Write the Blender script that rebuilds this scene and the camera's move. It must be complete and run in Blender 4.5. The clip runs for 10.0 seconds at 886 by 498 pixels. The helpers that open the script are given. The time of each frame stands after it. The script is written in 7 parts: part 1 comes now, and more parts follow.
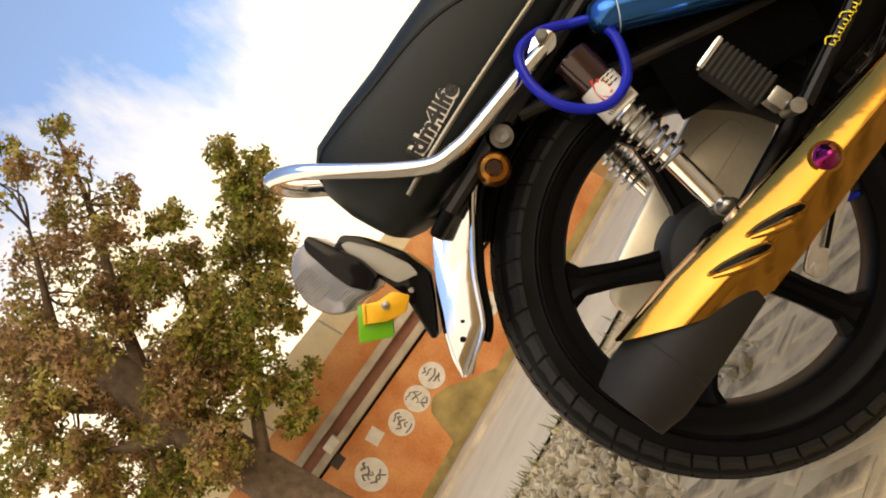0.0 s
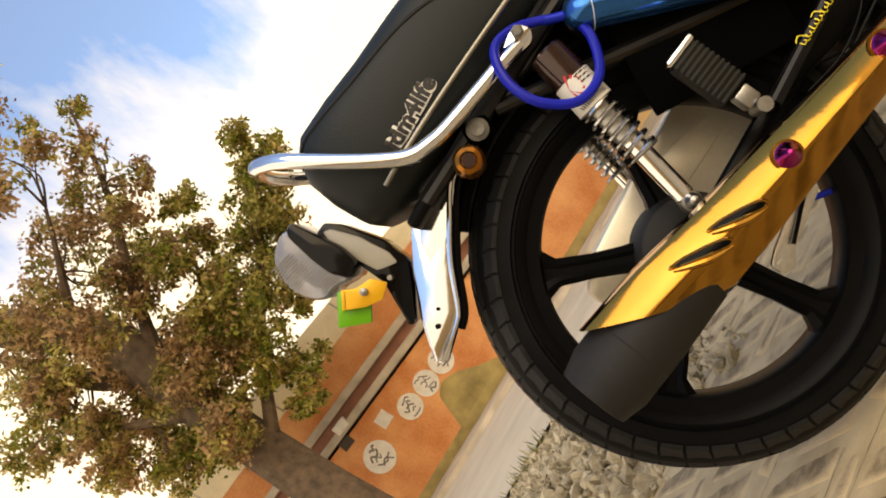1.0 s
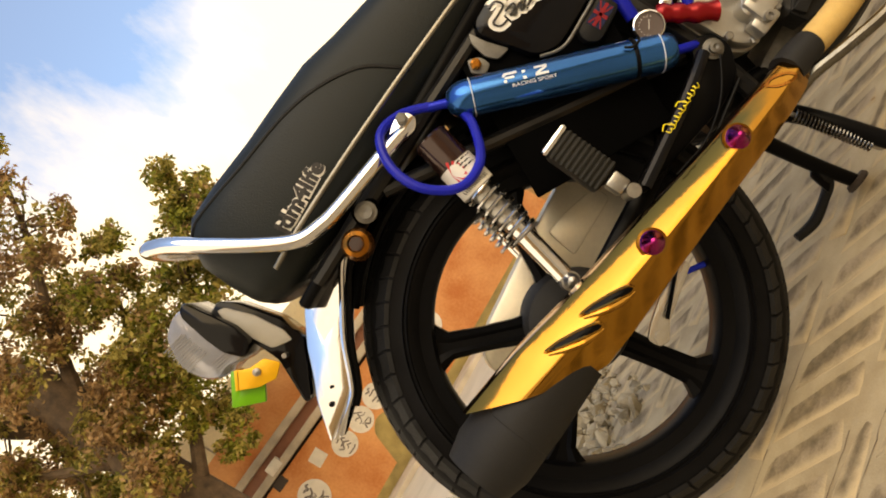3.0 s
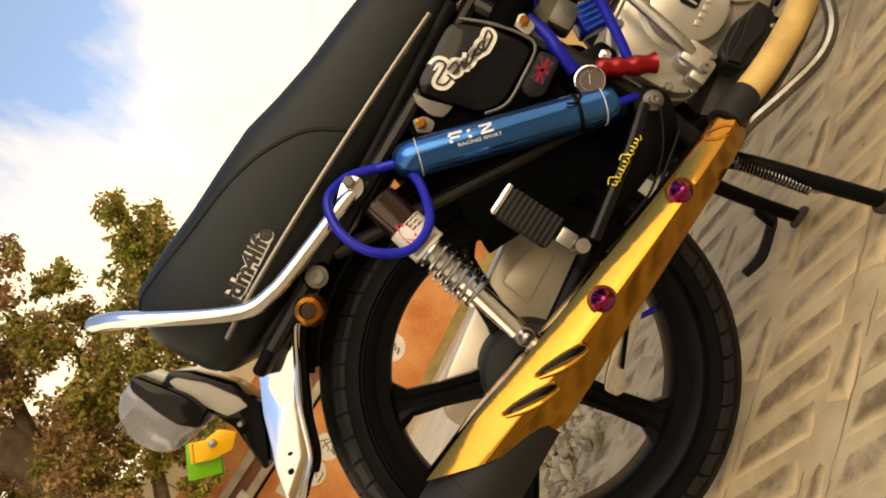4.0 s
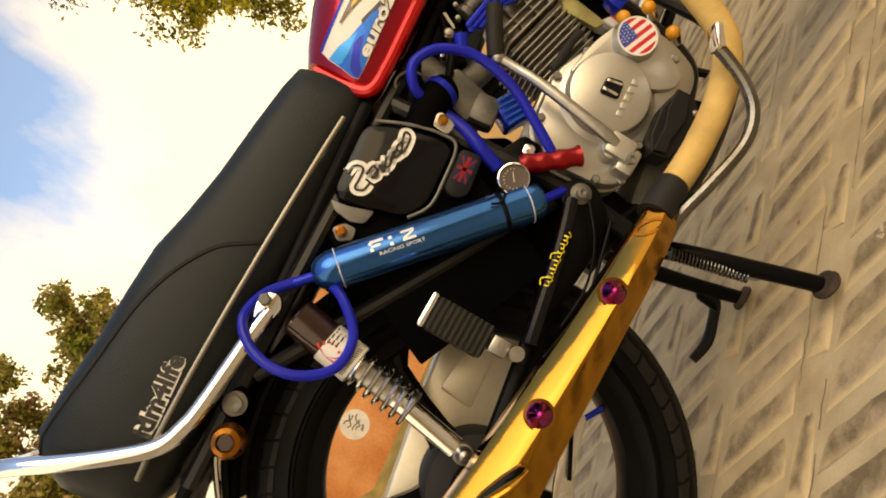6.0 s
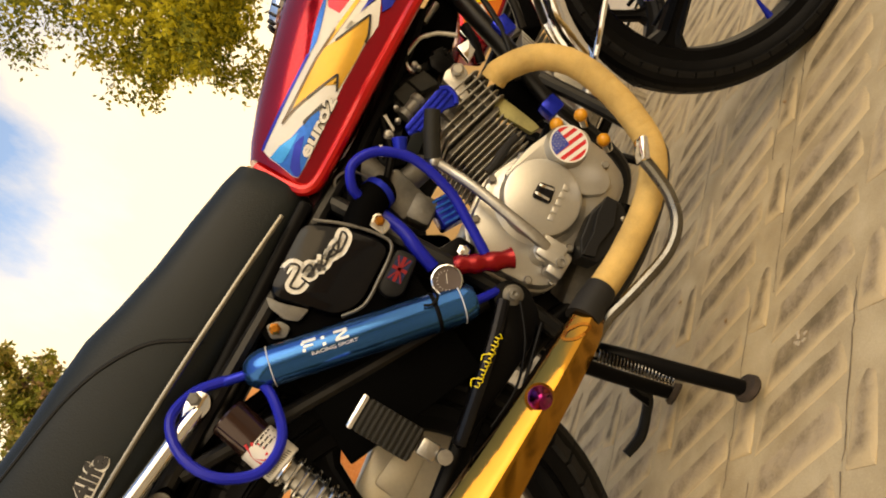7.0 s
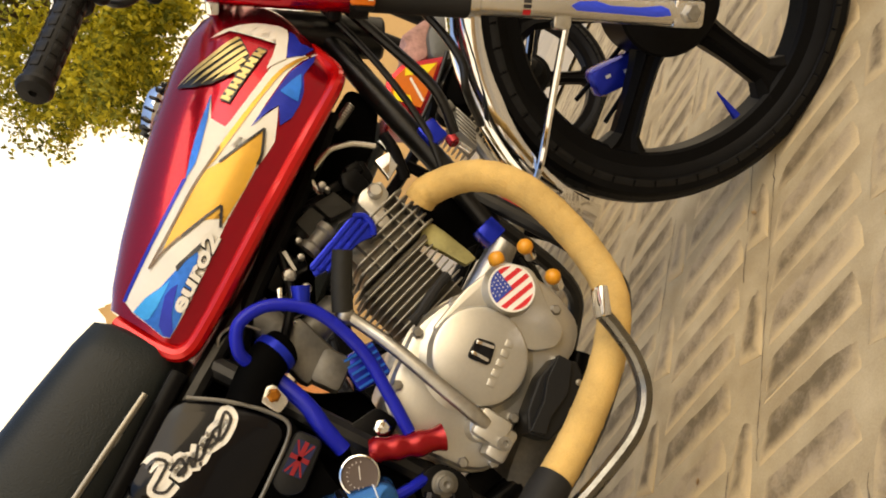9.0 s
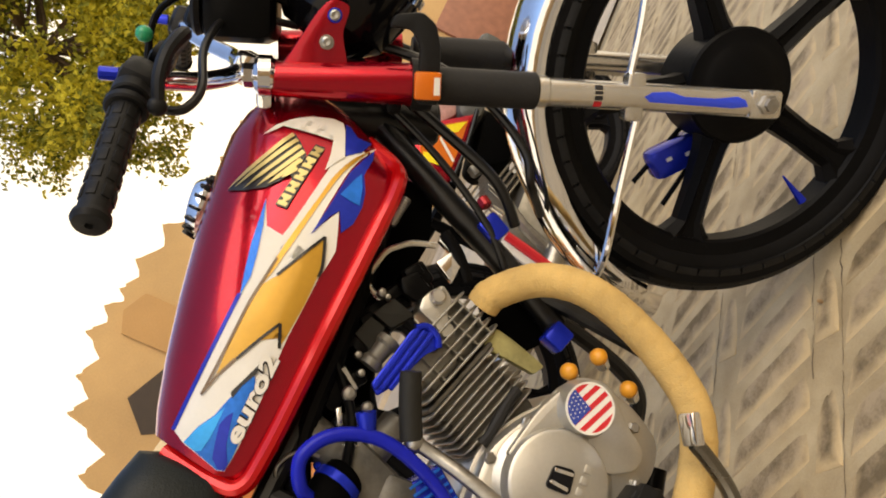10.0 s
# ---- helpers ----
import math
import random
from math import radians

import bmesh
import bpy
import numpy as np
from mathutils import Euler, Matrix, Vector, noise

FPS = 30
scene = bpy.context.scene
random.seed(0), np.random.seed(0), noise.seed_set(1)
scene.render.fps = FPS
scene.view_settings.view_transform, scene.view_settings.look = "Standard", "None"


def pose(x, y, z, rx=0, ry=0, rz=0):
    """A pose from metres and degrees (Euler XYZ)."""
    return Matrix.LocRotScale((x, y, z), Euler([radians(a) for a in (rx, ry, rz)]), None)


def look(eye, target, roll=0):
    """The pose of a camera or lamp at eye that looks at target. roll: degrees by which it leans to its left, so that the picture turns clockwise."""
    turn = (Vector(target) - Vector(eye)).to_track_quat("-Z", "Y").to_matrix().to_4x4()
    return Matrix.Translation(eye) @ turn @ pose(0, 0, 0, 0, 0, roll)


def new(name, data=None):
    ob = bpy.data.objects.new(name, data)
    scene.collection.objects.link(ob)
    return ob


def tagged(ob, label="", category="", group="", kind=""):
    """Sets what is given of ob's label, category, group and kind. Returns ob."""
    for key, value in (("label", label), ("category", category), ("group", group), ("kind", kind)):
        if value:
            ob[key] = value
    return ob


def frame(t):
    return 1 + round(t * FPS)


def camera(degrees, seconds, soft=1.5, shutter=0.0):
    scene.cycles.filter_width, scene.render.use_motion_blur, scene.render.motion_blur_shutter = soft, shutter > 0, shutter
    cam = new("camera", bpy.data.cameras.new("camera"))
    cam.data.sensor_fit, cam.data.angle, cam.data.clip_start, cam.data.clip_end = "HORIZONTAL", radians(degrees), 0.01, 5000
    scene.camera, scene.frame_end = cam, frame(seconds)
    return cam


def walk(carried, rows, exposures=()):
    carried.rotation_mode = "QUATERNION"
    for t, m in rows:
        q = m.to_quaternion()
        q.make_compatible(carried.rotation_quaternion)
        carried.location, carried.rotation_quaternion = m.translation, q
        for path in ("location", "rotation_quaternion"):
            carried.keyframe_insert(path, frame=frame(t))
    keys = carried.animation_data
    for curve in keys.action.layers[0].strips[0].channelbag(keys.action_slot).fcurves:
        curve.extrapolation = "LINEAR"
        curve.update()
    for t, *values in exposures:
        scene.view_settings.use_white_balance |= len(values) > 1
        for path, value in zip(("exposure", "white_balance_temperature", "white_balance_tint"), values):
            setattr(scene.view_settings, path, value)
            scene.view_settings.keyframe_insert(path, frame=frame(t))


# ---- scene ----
cam = camera(60.05, 10.0, soft=1.9)
PATH = [
    (0, (-0.163, -1.1314, 0.5754), (-0.2104, 0.8623, 0.727), -60.23),
    (0.5, (-0.1413, -1.1543, 0.5506), (-0.2382, 0.8339, 0.7455), -59.66),
    (1, (-0.1288, -1.1562, 0.5274), (-0.2314, 0.8338, 0.698), -59.1),
    (1.5, (-0.1083, -1.1682, 0.4996), (-0.1956, 0.8248, 0.642), -58.82),
    (2, (-0.0848, -1.1748, 0.4946), (-0.1468, 0.8207, 0.6146), -59.0),
    (2.5, (-0.0593, -1.1783, 0.4952), (-0.0729, 0.8189, 0.6016), -59.32),
    (4, (0.0326, -1.1783, 0.5231), (0.1491, 0.8183, 0.5206), -62.92),
    (4.5, (0.0584, -1.0617, 0.5035), (0.2015, 0.9329, 0.5392), -64.57),
    (5, (0.0836, -1.0222, 0.5), (0.2497, 0.9703, 0.5454), -65.38),
    (6.5, (0.1384, -1.164, 0.5074), (0.5377, 0.7951, 0.4572), -66.02),
    (7, (0.1767, -1.1588, 0.4934), (0.6591, 0.7816, 0.4479), -65.1),
    (7.5, (0.2205, -1.1567, 0.491), (0.7482, 0.771, 0.4164), -64.4),
    (8, (0.2628, -1.1526, 0.5026), (0.8389, 0.7586, 0.3791), -64.32),
    (8.5, (0.3513, -1.0241, 0.5007), (0.9392, 0.8821, 0.3564), -64.68),
    (9, (0.3912, -0.9901, 0.5313), (0.9942, 0.9103, 0.3733), -65.35),
    (9.5, (0.4218, -0.9859, 0.5972), (1.0451, 0.9065, 0.4239), -65.14),
    (10, (0.4755, -0.9361, 0.6619), (1.1212, 0.9484, 0.4834), -65.1),
]
walk(cam, [(t, look(eye, target, roll)) for t, eye, target, roll in PATH],
     [(0.0, -0.04, 9100, 12), (2.5, 0.06, 10200, 12), (5.0, -0.02, 11200, 12), (7.5, -0.06, 11500, 12), (9.0, 0.11, 9700, 11), (10.0, 0.01, 8600, 12)])

# ---- world and light ----
SUN_EL, SUN_AZ = 40.0, 160.0
world = bpy.data.worlds.new("sky")
scene.world = world
world.use_nodes = True
wn, wl = world.node_tree.nodes, world.node_tree.links
wn.clear()
w_out, w_bg, w_sky = wn.new("ShaderNodeOutputWorld"), wn.new("ShaderNodeBackground"), wn.new("ShaderNodeTexSky")
w_sky.sky_type, w_sky.sun_disc = "NISHITA", False
w_sky.sun_elevation, w_sky.sun_rotation = radians(SUN_EL), radians(SUN_AZ)
w_sky.air_density, w_sky.dust_density = 1.0, 0.6
w_co, w_map, w_noise, w_ramp, w_mix = (wn.new(k) for k in ("ShaderNodeTexCoord", "ShaderNodeMapping", "ShaderNodeTexNoise", "ShaderNodeValToRGB", "ShaderNodeMix"))
w_map.inputs["Scale"].default_value = (2.6, 1.2, 1.2)
w_map.inputs["Location"].default_value = (0.3, 0.15, 0.1)
w_noise.inputs["Scale"].default_value, w_noise.inputs["Detail"].default_value, w_noise.inputs["Roughness"].default_value = 2.2, 8.0, 0.6
w_ramp.color_ramp.elements[0].position, w_ramp.color_ramp.elements[1].position = 0.38, 0.72
w_ramp.color_ramp.elements[0].color = (0.1, 0.1, 0.1, 1)
w_sep, w_fwd = wn.new("ShaderNodeSeparateXYZ"), wn.new("ShaderNodeMath")
w_fwd.operation = "MULTIPLY_ADD"
w_fwd.inputs[1].default_value = 0.6
w_abs = wn.new("ShaderNodeMath")
w_abs.operation = "ABSOLUTE"
w_low = wn.new("ShaderNodeMath")
w_low.operation = "MULTIPLY_ADD"
w_low.inputs[1].default_value = -2.2
w_off = wn.new("ShaderNodeMath")
w_off.inputs[1].default_value = 0.95
w_tint = wn.new("ShaderNodeMix")
w_tint.data_type, w_tint.blend_type = "RGBA", "MULTIPLY"
w_tint.inputs[0].default_value, w_tint.inputs[7].default_value = 1.0, (1.2, 2.15, 3.2, 1)
w_mix.data_type = "RGBA"
w_mix.inputs[7].default_value = (12.2, 11.9, 11.2, 1)
wl.new(w_co.outputs["Generated"], w_map.inputs["Vector"])
wl.new(w_map.outputs["Vector"], w_noise.inputs["Vector"])
wl.new(w_co.outputs["Generated"], w_sep.inputs["Vector"])
wl.new(w_sep.outputs["X"], w_abs.inputs[0])
wl.new(w_abs.outputs[0], w_fwd.inputs[0])
wl.new(w_sep.outputs["Z"], w_low.inputs[0])
wl.new(w_noise.outputs["Fac"], w_low.inputs[2])
wl.new(w_low.outputs[0], w_off.inputs[0])
wl.new(w_off.outputs[0], w_fwd.inputs[2])
wl.new(w_fwd.outputs[0], w_ramp.inputs["Fac"])
wl.new(w_ramp.outputs["Color"], w_mix.inputs[0])
wl.new(w_sky.outputs["Color"], w_tint.inputs[6])
wl.new(w_tint.outputs[2], w_mix.inputs[6])
wl.new(w_mix.outputs[2], w_bg.inputs["Color"])
w_bg.inputs["Strength"].default_value = 0.12
wl.new(w_bg.outputs["Background"], w_out.inputs["Surface"])

sun = new("sun", bpy.data.lights.new("sun", "SUN"))
sun.data.energy, sun.data.angle, sun.data.color = 1.9, radians(50.0), (1.0, 0.87, 0.68)
az, el = radians(SUN_AZ), radians(SUN_EL)
sun_way = Vector((math.sin(az) * math.cos(el), math.cos(az) * math.cos(el), math.sin(el)))
sun.matrix_world = look(sun_way * 20, (0, 0, 0))

# ---- materials ----
def mat(name, col, rough=0.5, metal=0.0, var=0.12, scale=9.0, fine=160.0, bump=0.05, coat=0.0, col2=None, rough_var=0.08,
        island=0.0, random_obj=0.0, alpha=0.0, spec=0.5, contrast=0.5):
    """A surface with two scales of variation in colour, gloss and relief."""
    m = bpy.data.materials.new(name)
    m.use_nodes = True
    n, l = m.node_tree.nodes, m.node_tree.links
    b = n["Principled BSDF"]
    co = n.new("ShaderNodeTexCoord")
    big, small = n.new("ShaderNodeTexNoise"), n.new("ShaderNodeTexNoise")
    big.inputs["Scale"].default_value, big.inputs["Detail"].default_value = scale, 5
    small.inputs["Scale"].default_value, small.inputs["Detail"].default_value = fine, 3
    l.new(co.outputs["Object"], big.inputs["Vector"])
    l.new(co.outputs["Object"], small.inputs["Vector"])
    ramp = n.new("ShaderNodeValToRGB")
    lo = [max(0.0, c * (1 - var)) for c in col]
    hi = list(col2) if col2 else [min(1.0, c * (1 + var)) for c in col]
    ramp.color_ramp.elements[0].color, ramp.color_ramp.elements[1].color = (*lo, 1), (*hi, 1)
    ramp.color_ramp.elements[0].position, ramp.color_ramp.elements[1].position = 0.5 - contrast / 2, 0.5 + contrast / 2
    mixf = n.new("ShaderNodeMath")
    mixf.operation = "MULTIPLY_ADD"
    mixf.inputs[1].default_value = 0.3
    l.new(small.outputs["Fac"], mixf.inputs[0])
    sub = n.new("ShaderNodeMath")
    sub.operation = "MULTIPLY_ADD"
    sub.inputs[1].default_value, sub.inputs[2].default_value = 1.0, -0.15
    l.new(big.outputs["Fac"], sub.inputs[0])
    l.new(sub.outputs[0], mixf.inputs[2])
    fac = mixf.outputs[0]
    if island or random_obj:
        info = n.new("ShaderNodeNewGeometry" if island else "ShaderNodeObjectInfo")
        amt = island or random_obj
        r = n.new("ShaderNodeMath")
        r.operation = "MULTIPLY_ADD"
        r.inputs[1].default_value, r.inputs[2].default_value = amt, -amt / 2
        l.new(info.outputs["Random Per Island" if island else "Random"], r.inputs[0])
        add = n.new("ShaderNodeMath")
        l.new(fac, add.inputs[0])
        l.new(r.outputs[0], add.inputs[1])
        fac = add.outputs[0]
    l.new(fac, ramp.inputs["Fac"])
    l.new(ramp.outputs["Color"], b.inputs["Base Color"])
    rr = n.new("ShaderNodeMapRange")
    rr.inputs["To Min"].default_value, rr.inputs["To Max"].default_value = max(0.02, rough - rough_var), min(1.0, rough + rough_var)
    l.new(big.outputs["Fac"], rr.inputs["Value"])
    l.new(rr.outputs["Result"], b.inputs["Roughness"])
    b.inputs["Metallic"].default_value, b.inputs["Specular IOR Level"].default_value = metal, spec
    b.inputs["Coat Weight"].default_value, b.inputs["Coat Roughness"].default_value = coat, 0.04
    if bump:
        bu = n.new("ShaderNodeBump")
        bu.inputs["Strength"].default_value, bu.inputs["Distance"].default_value = bump, 0.002
        l.new(small.outputs["Fac"], bu.inputs["Height"])
        l.new(bu.outputs["Normal"], b.inputs["Normal"])
    if alpha:
        b.inputs["Transmission Weight"].default_value = alpha
    return m


RUBBER = mat("tyre_rubber", (0.0040, 0.0040, 0.0044), 0.45, var=0.4, scale=14, bump=0.2, spec=0.08)
# worn rubber, kept paler than RUBBER so groove shade shows in the colour
TREAD = mat("worn_tread_groove_shade", (0.0085, 0.0088, 0.0095), 0.45, var=0.4, scale=20, bump=0.3, spec=0.2)
RIM = mat("rim_black", (0.0036, 0.0036, 0.0040), 0.38, var=0.3, bump=0.1, spec=0.06)
VINYL = mat("seat_vinyl", (0.0085, 0.0115, 0.0112), 0.46, var=0.2, scale=7, fine=420, bump=0.3, spec=0.24)
PIPING = mat("piping_black", (0.008, 0.008, 0.008), 0.4, spec=0.20)
BLACK = mat("black_paint", (0.0024, 0.0024, 0.0027), 0.32, var=0.4, bump=0.05, spec=0.07)
# matt black parts, and added sheets whose colour stands for deep shade
INNER = mat("matt_black_and_shade", (0.0016, 0.0016, 0.0016), 0.7, var=0.3, bump=0.1, spec=0.02)
PANEL = mat("pale_panel", (0.40, 0.37, 0.31), 0.4, var=0.1, bump=0.05)
GLOSS = mat("black_gloss", (0.004, 0.004, 0.005), 0.12, var=0.3, bump=0.0, coat=0.1, rough_var=0.04, spec=0.15)
CHROME = mat("chrome", (0.78, 0.78, 0.79), 0.09, 1.0, var=0.06, bump=0.01, rough_var=0.05)
STEEL = mat("dull_steel", (0.36, 0.35, 0.33), 0.36, 1.0, var=0.35, scale=22, bump=0.1)
ALLOY = mat("cast_alloy", (0.47, 0.45, 0.405), 0.36, 0.75, var=0.10, scale=12, fine=260, bump=0.06)
POLISHED = mat("polished_alloy", (0.62, 0.60, 0.56), 0.24, 0.9, var=0.15, bump=0.05)
FIN = mat("cylinder_fin", (0.30, 0.285, 0.25), 0.45, 0.7, var=0.4, scale=16, bump=0.2)
GOLD = mat("gold_plate", (0.36, 0.175, 0.036), 0.11, 1.0, var=0.08, scale=9, fine=22, bump=0.3, rough_var=0.05)
TRIM = mat("seat_trim_metal", (0.17, 0.16, 0.14), 0.24, 1.0, var=0.15, bump=0.02)
PEDAL = mat("pedal_steel", (0.16, 0.15, 0.13), 0.26, 1.0, var=0.3, scale=20, bump=0.05)
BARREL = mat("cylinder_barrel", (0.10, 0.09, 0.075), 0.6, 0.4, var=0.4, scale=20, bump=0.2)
OLIVE = mat("stained_alloy", (0.30, 0.27, 0.115), 0.5, 0.4, var=0.4, scale=30, bump=0.2)
BRASS = mat("gold_anodised", (0.34, 0.125, 0.022), 0.26, 0.9)
PURPLE = mat("burnt_titanium", (0.28, 0.02, 0.13), 0.16, 1.0, var=0.6, scale=60, bump=0.0)
CAN = mat("can_black", (0.013, 0.0125, 0.012), 0.6, var=0.25, bump=0.2, spec=0.25)
BLUE_CAN = mat("blue_anodised", (0.02, 0.12, 0.36), 0.16, 0.85, var=0.15, bump=0.02)
BLUE = mat("blue_silicone", (0.004, 0.012, 0.34), 0.3, var=0.2, bump=0.05, spec=0.2)
BLUE_METAL = mat("blue_metal", (0.005, 0.022, 0.42), 0.25, 0.4, var=0.2, spec=0.3)
DULL_ALLOY = mat("dull_carburettor_alloy", (0.15, 0.142, 0.125), 0.5, 0.6, var=0.35, scale=24, bump=0.3)
RED = mat("candy_red", (0.38, 0.003, 0.017), 0.22, 0.75, var=0.12, scale=5, bump=0.0, coat=0.4, rough_var=0.04)
RED_LIP = mat("bright_red", (0.52, 0.006, 0.008), 0.22, 0.4, var=0.1, bump=0.0, coat=0.25)
RED_HOSE = mat("red_metal", (0.26, 0.004, 0.009), 0.25, 0.5, bump=0.0)
WHITE = mat("white_film", (0.72, 0.69, 0.62), 0.35, var=0.05, bump=0.0, coat=0.1)
D_GOLD = mat("gold_film", (0.52, 0.275, 0.035), 0.3, 0.45, var=0.12, scale=5, bump=0.0, coat=0.2)
D_BLUE = mat("blue_film", (0.012, 0.03, 0.36), 0.3, 0.3, var=0.3, bump=0.0, coat=0.05, spec=0.3)
D_SKY = mat("light_blue_film", (0.004, 0.15, 0.60), 0.3, 0.3, var=0.4, scale=14, bump=0.0, coat=0.05, spec=0.3)
D_CYAN = mat("cyan_film", (0.01, 0.36, 0.80), 0.3, 0.2, var=0.2, scale=14, bump=0.0, coat=0.05, spec=0.3)
D_BROWN = mat("brown_film", (0.20, 0.13, 0.07), 0.4, bump=0.0)
BLUE_STICKER = mat("deep_blue_film", (0.01, 0.05, 0.62), 0.25, 0.1, bump=0.0, coat=0.6)
D_BLACK = mat("black_film", (0.012, 0.011, 0.012), 0.3, bump=0.0)
YELLOW = mat("yellow_film", (0.85, 0.66, 0.02), 0.4, bump=0.0)
SILVER_FILM = mat("silver_film", (0.66, 0.68, 0.72), 0.35, 0.2, bump=0.0)
FLAG_RED = mat("flag_red", (0.6, 0.02, 0.03), 0.3, bump=0.0)
FLAG_BLUE = mat("flag_blue", (0.02, 0.05, 0.3), 0.3, bump=0.0)
DARK_FLAG = mat("dark_flag_blue", (0.012, 0.016, 0.05), 0.4, bump=0.0, spec=0.2)
DARK_RED = mat("dark_flag_red", (0.22, 0.012, 0.018), 0.4, bump=0.0, spec=0.2)
WRAP = mat("exhaust_wrap", (0.60, 0.385, 0.135), 0.95, var=0.2, scale=26, fine=520, bump=0.7)
BEIGE = mat("chain_case_paint", (0.84, 0.76, 0.60), 0.34, 0.4, var=0.12, bump=0.05)
LENS = mat("smoke_lens", (0.44, 0.45, 0.50), 0.12, var=0.2, bump=0.0, alpha=0.55)
LENS_RIB = mat("lens_rib", (0.22, 0.215, 0.215), 0.4, var=0.2, bump=0.0)
AMBER = mat("amber_plastic", (0.62, 0.13, 0.006), 0.3, bump=0.0)
TEAL = mat("teal_button", (0.0, 0.26, 0.12), 0.3, bump=0.0)
PINK = mat("faded_cloth", (0.40, 0.22, 0.19), 0.9, var=0.35, scale=40, bump=0.5)
SEAT_GREY = mat("grey_vinyl", (0.075, 0.078, 0.072), 0.5, var=0.2, bump=0.2)
ORANGE_CAP = mat("orange_cap", (0.72, 0.30, 0.03), 0.35, bump=0.0)
GREEN = mat("green_reflector", (0.10, 0.36, 0.01), 0.3, bump=0.0)
YELLOW_BR = mat("yellow_bracket", (0.75, 0.38, 0.02), 0.35, 0.3, bump=0.05)
DARK_BROWN = mat("brown_gloss", (0.035, 0.016, 0.014), 0.15, 0.5, bump=0.0, coat=0.5)
DIAL = mat("dial_face", (0.10, 0.075, 0.065), 0.4, bump=0.0, spec=0.15)
CABLE = mat("cable_sheath", (0.006, 0.006, 0.0062), 0.34, var=0.4, scale=60, bump=0.1, spec=0.35)
GREY_PLASTIC = mat("grey_plastic", (0.010, 0.010, 0.010), 0.45, bump=0.2, spec=0.15)
RUST = mat("rusty_steel", (0.035, 0.023, 0.016), 0.8, 0.2, var=0.5, scale=60, bump=0.6)
PEG = mat("peg_rubber", (0.015, 0.0145, 0.012), 0.6, bump=0.3, spec=0.25)
BADGE = mat("badge_gold", (0.50, 0.40, 0.17), 0.4, 0.6, bump=0.0)
SPRING = mat("spring_chrome", (0.6, 0.6, 0.6), 0.2, 1.0, bump=0.0)

def paver_mat(name, per_island):
    """Concrete blocks, dark in the middle, with pale sand worn into their edges."""
    m = mat(name, (0.225, 0.165, 0.092), 0.92, var=0.3, scale=22, fine=240, bump=0.7, contrast=0.36, col2=(0.41, 0.315, 0.203), **({"island": 0.22} if per_island else {"random_obj": 0.35}))
    n, l = m.node_tree.nodes, m.node_tree.links
    b = n["Principled BSDF"]
    at, geo, noise, broad, ramp, mx, up, sm = (n.new(k) for k in ("ShaderNodeAttribute", "ShaderNodeNewGeometry", "ShaderNodeTexNoise", "ShaderNodeTexNoise", "ShaderNodeMapRange", "ShaderNodeMix", "ShaderNodeMath", "ShaderNodeMath"))
    at.attribute_name = "dust"
    noise.inputs["Scale"].default_value, noise.inputs["Detail"].default_value = 38, 5
    broad.inputs["Scale"].default_value, broad.inputs["Detail"].default_value = 3.0, 4
    l.new(geo.outputs["Position"], noise.inputs["Vector"])
    l.new(geo.outputs["Position"], broad.inputs["Vector"])
    up.operation = sm.operation = "MULTIPLY_ADD"
    up.inputs[1].default_value = 1.15
    l.new(noise.outputs["Fac"], up.inputs[0])
    l.new(at.outputs["Fac"], up.inputs[2])
    sm.inputs[1].default_value = 1.1
    l.new(broad.outputs["Fac"], sm.inputs[0])
    l.new(up.outputs[0], sm.inputs[2])
    ramp.inputs["From Min"].default_value, ramp.inputs["From Max"].default_value = 1.10, 2.02
    ramp.inputs["To Max"].default_value = 0.92
    l.new(sm.outputs[0], ramp.inputs["Value"])
    mx.data_type = "RGBA"
    mx.inputs[7].default_value = (0.55, 0.415, 0.24, 1)
    l.new(b.inputs["Base Color"].links[0].from_socket, mx.inputs[6])
    l.new(ramp.outputs["Result"], mx.inputs[0])
    l.new(mx.outputs[2], b.inputs["Base Color"])
    return m


PAVER, PAVER_FAR = paver_mat("paver_concrete", False), paver_mat("paver_concrete_far", True)
GRIT = mat("joint_dirt", (0.17, 0.125, 0.08), 0.95, var=0.3, scale=40, bump=0.3)
SAND = mat("sandy_joint", (0.47, 0.35, 0.198), 0.95, var=0.28, scale=11, fine=380, bump=0.35, col2=(0.54, 0.435, 0.275))
ROAD = mat("dusty_road", (0.50, 0.43, 0.33), 0.95, var=0.15, scale=2.2, fine=120, bump=0.4)
DIRT = mat("dry_earth", (0.30, 0.24, 0.155), 0.95, var=0.3, scale=4, fine=90, bump=0.8)
STONE = mat("rubble_stone", (0.30, 0.24, 0.15), 0.9, var=0.35, scale=22, fine=150, bump=1.0, island=0.5, col2=(0.50, 0.42, 0.285))
ORANGE = mat("orange_wall_paint", (0.62, 0.185, 0.05), 0.9, var=0.22, scale=2.6, fine=40, bump=0.4, col2=(0.72, 0.33, 0.13), contrast=0.4)
MOSS = mat("moss_stain", (0.30, 0.22, 0.08), 0.95, var=0.4, scale=6, bump=0.2)
CREAM = mat("cream_wall_paint", (0.80, 0.66, 0.42), 0.9, var=0.2, scale=2.0, fine=60, bump=0.4)
LEDGE = mat("cement_ledge", (0.46, 0.38, 0.28), 0.9, var=0.3, scale=5, bump=0.5)
# the shade inside hollows of the walls, put into the colour
SHADE = mat("painted_recess_shade", (0.06, 0.045, 0.035), 0.9, bump=0.2)
POSTER = mat("whitewash", (0.68, 0.62, 0.52), 0.85, var=0.12, scale=14, bump=0.2)
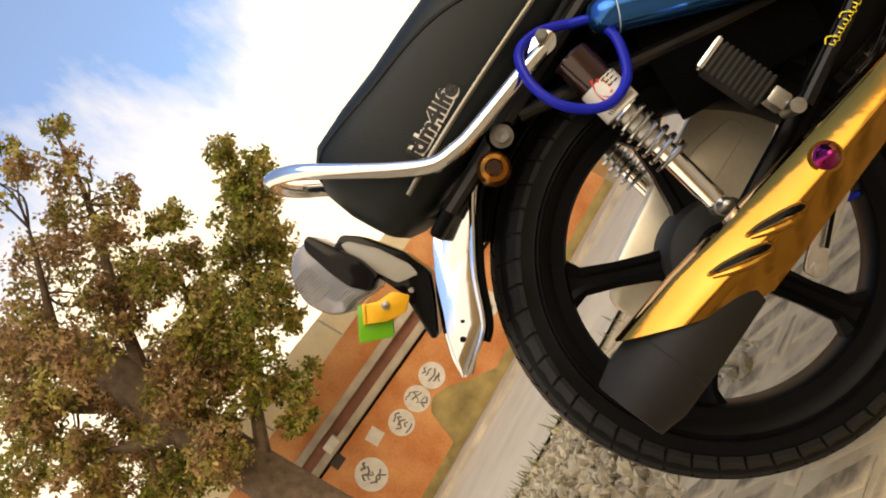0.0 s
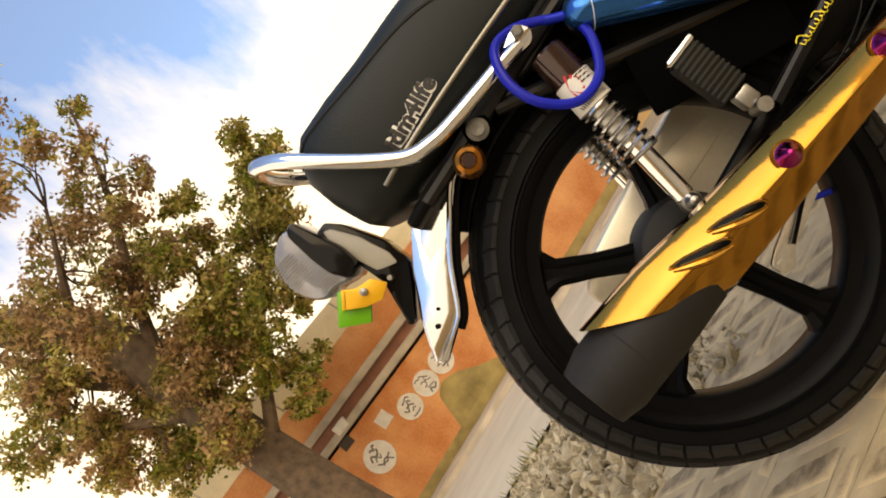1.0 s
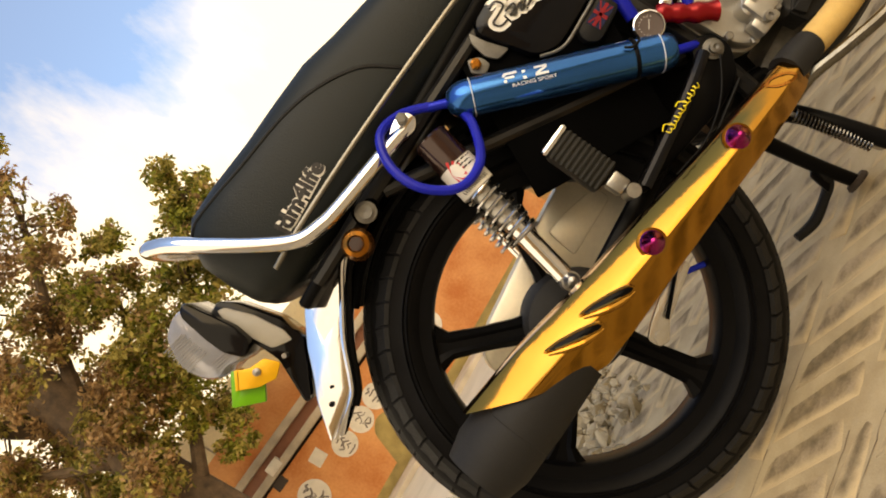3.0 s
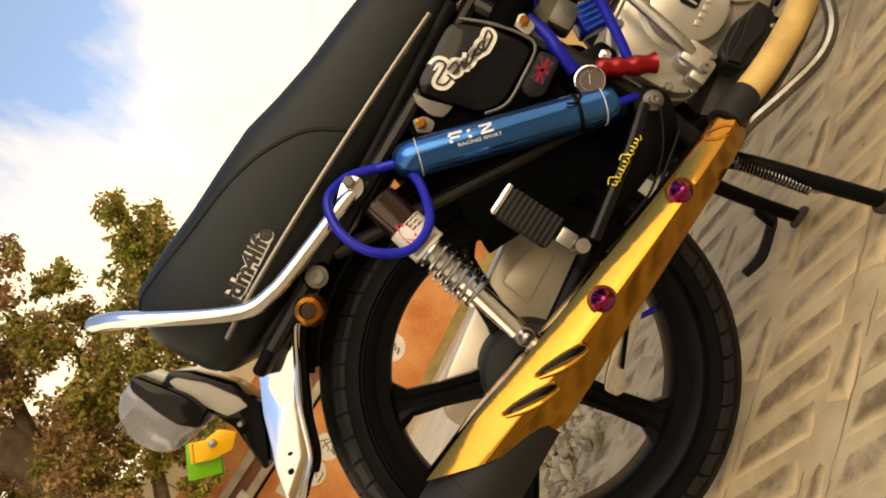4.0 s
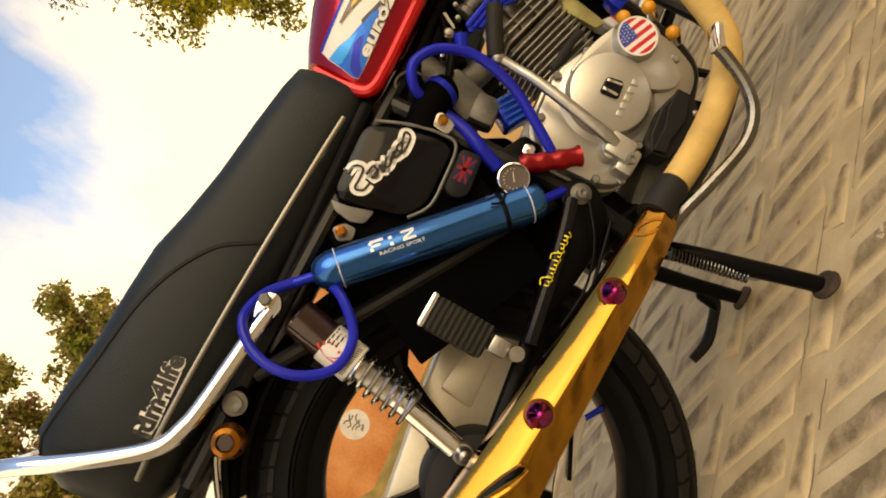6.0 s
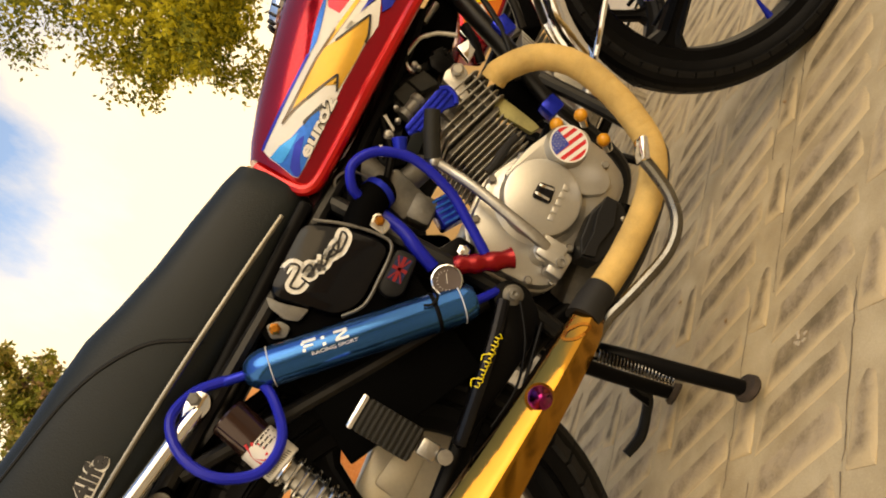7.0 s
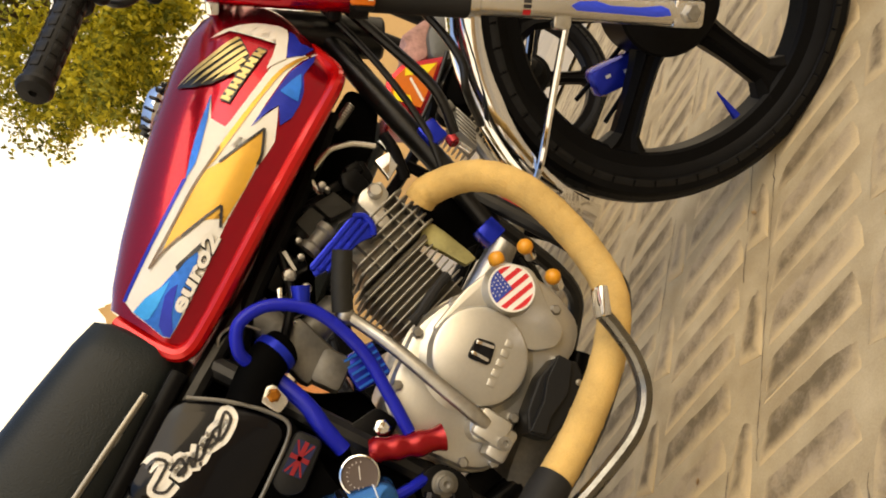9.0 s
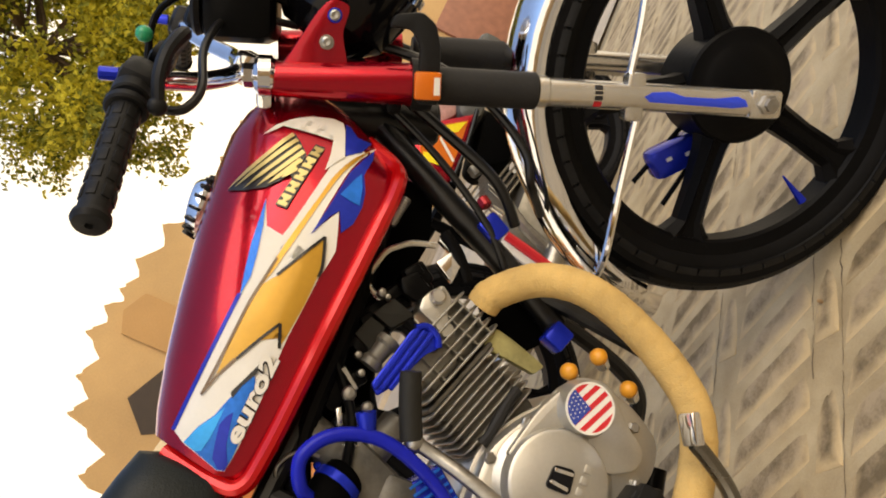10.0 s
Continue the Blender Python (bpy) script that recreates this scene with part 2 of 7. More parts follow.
INK = mat("grey_stencil", (0.16, 0.13, 0.11), 0.85, bump=0.0)
TAN = mat("tan_render", (0.52, 0.33, 0.15), 0.9, var=0.18, scale=0.9, fine=40, bump=0.4)
# darker copy of TAN: the weaker light on one wall plane, as colour
TAN_SHADED = mat("shaded_tan_render", (0.44, 0.25, 0.10), 0.9, var=0.18, scale=0.9, fine=40, bump=0.4)
BROWN = mat("brown_gate", (0.30, 0.12, 0.07), 0.6, var=0.2, bump=0.1)
BARK = mat("bark", (0.115, 0.075, 0.045), 0.95, var=0.5, scale=14, fine=70, bump=1.0)
def leafy(name, col, col2):
    """Leaves that let part of the light through."""
    m = mat(name, col, 0.6, var=0.3, scale=1.3, fine=8, bump=0.0, island=0.9, col2=col2, contrast=0.7, spec=0.2)
    n, l = m.node_tree.nodes, m.node_tree.links
    b, o = n["Principled BSDF"], n["Material Output"]
    tr, mx = n.new("ShaderNodeBsdfTranslucent"), n.new("ShaderNodeMixShader")
    l.new(b.inputs["Base Color"].links[0].from_socket, tr.inputs["Color"])
    mx.inputs[0].default_value = 0.55
    l.new(b.outputs["BSDF"], mx.inputs[1])
    l.new(tr.outputs["BSDF"], mx.inputs[2])
    l.new(mx.outputs["Shader"], o.inputs["Surface"])
    return m


LEAF = leafy("leaf_autumn", (0.20, 0.20, 0.04), (0.64, 0.52, 0.17))
LEAF_BROWN = leafy("leaf_brown", (0.30, 0.18, 0.09), (0.64, 0.42, 0.21))
LEAF_YELLOW = leafy("leaf_yellow", (0.27, 0.26, 0.025), (0.72, 0.62, 0.08))
LEAF_GREEN = leafy("leaf_green", (0.12, 0.15, 0.025), (0.38, 0.38, 0.07))
WEED = mat("weed", (0.10, 0.12, 0.03), 0.8, var=0.4, island=0.6, col2=(0.3, 0.26, 0.08), bump=0.0)

# ---- geometry helpers: a shape is a pair (vertices, faces) ----
def add(*shapes):
    vs, fs = [], []
    for v, f in shapes:
        k = len(vs)
        vs += [tuple(p) for p in v]
        fs += [tuple(i + k for i in q) for q in f]
    return vs, fs


def moved(shape, m):
    return [tuple(m @ Vector(p)) for p in shape[0]], shape[1]


def smooth_path(pts, k=6, closed=False):
    """A Catmull-Rom line through the points."""
    p = [Vector(q) for q in pts]
    n = len(p)
    if n < 3 and not closed:
        return p
    out = []
    for i in range(n if closed else n - 1):
        a, b, c, d = (p[(i - 1) % n], p[i], p[(i + 1) % n], p[(i + 2) % n]) if closed else (p[max(i - 1, 0)], p[i], p[i + 1], p[min(i + 2, n - 1)])
        for j in range(k):
            t = j / k
            out.append(0.5 * (2 * b + (c - a) * t + (2 * a - 5 * b + 4 * c - d) * t * t + (3 * b - a - 3 * c + d) * t ** 3))
    if not closed:
        out.append(p[-1])
    return out


def tube(pts, r, seg=10, k=6, closed=False, flat=1.0):
    """A round bar along a smooth line; r is one radius or one at each given point."""
    line = smooth_path(pts, k, closed)
    n = len(line)
    if isinstance(r, (list, tuple)):
        rr = [r[min(int(i * (len(r) - 1) / max(n - 1, 1)), len(r) - 2)] * (1 - (i * (len(r) - 1) / max(n - 1, 1)) % 1) + r[min(int(i * (len(r) - 1) / max(n - 1, 1)) + 1, len(r) - 1)] * ((i * (len(r) - 1) / max(n - 1, 1)) % 1) if i < n - 1 else r[-1] for i in range(n)]
    else:
        rr = [r] * n
    vs, fs = [], []
    side = None
    for i, p in enumerate(line):
        if closed:
            t = (line[(i + 1) % n] - line[i - 1]).normalized()
        else:
            t = (line[min(i + 1, n - 1)] - line[max(i - 1, 0)]).normalized()
        if side is None:
            side = t.cross(Vector((0, 1, 0)) if abs(t.y) < 0.9 else Vector((1, 0, 0))).normalized()
        side = (side - t * side.dot(t)).normalized()
        up = t.cross(side)
        for j in range(seg):
            a = 2 * math.pi * j / seg
            vs.append(tuple(p + rr[i] * (math.cos(a) * side + flat * math.sin(a) * up)))
    for i in range(n if closed else n - 1):
        for j in range(seg):
            a, b = i * seg + j, i * seg + (j + 1) % seg
            c, d = ((i + 1) % n) * seg + (j + 1) % seg, ((i + 1) % n) * seg + j
            fs.append((a, b, c, d))
    if not closed:
        fs += [tuple(range(seg))[::-1], tuple(range((n - 1) * seg, n * seg))]
    return vs, fs


def lathe(profile, centre=(0, 0, 0), axis=(0, 1, 0), n=32, ring=False, caps=True):
    """Turn (radius, height) pairs about an axis through centre; ring: the profile closes on itself."""
    q = Vector((0, 0, 1)).rotation_difference(Vector(axis).normalized()).to_matrix()
    c = Vector(centre)
    vs, fs, m = [], [], len(profile)
    for i in range(n):
        a = 2 * math.pi * i / n
        for r, h in profile:
            vs.append(tuple(c + q @ Vector((r * math.cos(a), r * math.sin(a), h))))
    for i in range(n):
        for j in range(m if ring else m - 1):
            fs.append((i * m + j, ((i + 1) % n) * m + j, ((i + 1) % n) * m + (j + 1) % m, i * m + (j + 1) % m))
    if caps and not ring:
        for j, flip in ((0, True), (m - 1, False)):
            if profile[j][0] > 1e-5:
                cap = tuple(i * m + j for i in range(n))
                fs.append(cap[::-1] if flip else cap)
    return vs, fs


def rod(a, b, r, n=12, bevel=0.0):
    a, b = Vector(a), Vector(b)
    h = (b - a).length
    e = min(bevel, r * 0.6)
    prof = [(r - e, 0), (r, e), (r, h - e), (r - e, h)] if e else [(r, 0), (r, h)]
    return lathe(prof, a, b - a, n)


def from_bm(bm):
    bm.verts.index_update()
    out = [tuple(v.co) for v in bm.verts], [tuple(v.index for v in f.verts) for f in bm.faces]
    bm.free()
    return out


def box(centre, size, bevel=0.0, rot=None, seg=2):
    bm = bmesh.new()
    bmesh.ops.create_cube(bm, size=1)
    for v in bm.verts:
        v.co = Vector((v.co.x * size[0], v.co.y * size[1], v.co.z * size[2]))
    if bevel:
        bmesh.ops.bevel(bm, geom=bm.edges[:], offset=bevel, segments=seg, affect="EDGES", profile=0.5)
    m = Matrix.Translation(centre) @ (Euler([radians(a) for a in rot]).to_matrix().to_4x4() if rot else Matrix())
    bmesh.ops.transform(bm, matrix=m, verts=bm.verts)
    return from_bm(bm)


def rounded(pts, r, k=4):
    """A plane outline with its corners rounded."""
    out, n = [], len(pts)
    for i in range(n):
        a, b, c = Vector(pts[i - 1]), Vector(pts[i]), Vector(pts[(i + 1) % n])
        d1, d2 = (a - b), (c - b)
        s = min(r, d1.length * 0.45, d2.length * 0.45)
        p, q = b + d1.normalized() * s, b + d2.normalized() * s
        for j in range(k + 1):
            t = j / k
            out.append(tuple((1 - t) ** 2 * p + 2 * t * (1 - t) * b + t * t * q))
    return out


def plate(outline, y0, y1, bevel=0.0, round_r=0.0):
    """An outline of (x, z) given a thickness from y0 to y1."""
    pts = rounded(outline, round_r) if round_r else outline
    area = sum(pts[i - 1][0] * pts[i][1] - pts[i][0] * pts[i - 1][1] for i in range(len(pts)))
    if area < 0:
        pts = pts[::-1]
    bm = bmesh.new()
    f = bm.faces.new([bm.verts.new((x, min(y0, y1), z)) for x, z in pts])
    g = bmesh.ops.extrude_face_region(bm, geom=[f])
    top = [v for v in g["geom"] if isinstance(v, bmesh.types.BMVert)]
    bmesh.ops.translate(bm, verts=top, vec=(0, abs(y1 - y0), 0))
    bmesh.ops.recalc_face_normals(bm, faces=bm.faces[:])
    if bevel:
        rim = [e for e in bm.edges if abs(e.verts[0].co.y - e.verts[1].co.y) < 1e-6]
        bmesh.ops.bevel(bm, geom=rim, offset=bevel, segments=2, affect="EDGES", profile=0.5, clamp_overlap=True)
    return from_bm(bm)


def loft(rings, caps=True):
    n = len(rings[0])
    vs = [tuple(p) for r in rings for p in r]
    fs = [(i * n + j, i * n + (j + 1) % n, (i + 1) * n + (j + 1) % n, (i + 1) * n + j) for i in range(len(rings) - 1) for j in range(n)]
    if caps:
        fs += [tuple(range(n))[::-1], tuple(range((len(rings) - 1) * n, len(rings) * n))]
    return vs, fs


def ball(centre, r, n=14, squash=(1, 1, 1)):
    v, f = lathe([(r * math.sin(math.pi * i / 8) + 1e-6, -r * math.cos(math.pi * i / 8)) for i in range(9)], (0, 0, 0), (0, 0, 1), n)
    return [(centre[0] + x * squash[0], centre[1] + y * squash[1], centre[2] + z * squash[2]) for x, y, z in v], f


def mesh_of(name, shape, material, sharp=32.0, fix=True):
    me = bpy.data.meshes.new(name)
    me.from_pydata([tuple(v) for v in shape[0]], [], [tuple(f) for f in shape[1]])
    if fix:
        bm = bmesh.new()
        bm.from_mesh(me)
        bmesh.ops.recalc_face_normals(bm, faces=bm.faces[:])
        bm.to_mesh(me)
        bm.free()
    if sharp:
        me.polygons.foreach_set("use_smooth", [True] * len(me.polygons))
        me.set_sharp_from_angle(angle=radians(sharp))
    me.materials.append(material)
    me.update()
    return me


def part(name, shape, material, parent, label="", sharp=32.0, fix=True):
    ob = new(name, mesh_of(name, shape, material, sharp, fix))
    ob.parent = parent
    return tagged(ob, label)


def thing(name, label, category, group="", kind="", at=(0, 0, 0)):
    ob = new(name)
    ob.location = at
    return tagged(ob, label, category, group, kind)


def solid(name, shape, material, label="", category="", kind="", group="", sharp=32.0, fix=True):
    return tagged(new(name, mesh_of(name, shape, material, sharp, fix)), label, category, group, kind)


from mathutils.bvhtree import BVHTree


def skin(*shapes):
    v, f = add(*shapes)
    return BVHTree.FromPolygons([Vector(p) for p in v], f)


def laid(shape2d, tree, lift=0.0012, y_from=-1.0, fallback=-0.12):
    """Lay flat triangles given in (x, 0, z) on the side of a body, seen from -y."""
    out = []
    for x, _, z in shape2d[0]:
        hit = tree.ray_cast(Vector((x, y_from, z)), Vector((0, 1, 0)))
        out.append((x, (hit[0].y if hit[0] else None), z))
    ys = [p[1] for p in out if p[1] is not None]
    far = max(ys) if ys else fallback
    return [(x, (far if y is None else y) - lift, z) for x, y, z in out], shape2d[1]


def patch(outline, cuts=0.012):
    """A filled outline in the xz plane, cut finely enough to follow a curved body."""
    bm = bmesh.new()
    f = bm.faces.new([bm.verts.new((x, 0, z)) for x, z in outline])
    bmesh.ops.triangulate(bm, faces=[f])
    for _ in range(4):
        long = [e for e in bm.edges if e.calc_length() > cuts]
        if not long:
            break
        bmesh.ops.subdivide_edges(bm, edges=long, cuts=1)
        bmesh.ops.triangulate(bm, faces=bm.faces[:])
    return from_bm(bm)


def stroke(pts, width, k=8):
    """A ribbon of even width along a smooth line in the xz plane."""
    line = [Vector((p[0], 0, p[1])) for p in pts]
    line = smooth_path(line, k) if len(line) > 2 else line
    vs, fs = [], []
    for i, p in enumerate(line):
        t = (line[min(i + 1, len(line) - 1)] - line[max(i - 1, 0)]).normalized()
        s = Vector((-t.z, 0, t.x)) * width / 2
        vs += [tuple(p + s), tuple(p - s)]
    for i in range(len(line) - 1):
        fs.append((2 * i, 2 * i + 1, 2 * i + 3, 2 * i + 2))
    return vs, fs


def lettering(text, a, b, height, bold=0.0, shear=0.0):
    """Letters in the xz plane whose line runs from a to b, with a given height."""
    cu = bpy.data.curves.new("letters", "FONT")
    cu.body, cu.offset, cu.shear, cu.resolution_u = text, bold, shear, 3
    ob = bpy.data.objects.new("letters", cu)
    me = bpy.data.meshes.new_from_object(ob)
    vs = [tuple(v.co) for v in me.vertices]
    fs = [tuple(p.vertices) for p in me.polygons]
    bpy.data.objects.remove(ob)
    bpy.data.meshes.remove(me)
    x0, x1 = min(v[0] for v in vs), max(v[0] for v in vs)
    z1 = max(v[1] for v in vs)
    a, b = Vector((a[0], 0, a[1])), Vector((b[0], 0, b[1]))
    u = (b - a)
    w = Vector((-u.z, 0, u.x)).normalized() * height
    return [tuple(a + u * ((v[0] - x0) / (x1 - x0)) + w * (v[1] / z1)) for v in vs], fs

# ---- the setting ----
def ground_z(x, y):
    """Height of the ground: a slight slope under the motorcycle that fades out."""
    return (0.05 * (x - 0.7) + 0.04 * y) * math.exp(-((x - 0.6) ** 2 + y * y) / 5.0)


def sheet(xs, ys, lift=0.0, rough=0.0, seed=3):
    rnd = random.Random(seed)
    vs = [(x, y, ground_z(x, y) + lift + rnd.uniform(-rough, rough)) for y in ys for x in xs]
    n = len(xs)
    return vs, [(j * n + i, j * n + i + 1, (j + 1) * n + i + 1, (j + 1) * n + i) for j in range(len(ys) - 1) for i in range(n - 1)]


near = [-400, -150, -60, -30, -15] + [i * 0.4 - 9 for i in range(53)] + [16, 30, 60, 150, 400]
solid("ground", sheet(near, near, -0.03), DIRT, "dry bare earth beside a paved yard", "ground", "structure")
road_xs = [-60, -25] + [i * 0.5 - 12 for i in range(57)] + [25, 60]
solid("road", sheet(road_xs, [2.45 + 0.2 * i for i in range(19)], -0.012, 0.002), ROAD, "dusty grey concrete road beyond the paving", "road", "structure")
pave_xs, pave_ys = [i * 0.05 - 1.6 for i in range(149)], [i * 0.05 - 2.4 for i in range(93)]
pavement = solid("pavement", sheet(pave_xs, pave_ys, 0.0003, 0.0003), SAND, "worn concrete block paving with wide sandy joints", "pavement", "structure")


def wall_block(x0, x1, y0, y1, z0, z1, bevel=0.006):
    return box(((x0 + x1) / 2, (y0 + y1) / 2, (z0 + z1) / 2), (x1 - x0, y1 - y0, z1 - z0), bevel)


def sloping_block(x0, x1, y0, y1, z0, z1, k0, k1, bevel=0.006):
    """A wall course whose lower and upper edges fall by k0 and k1 along x, measured from x = -1.5."""
    v, f = wall_block(x0, x1, y0, y1, z0, z1, bevel)
    mid = (z0 + z1) / 2
    return [(x, y, z + (k1 if z > mid else k0) * (x + 1.5)) for x, y, z in v], f


WY = 6.2
wall_n = thing("wall_north", "low street wall painted orange below a cream band", "wall", kind="structure", at=(0, 0, 0))
FALL = -0.10
part("lower_wall", sloping_block(-7, 1.0, WY, WY + 0.3, -0.1, 0.92, 0, FALL), ORANGE, wall_n)
# the gap below the ledge gets its shade from a dark colour
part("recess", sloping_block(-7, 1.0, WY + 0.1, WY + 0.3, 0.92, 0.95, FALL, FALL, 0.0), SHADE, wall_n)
part("ledge", sloping_block(-7, 1.0, WY - 0.05, WY + 0.3, 0.95, 1.03, FALL, FALL), LEDGE, wall_n, "grey cement ledge")
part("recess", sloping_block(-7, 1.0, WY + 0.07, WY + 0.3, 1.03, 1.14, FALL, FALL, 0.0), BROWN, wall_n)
part("ledge", sloping_block(-7, 1.0, WY - 0.03, WY + 0.3, 1.14, 1.22, FALL, FALL), LEDGE, wall_n, "grey cement ledge")
part("upper_wall", sloping_block(-7, 1.0, WY, WY + 0.3, 1.22, 1.56, FALL, FALL), ORANGE, wall_n)
part("cream_band", sloping_block(-7, 1.0, WY + 0.01, WY + 0.3, 1.56, 1.86, FALL, -0.16), CREAM, wall_n, "cream painted upper band")
part("moss_strip", wall_block(-7, 1.0, WY - 0.012, WY, 0.03, 0.13, 0.003), MOSS, wall_n, "olive moss stain at the wall foot")
for x in (-3.9, -2.7, -1.55, -0.35):
    part("panel_joint", sloping_block(x, x + 0.018, WY + 0.004, WY + 0.02, 1.57, 1.84, FALL, -0.16, 0.0), LEDGE, wall_n)
part("moss_stain", plate([(-1.9, 0.10), (-1.75, 0.46), (-1.62, 0.52), (-1.45, 0.44), (-1.30, 0.30), (-1.05, 0.12)], WY - 0.004, WY - 0.001, 0.0, 0.05), MOSS, wall_n, "faded olive stain")
# no hollow here: a flat patch carries the niche's shade as colour
part("wall_niche", box((-2.62, WY - 0.004, 1.00), (0.14, 0.006, 0.10), 0.0, (0, 6, 0)), SHADE, wall_n, "flat dark patch painted as a shaded niche")
part("niche_block", box((-2.50, WY - 0.03, 1.13), (0.16, 0.06, 0.10), 0.006, (0, 6, 0)), POSTER, wall_n, "pale mortar block")
part("footway", wall_block(-12, 12, WY - 0.75, WY, -0.1, 0.035), LEDGE, wall_n, "cement footway strip")
rnd = random.Random(5)
for x, z, r in ((-2.56, 0.655, 0.165), (-1.98, 0.652, 0.13), (-1.705, 0.636, 0.13), (-1.44, 0.625, 0.13), (-0.6, 0.53, 0.14), (-3.1, 0.68, 0.15)):
    disc = part("painted_disc", lathe([(0.0, 0.0), (r, 0.0), (r, 0.006), (0.0, 0.006)], (x, WY - 0.001, z), (0, -1, 0), 28), POSTER, wall_n, "whitewashed round stencil")
    bars = []
    for i in range(5):
        dz = (i - 2) * r * 0.3
        w = r * rnd.uniform(0.5, 1.1) * math.sqrt(max(0.05, 1 - (dz / r) ** 2))
        x_c = x + rnd.uniform(-0.15, 0.15) * r
        wave = [(x_c + w * (k / 4 - 0.5), z + dz + rnd.uniform(-0.16, 0.16) * r) for k in range(5)]
        bars.append(moved(stroke(wave, r * rnd.uniform(0.07, 0.13), 4), Matrix.Translation((0, WY - 0.0085, 0))))
    part("stencil_mark", add(*bars), INK, disc)
part("painted_patch", wall_block(-2.30, -2.15, WY - 0.006, WY - 0.001, 0.74, 0.88, 0.0), POSTER, wall_n, "small whitewashed rectangle")

TY = 9.2
teeth = [(-0.62, -0.2), (-0.62, 2.45)]
crests = [(-0.53, 2.63), (0.06, 3.10), (0.49, 3.23), (1.01, 3.39), (1.38, 3.35), (1.65, 3.29), (2.07, 3.30), (2.62, 3.22)] + [(3.20 + 0.6 * i, 3.0) for i in range(15)]
for (x, z), (x2, z2) in zip(crests, crests[1:]):
    g = x2 - x
    low = min(z, z2) - 0.13 - 0.12 * max(0.0, g - 0.3)
    teeth += [(x - 0.02, z - 0.02), (x, z), (x + 0.05, z - 0.06), (x + 0.10 * g + 0.04, (z + low) / 2 + 0.03), (x + 0.45 * g, low + 0.03), (x + 0.55 * g, low), (x + 0.72 * g, (low + z2) / 2 - 0.04), (x + 0.86 * g, (low + z2) / 2 + 0.02)]
teeth += [(12.7, 2.76), (12.7, -0.2)]
far_wall = thing("wall_far", "tall tan rendered wall with a pointed scalloped parapet", "wall", kind="structure")
part("wall_face", plate(teeth, TY, TY + 0.3), TAN, far_wall)
# slab added for a wall plane that gets less light, darkened by its colour
part("shaded_face", plate([(1.15, -0.2), (1.15, 2.98), (1.42, 3.10), (1.72, 2.96), (1.72, -0.2)], TY - 0.05, TY - 0.002, 0.004), TAN_SHADED, far_wall, "tan wall face painted darker, as a less lit plane")
# flat plate on the wall face, its dark colour standing for unlit depth
part("window_opening", plate([(0.48, 2.55), (0.98, 2.32), (0.95, 1.8), (0.36, 1.8), (0.15, 2.195)], TY - 0.006, TY - 0.002), SHADE, far_wall, "flat dark plate painted as a shaded opening")
part("gate", box((7.9, TY - 0.03, 0.4), (1.6, 0.06, 1.5), 0.01), BROWN, far_wall, "brown painted gate")


solid("wall_south", wall_block(-30, 34, -12.3, -12.0, -0.1, 2.2), TAN, "plain tan rendered house wall", "wall", "structure")


def rubble():
    rnd = random.Random(11)
    out = []
    for _ in range(3600):
        u, v = rnd.gauss(0, 1), rnd.gauss(0, 1)
        x, y = -0.56 + 0.20 * u - 0.16 * v, 1.38 + 0.36 * v
        if y > 2.4 or y < 0.60 or x > -0.03 - 0.08 * (y - 0.7):
            continue
        s = 0.006 + 0.026 * rnd.random() ** 3.0
        bm = bmesh.new()
        bmesh.ops.create_icosphere(bm, subdivisions=1, radius=s)
        for w in bm.verts:
            w.co *= rnd.uniform(0.65, 1.15)
            w.co.z *= 0.6
            w.co.x *= 1.25
        heap = 0.10 * math.exp(-(u * u + v * v) / 1.6) * rnd.random()
        bmesh.ops.rotate(bm, verts=bm.verts, matrix=Euler((rnd.random() * 6, rnd.random() * 6, rnd.random() * 6)).to_matrix())
        bmesh.ops.translate(bm, verts=bm.verts, vec=(x, y, ground_z(x, y) + s * 0.2 + heap))
        out.append(from_bm(bm))
    return add(*out)


solid("rubble_heap", rubble(), STONE, "heap of pale broken stones on the ground", "rubble", "stuff", sharp=20, fix=False)


def weeds(cx, cy, sx, sy, count, tall, seed):
    rnd = random.Random(seed)
    vs, fs = [], []
    for _ in range(count):
        x, y = rnd.gauss(cx, sx), rnd.gauss(cy, sy)
        a, h, w = rnd.random() * 6.28, tall * rnd.uniform(0.4, 1.0), rnd.uniform(0.0012, 0.003)
        lean = rnd.uniform(0.1, 0.6) * h
        z = ground_z(x, y) - 0.02
        k = len(vs)
        dx, dy = math.cos(a), math.sin(a)
        vs += [(x - dy * w, y + dx * w, z), (x + dy * w, y - dx * w, z), (x + dx * lean * 0.4 + dy * w, y + dy * lean * 0.4 - dx * w, z + h * 0.6), (x + dx * lean * 0.4 - dy * w, y + dy * lean * 0.4 + dx * w, z + h * 0.6), (x + dx * lean, y + dy * lean, z + h)]
        fs += [(k, k + 1, k + 2, k + 3), (k + 3, k + 2, k + 4)]
    return vs, fs


solid("weeds", weeds(-0.75, 2.3, 0.3, 0.12, 220, 0.08, 4), WEED, "sparse dry weeds at the road edge", "weeds", "stuff", sharp=0, fix=False)
solid("weeds", weeds(-3.5, WY - 0.10, 2.6, 0.04, 500, 0.07, 5), WEED, "thin dry grass along the wall foot", "weeds", "stuff", sharp=0, fix=False)


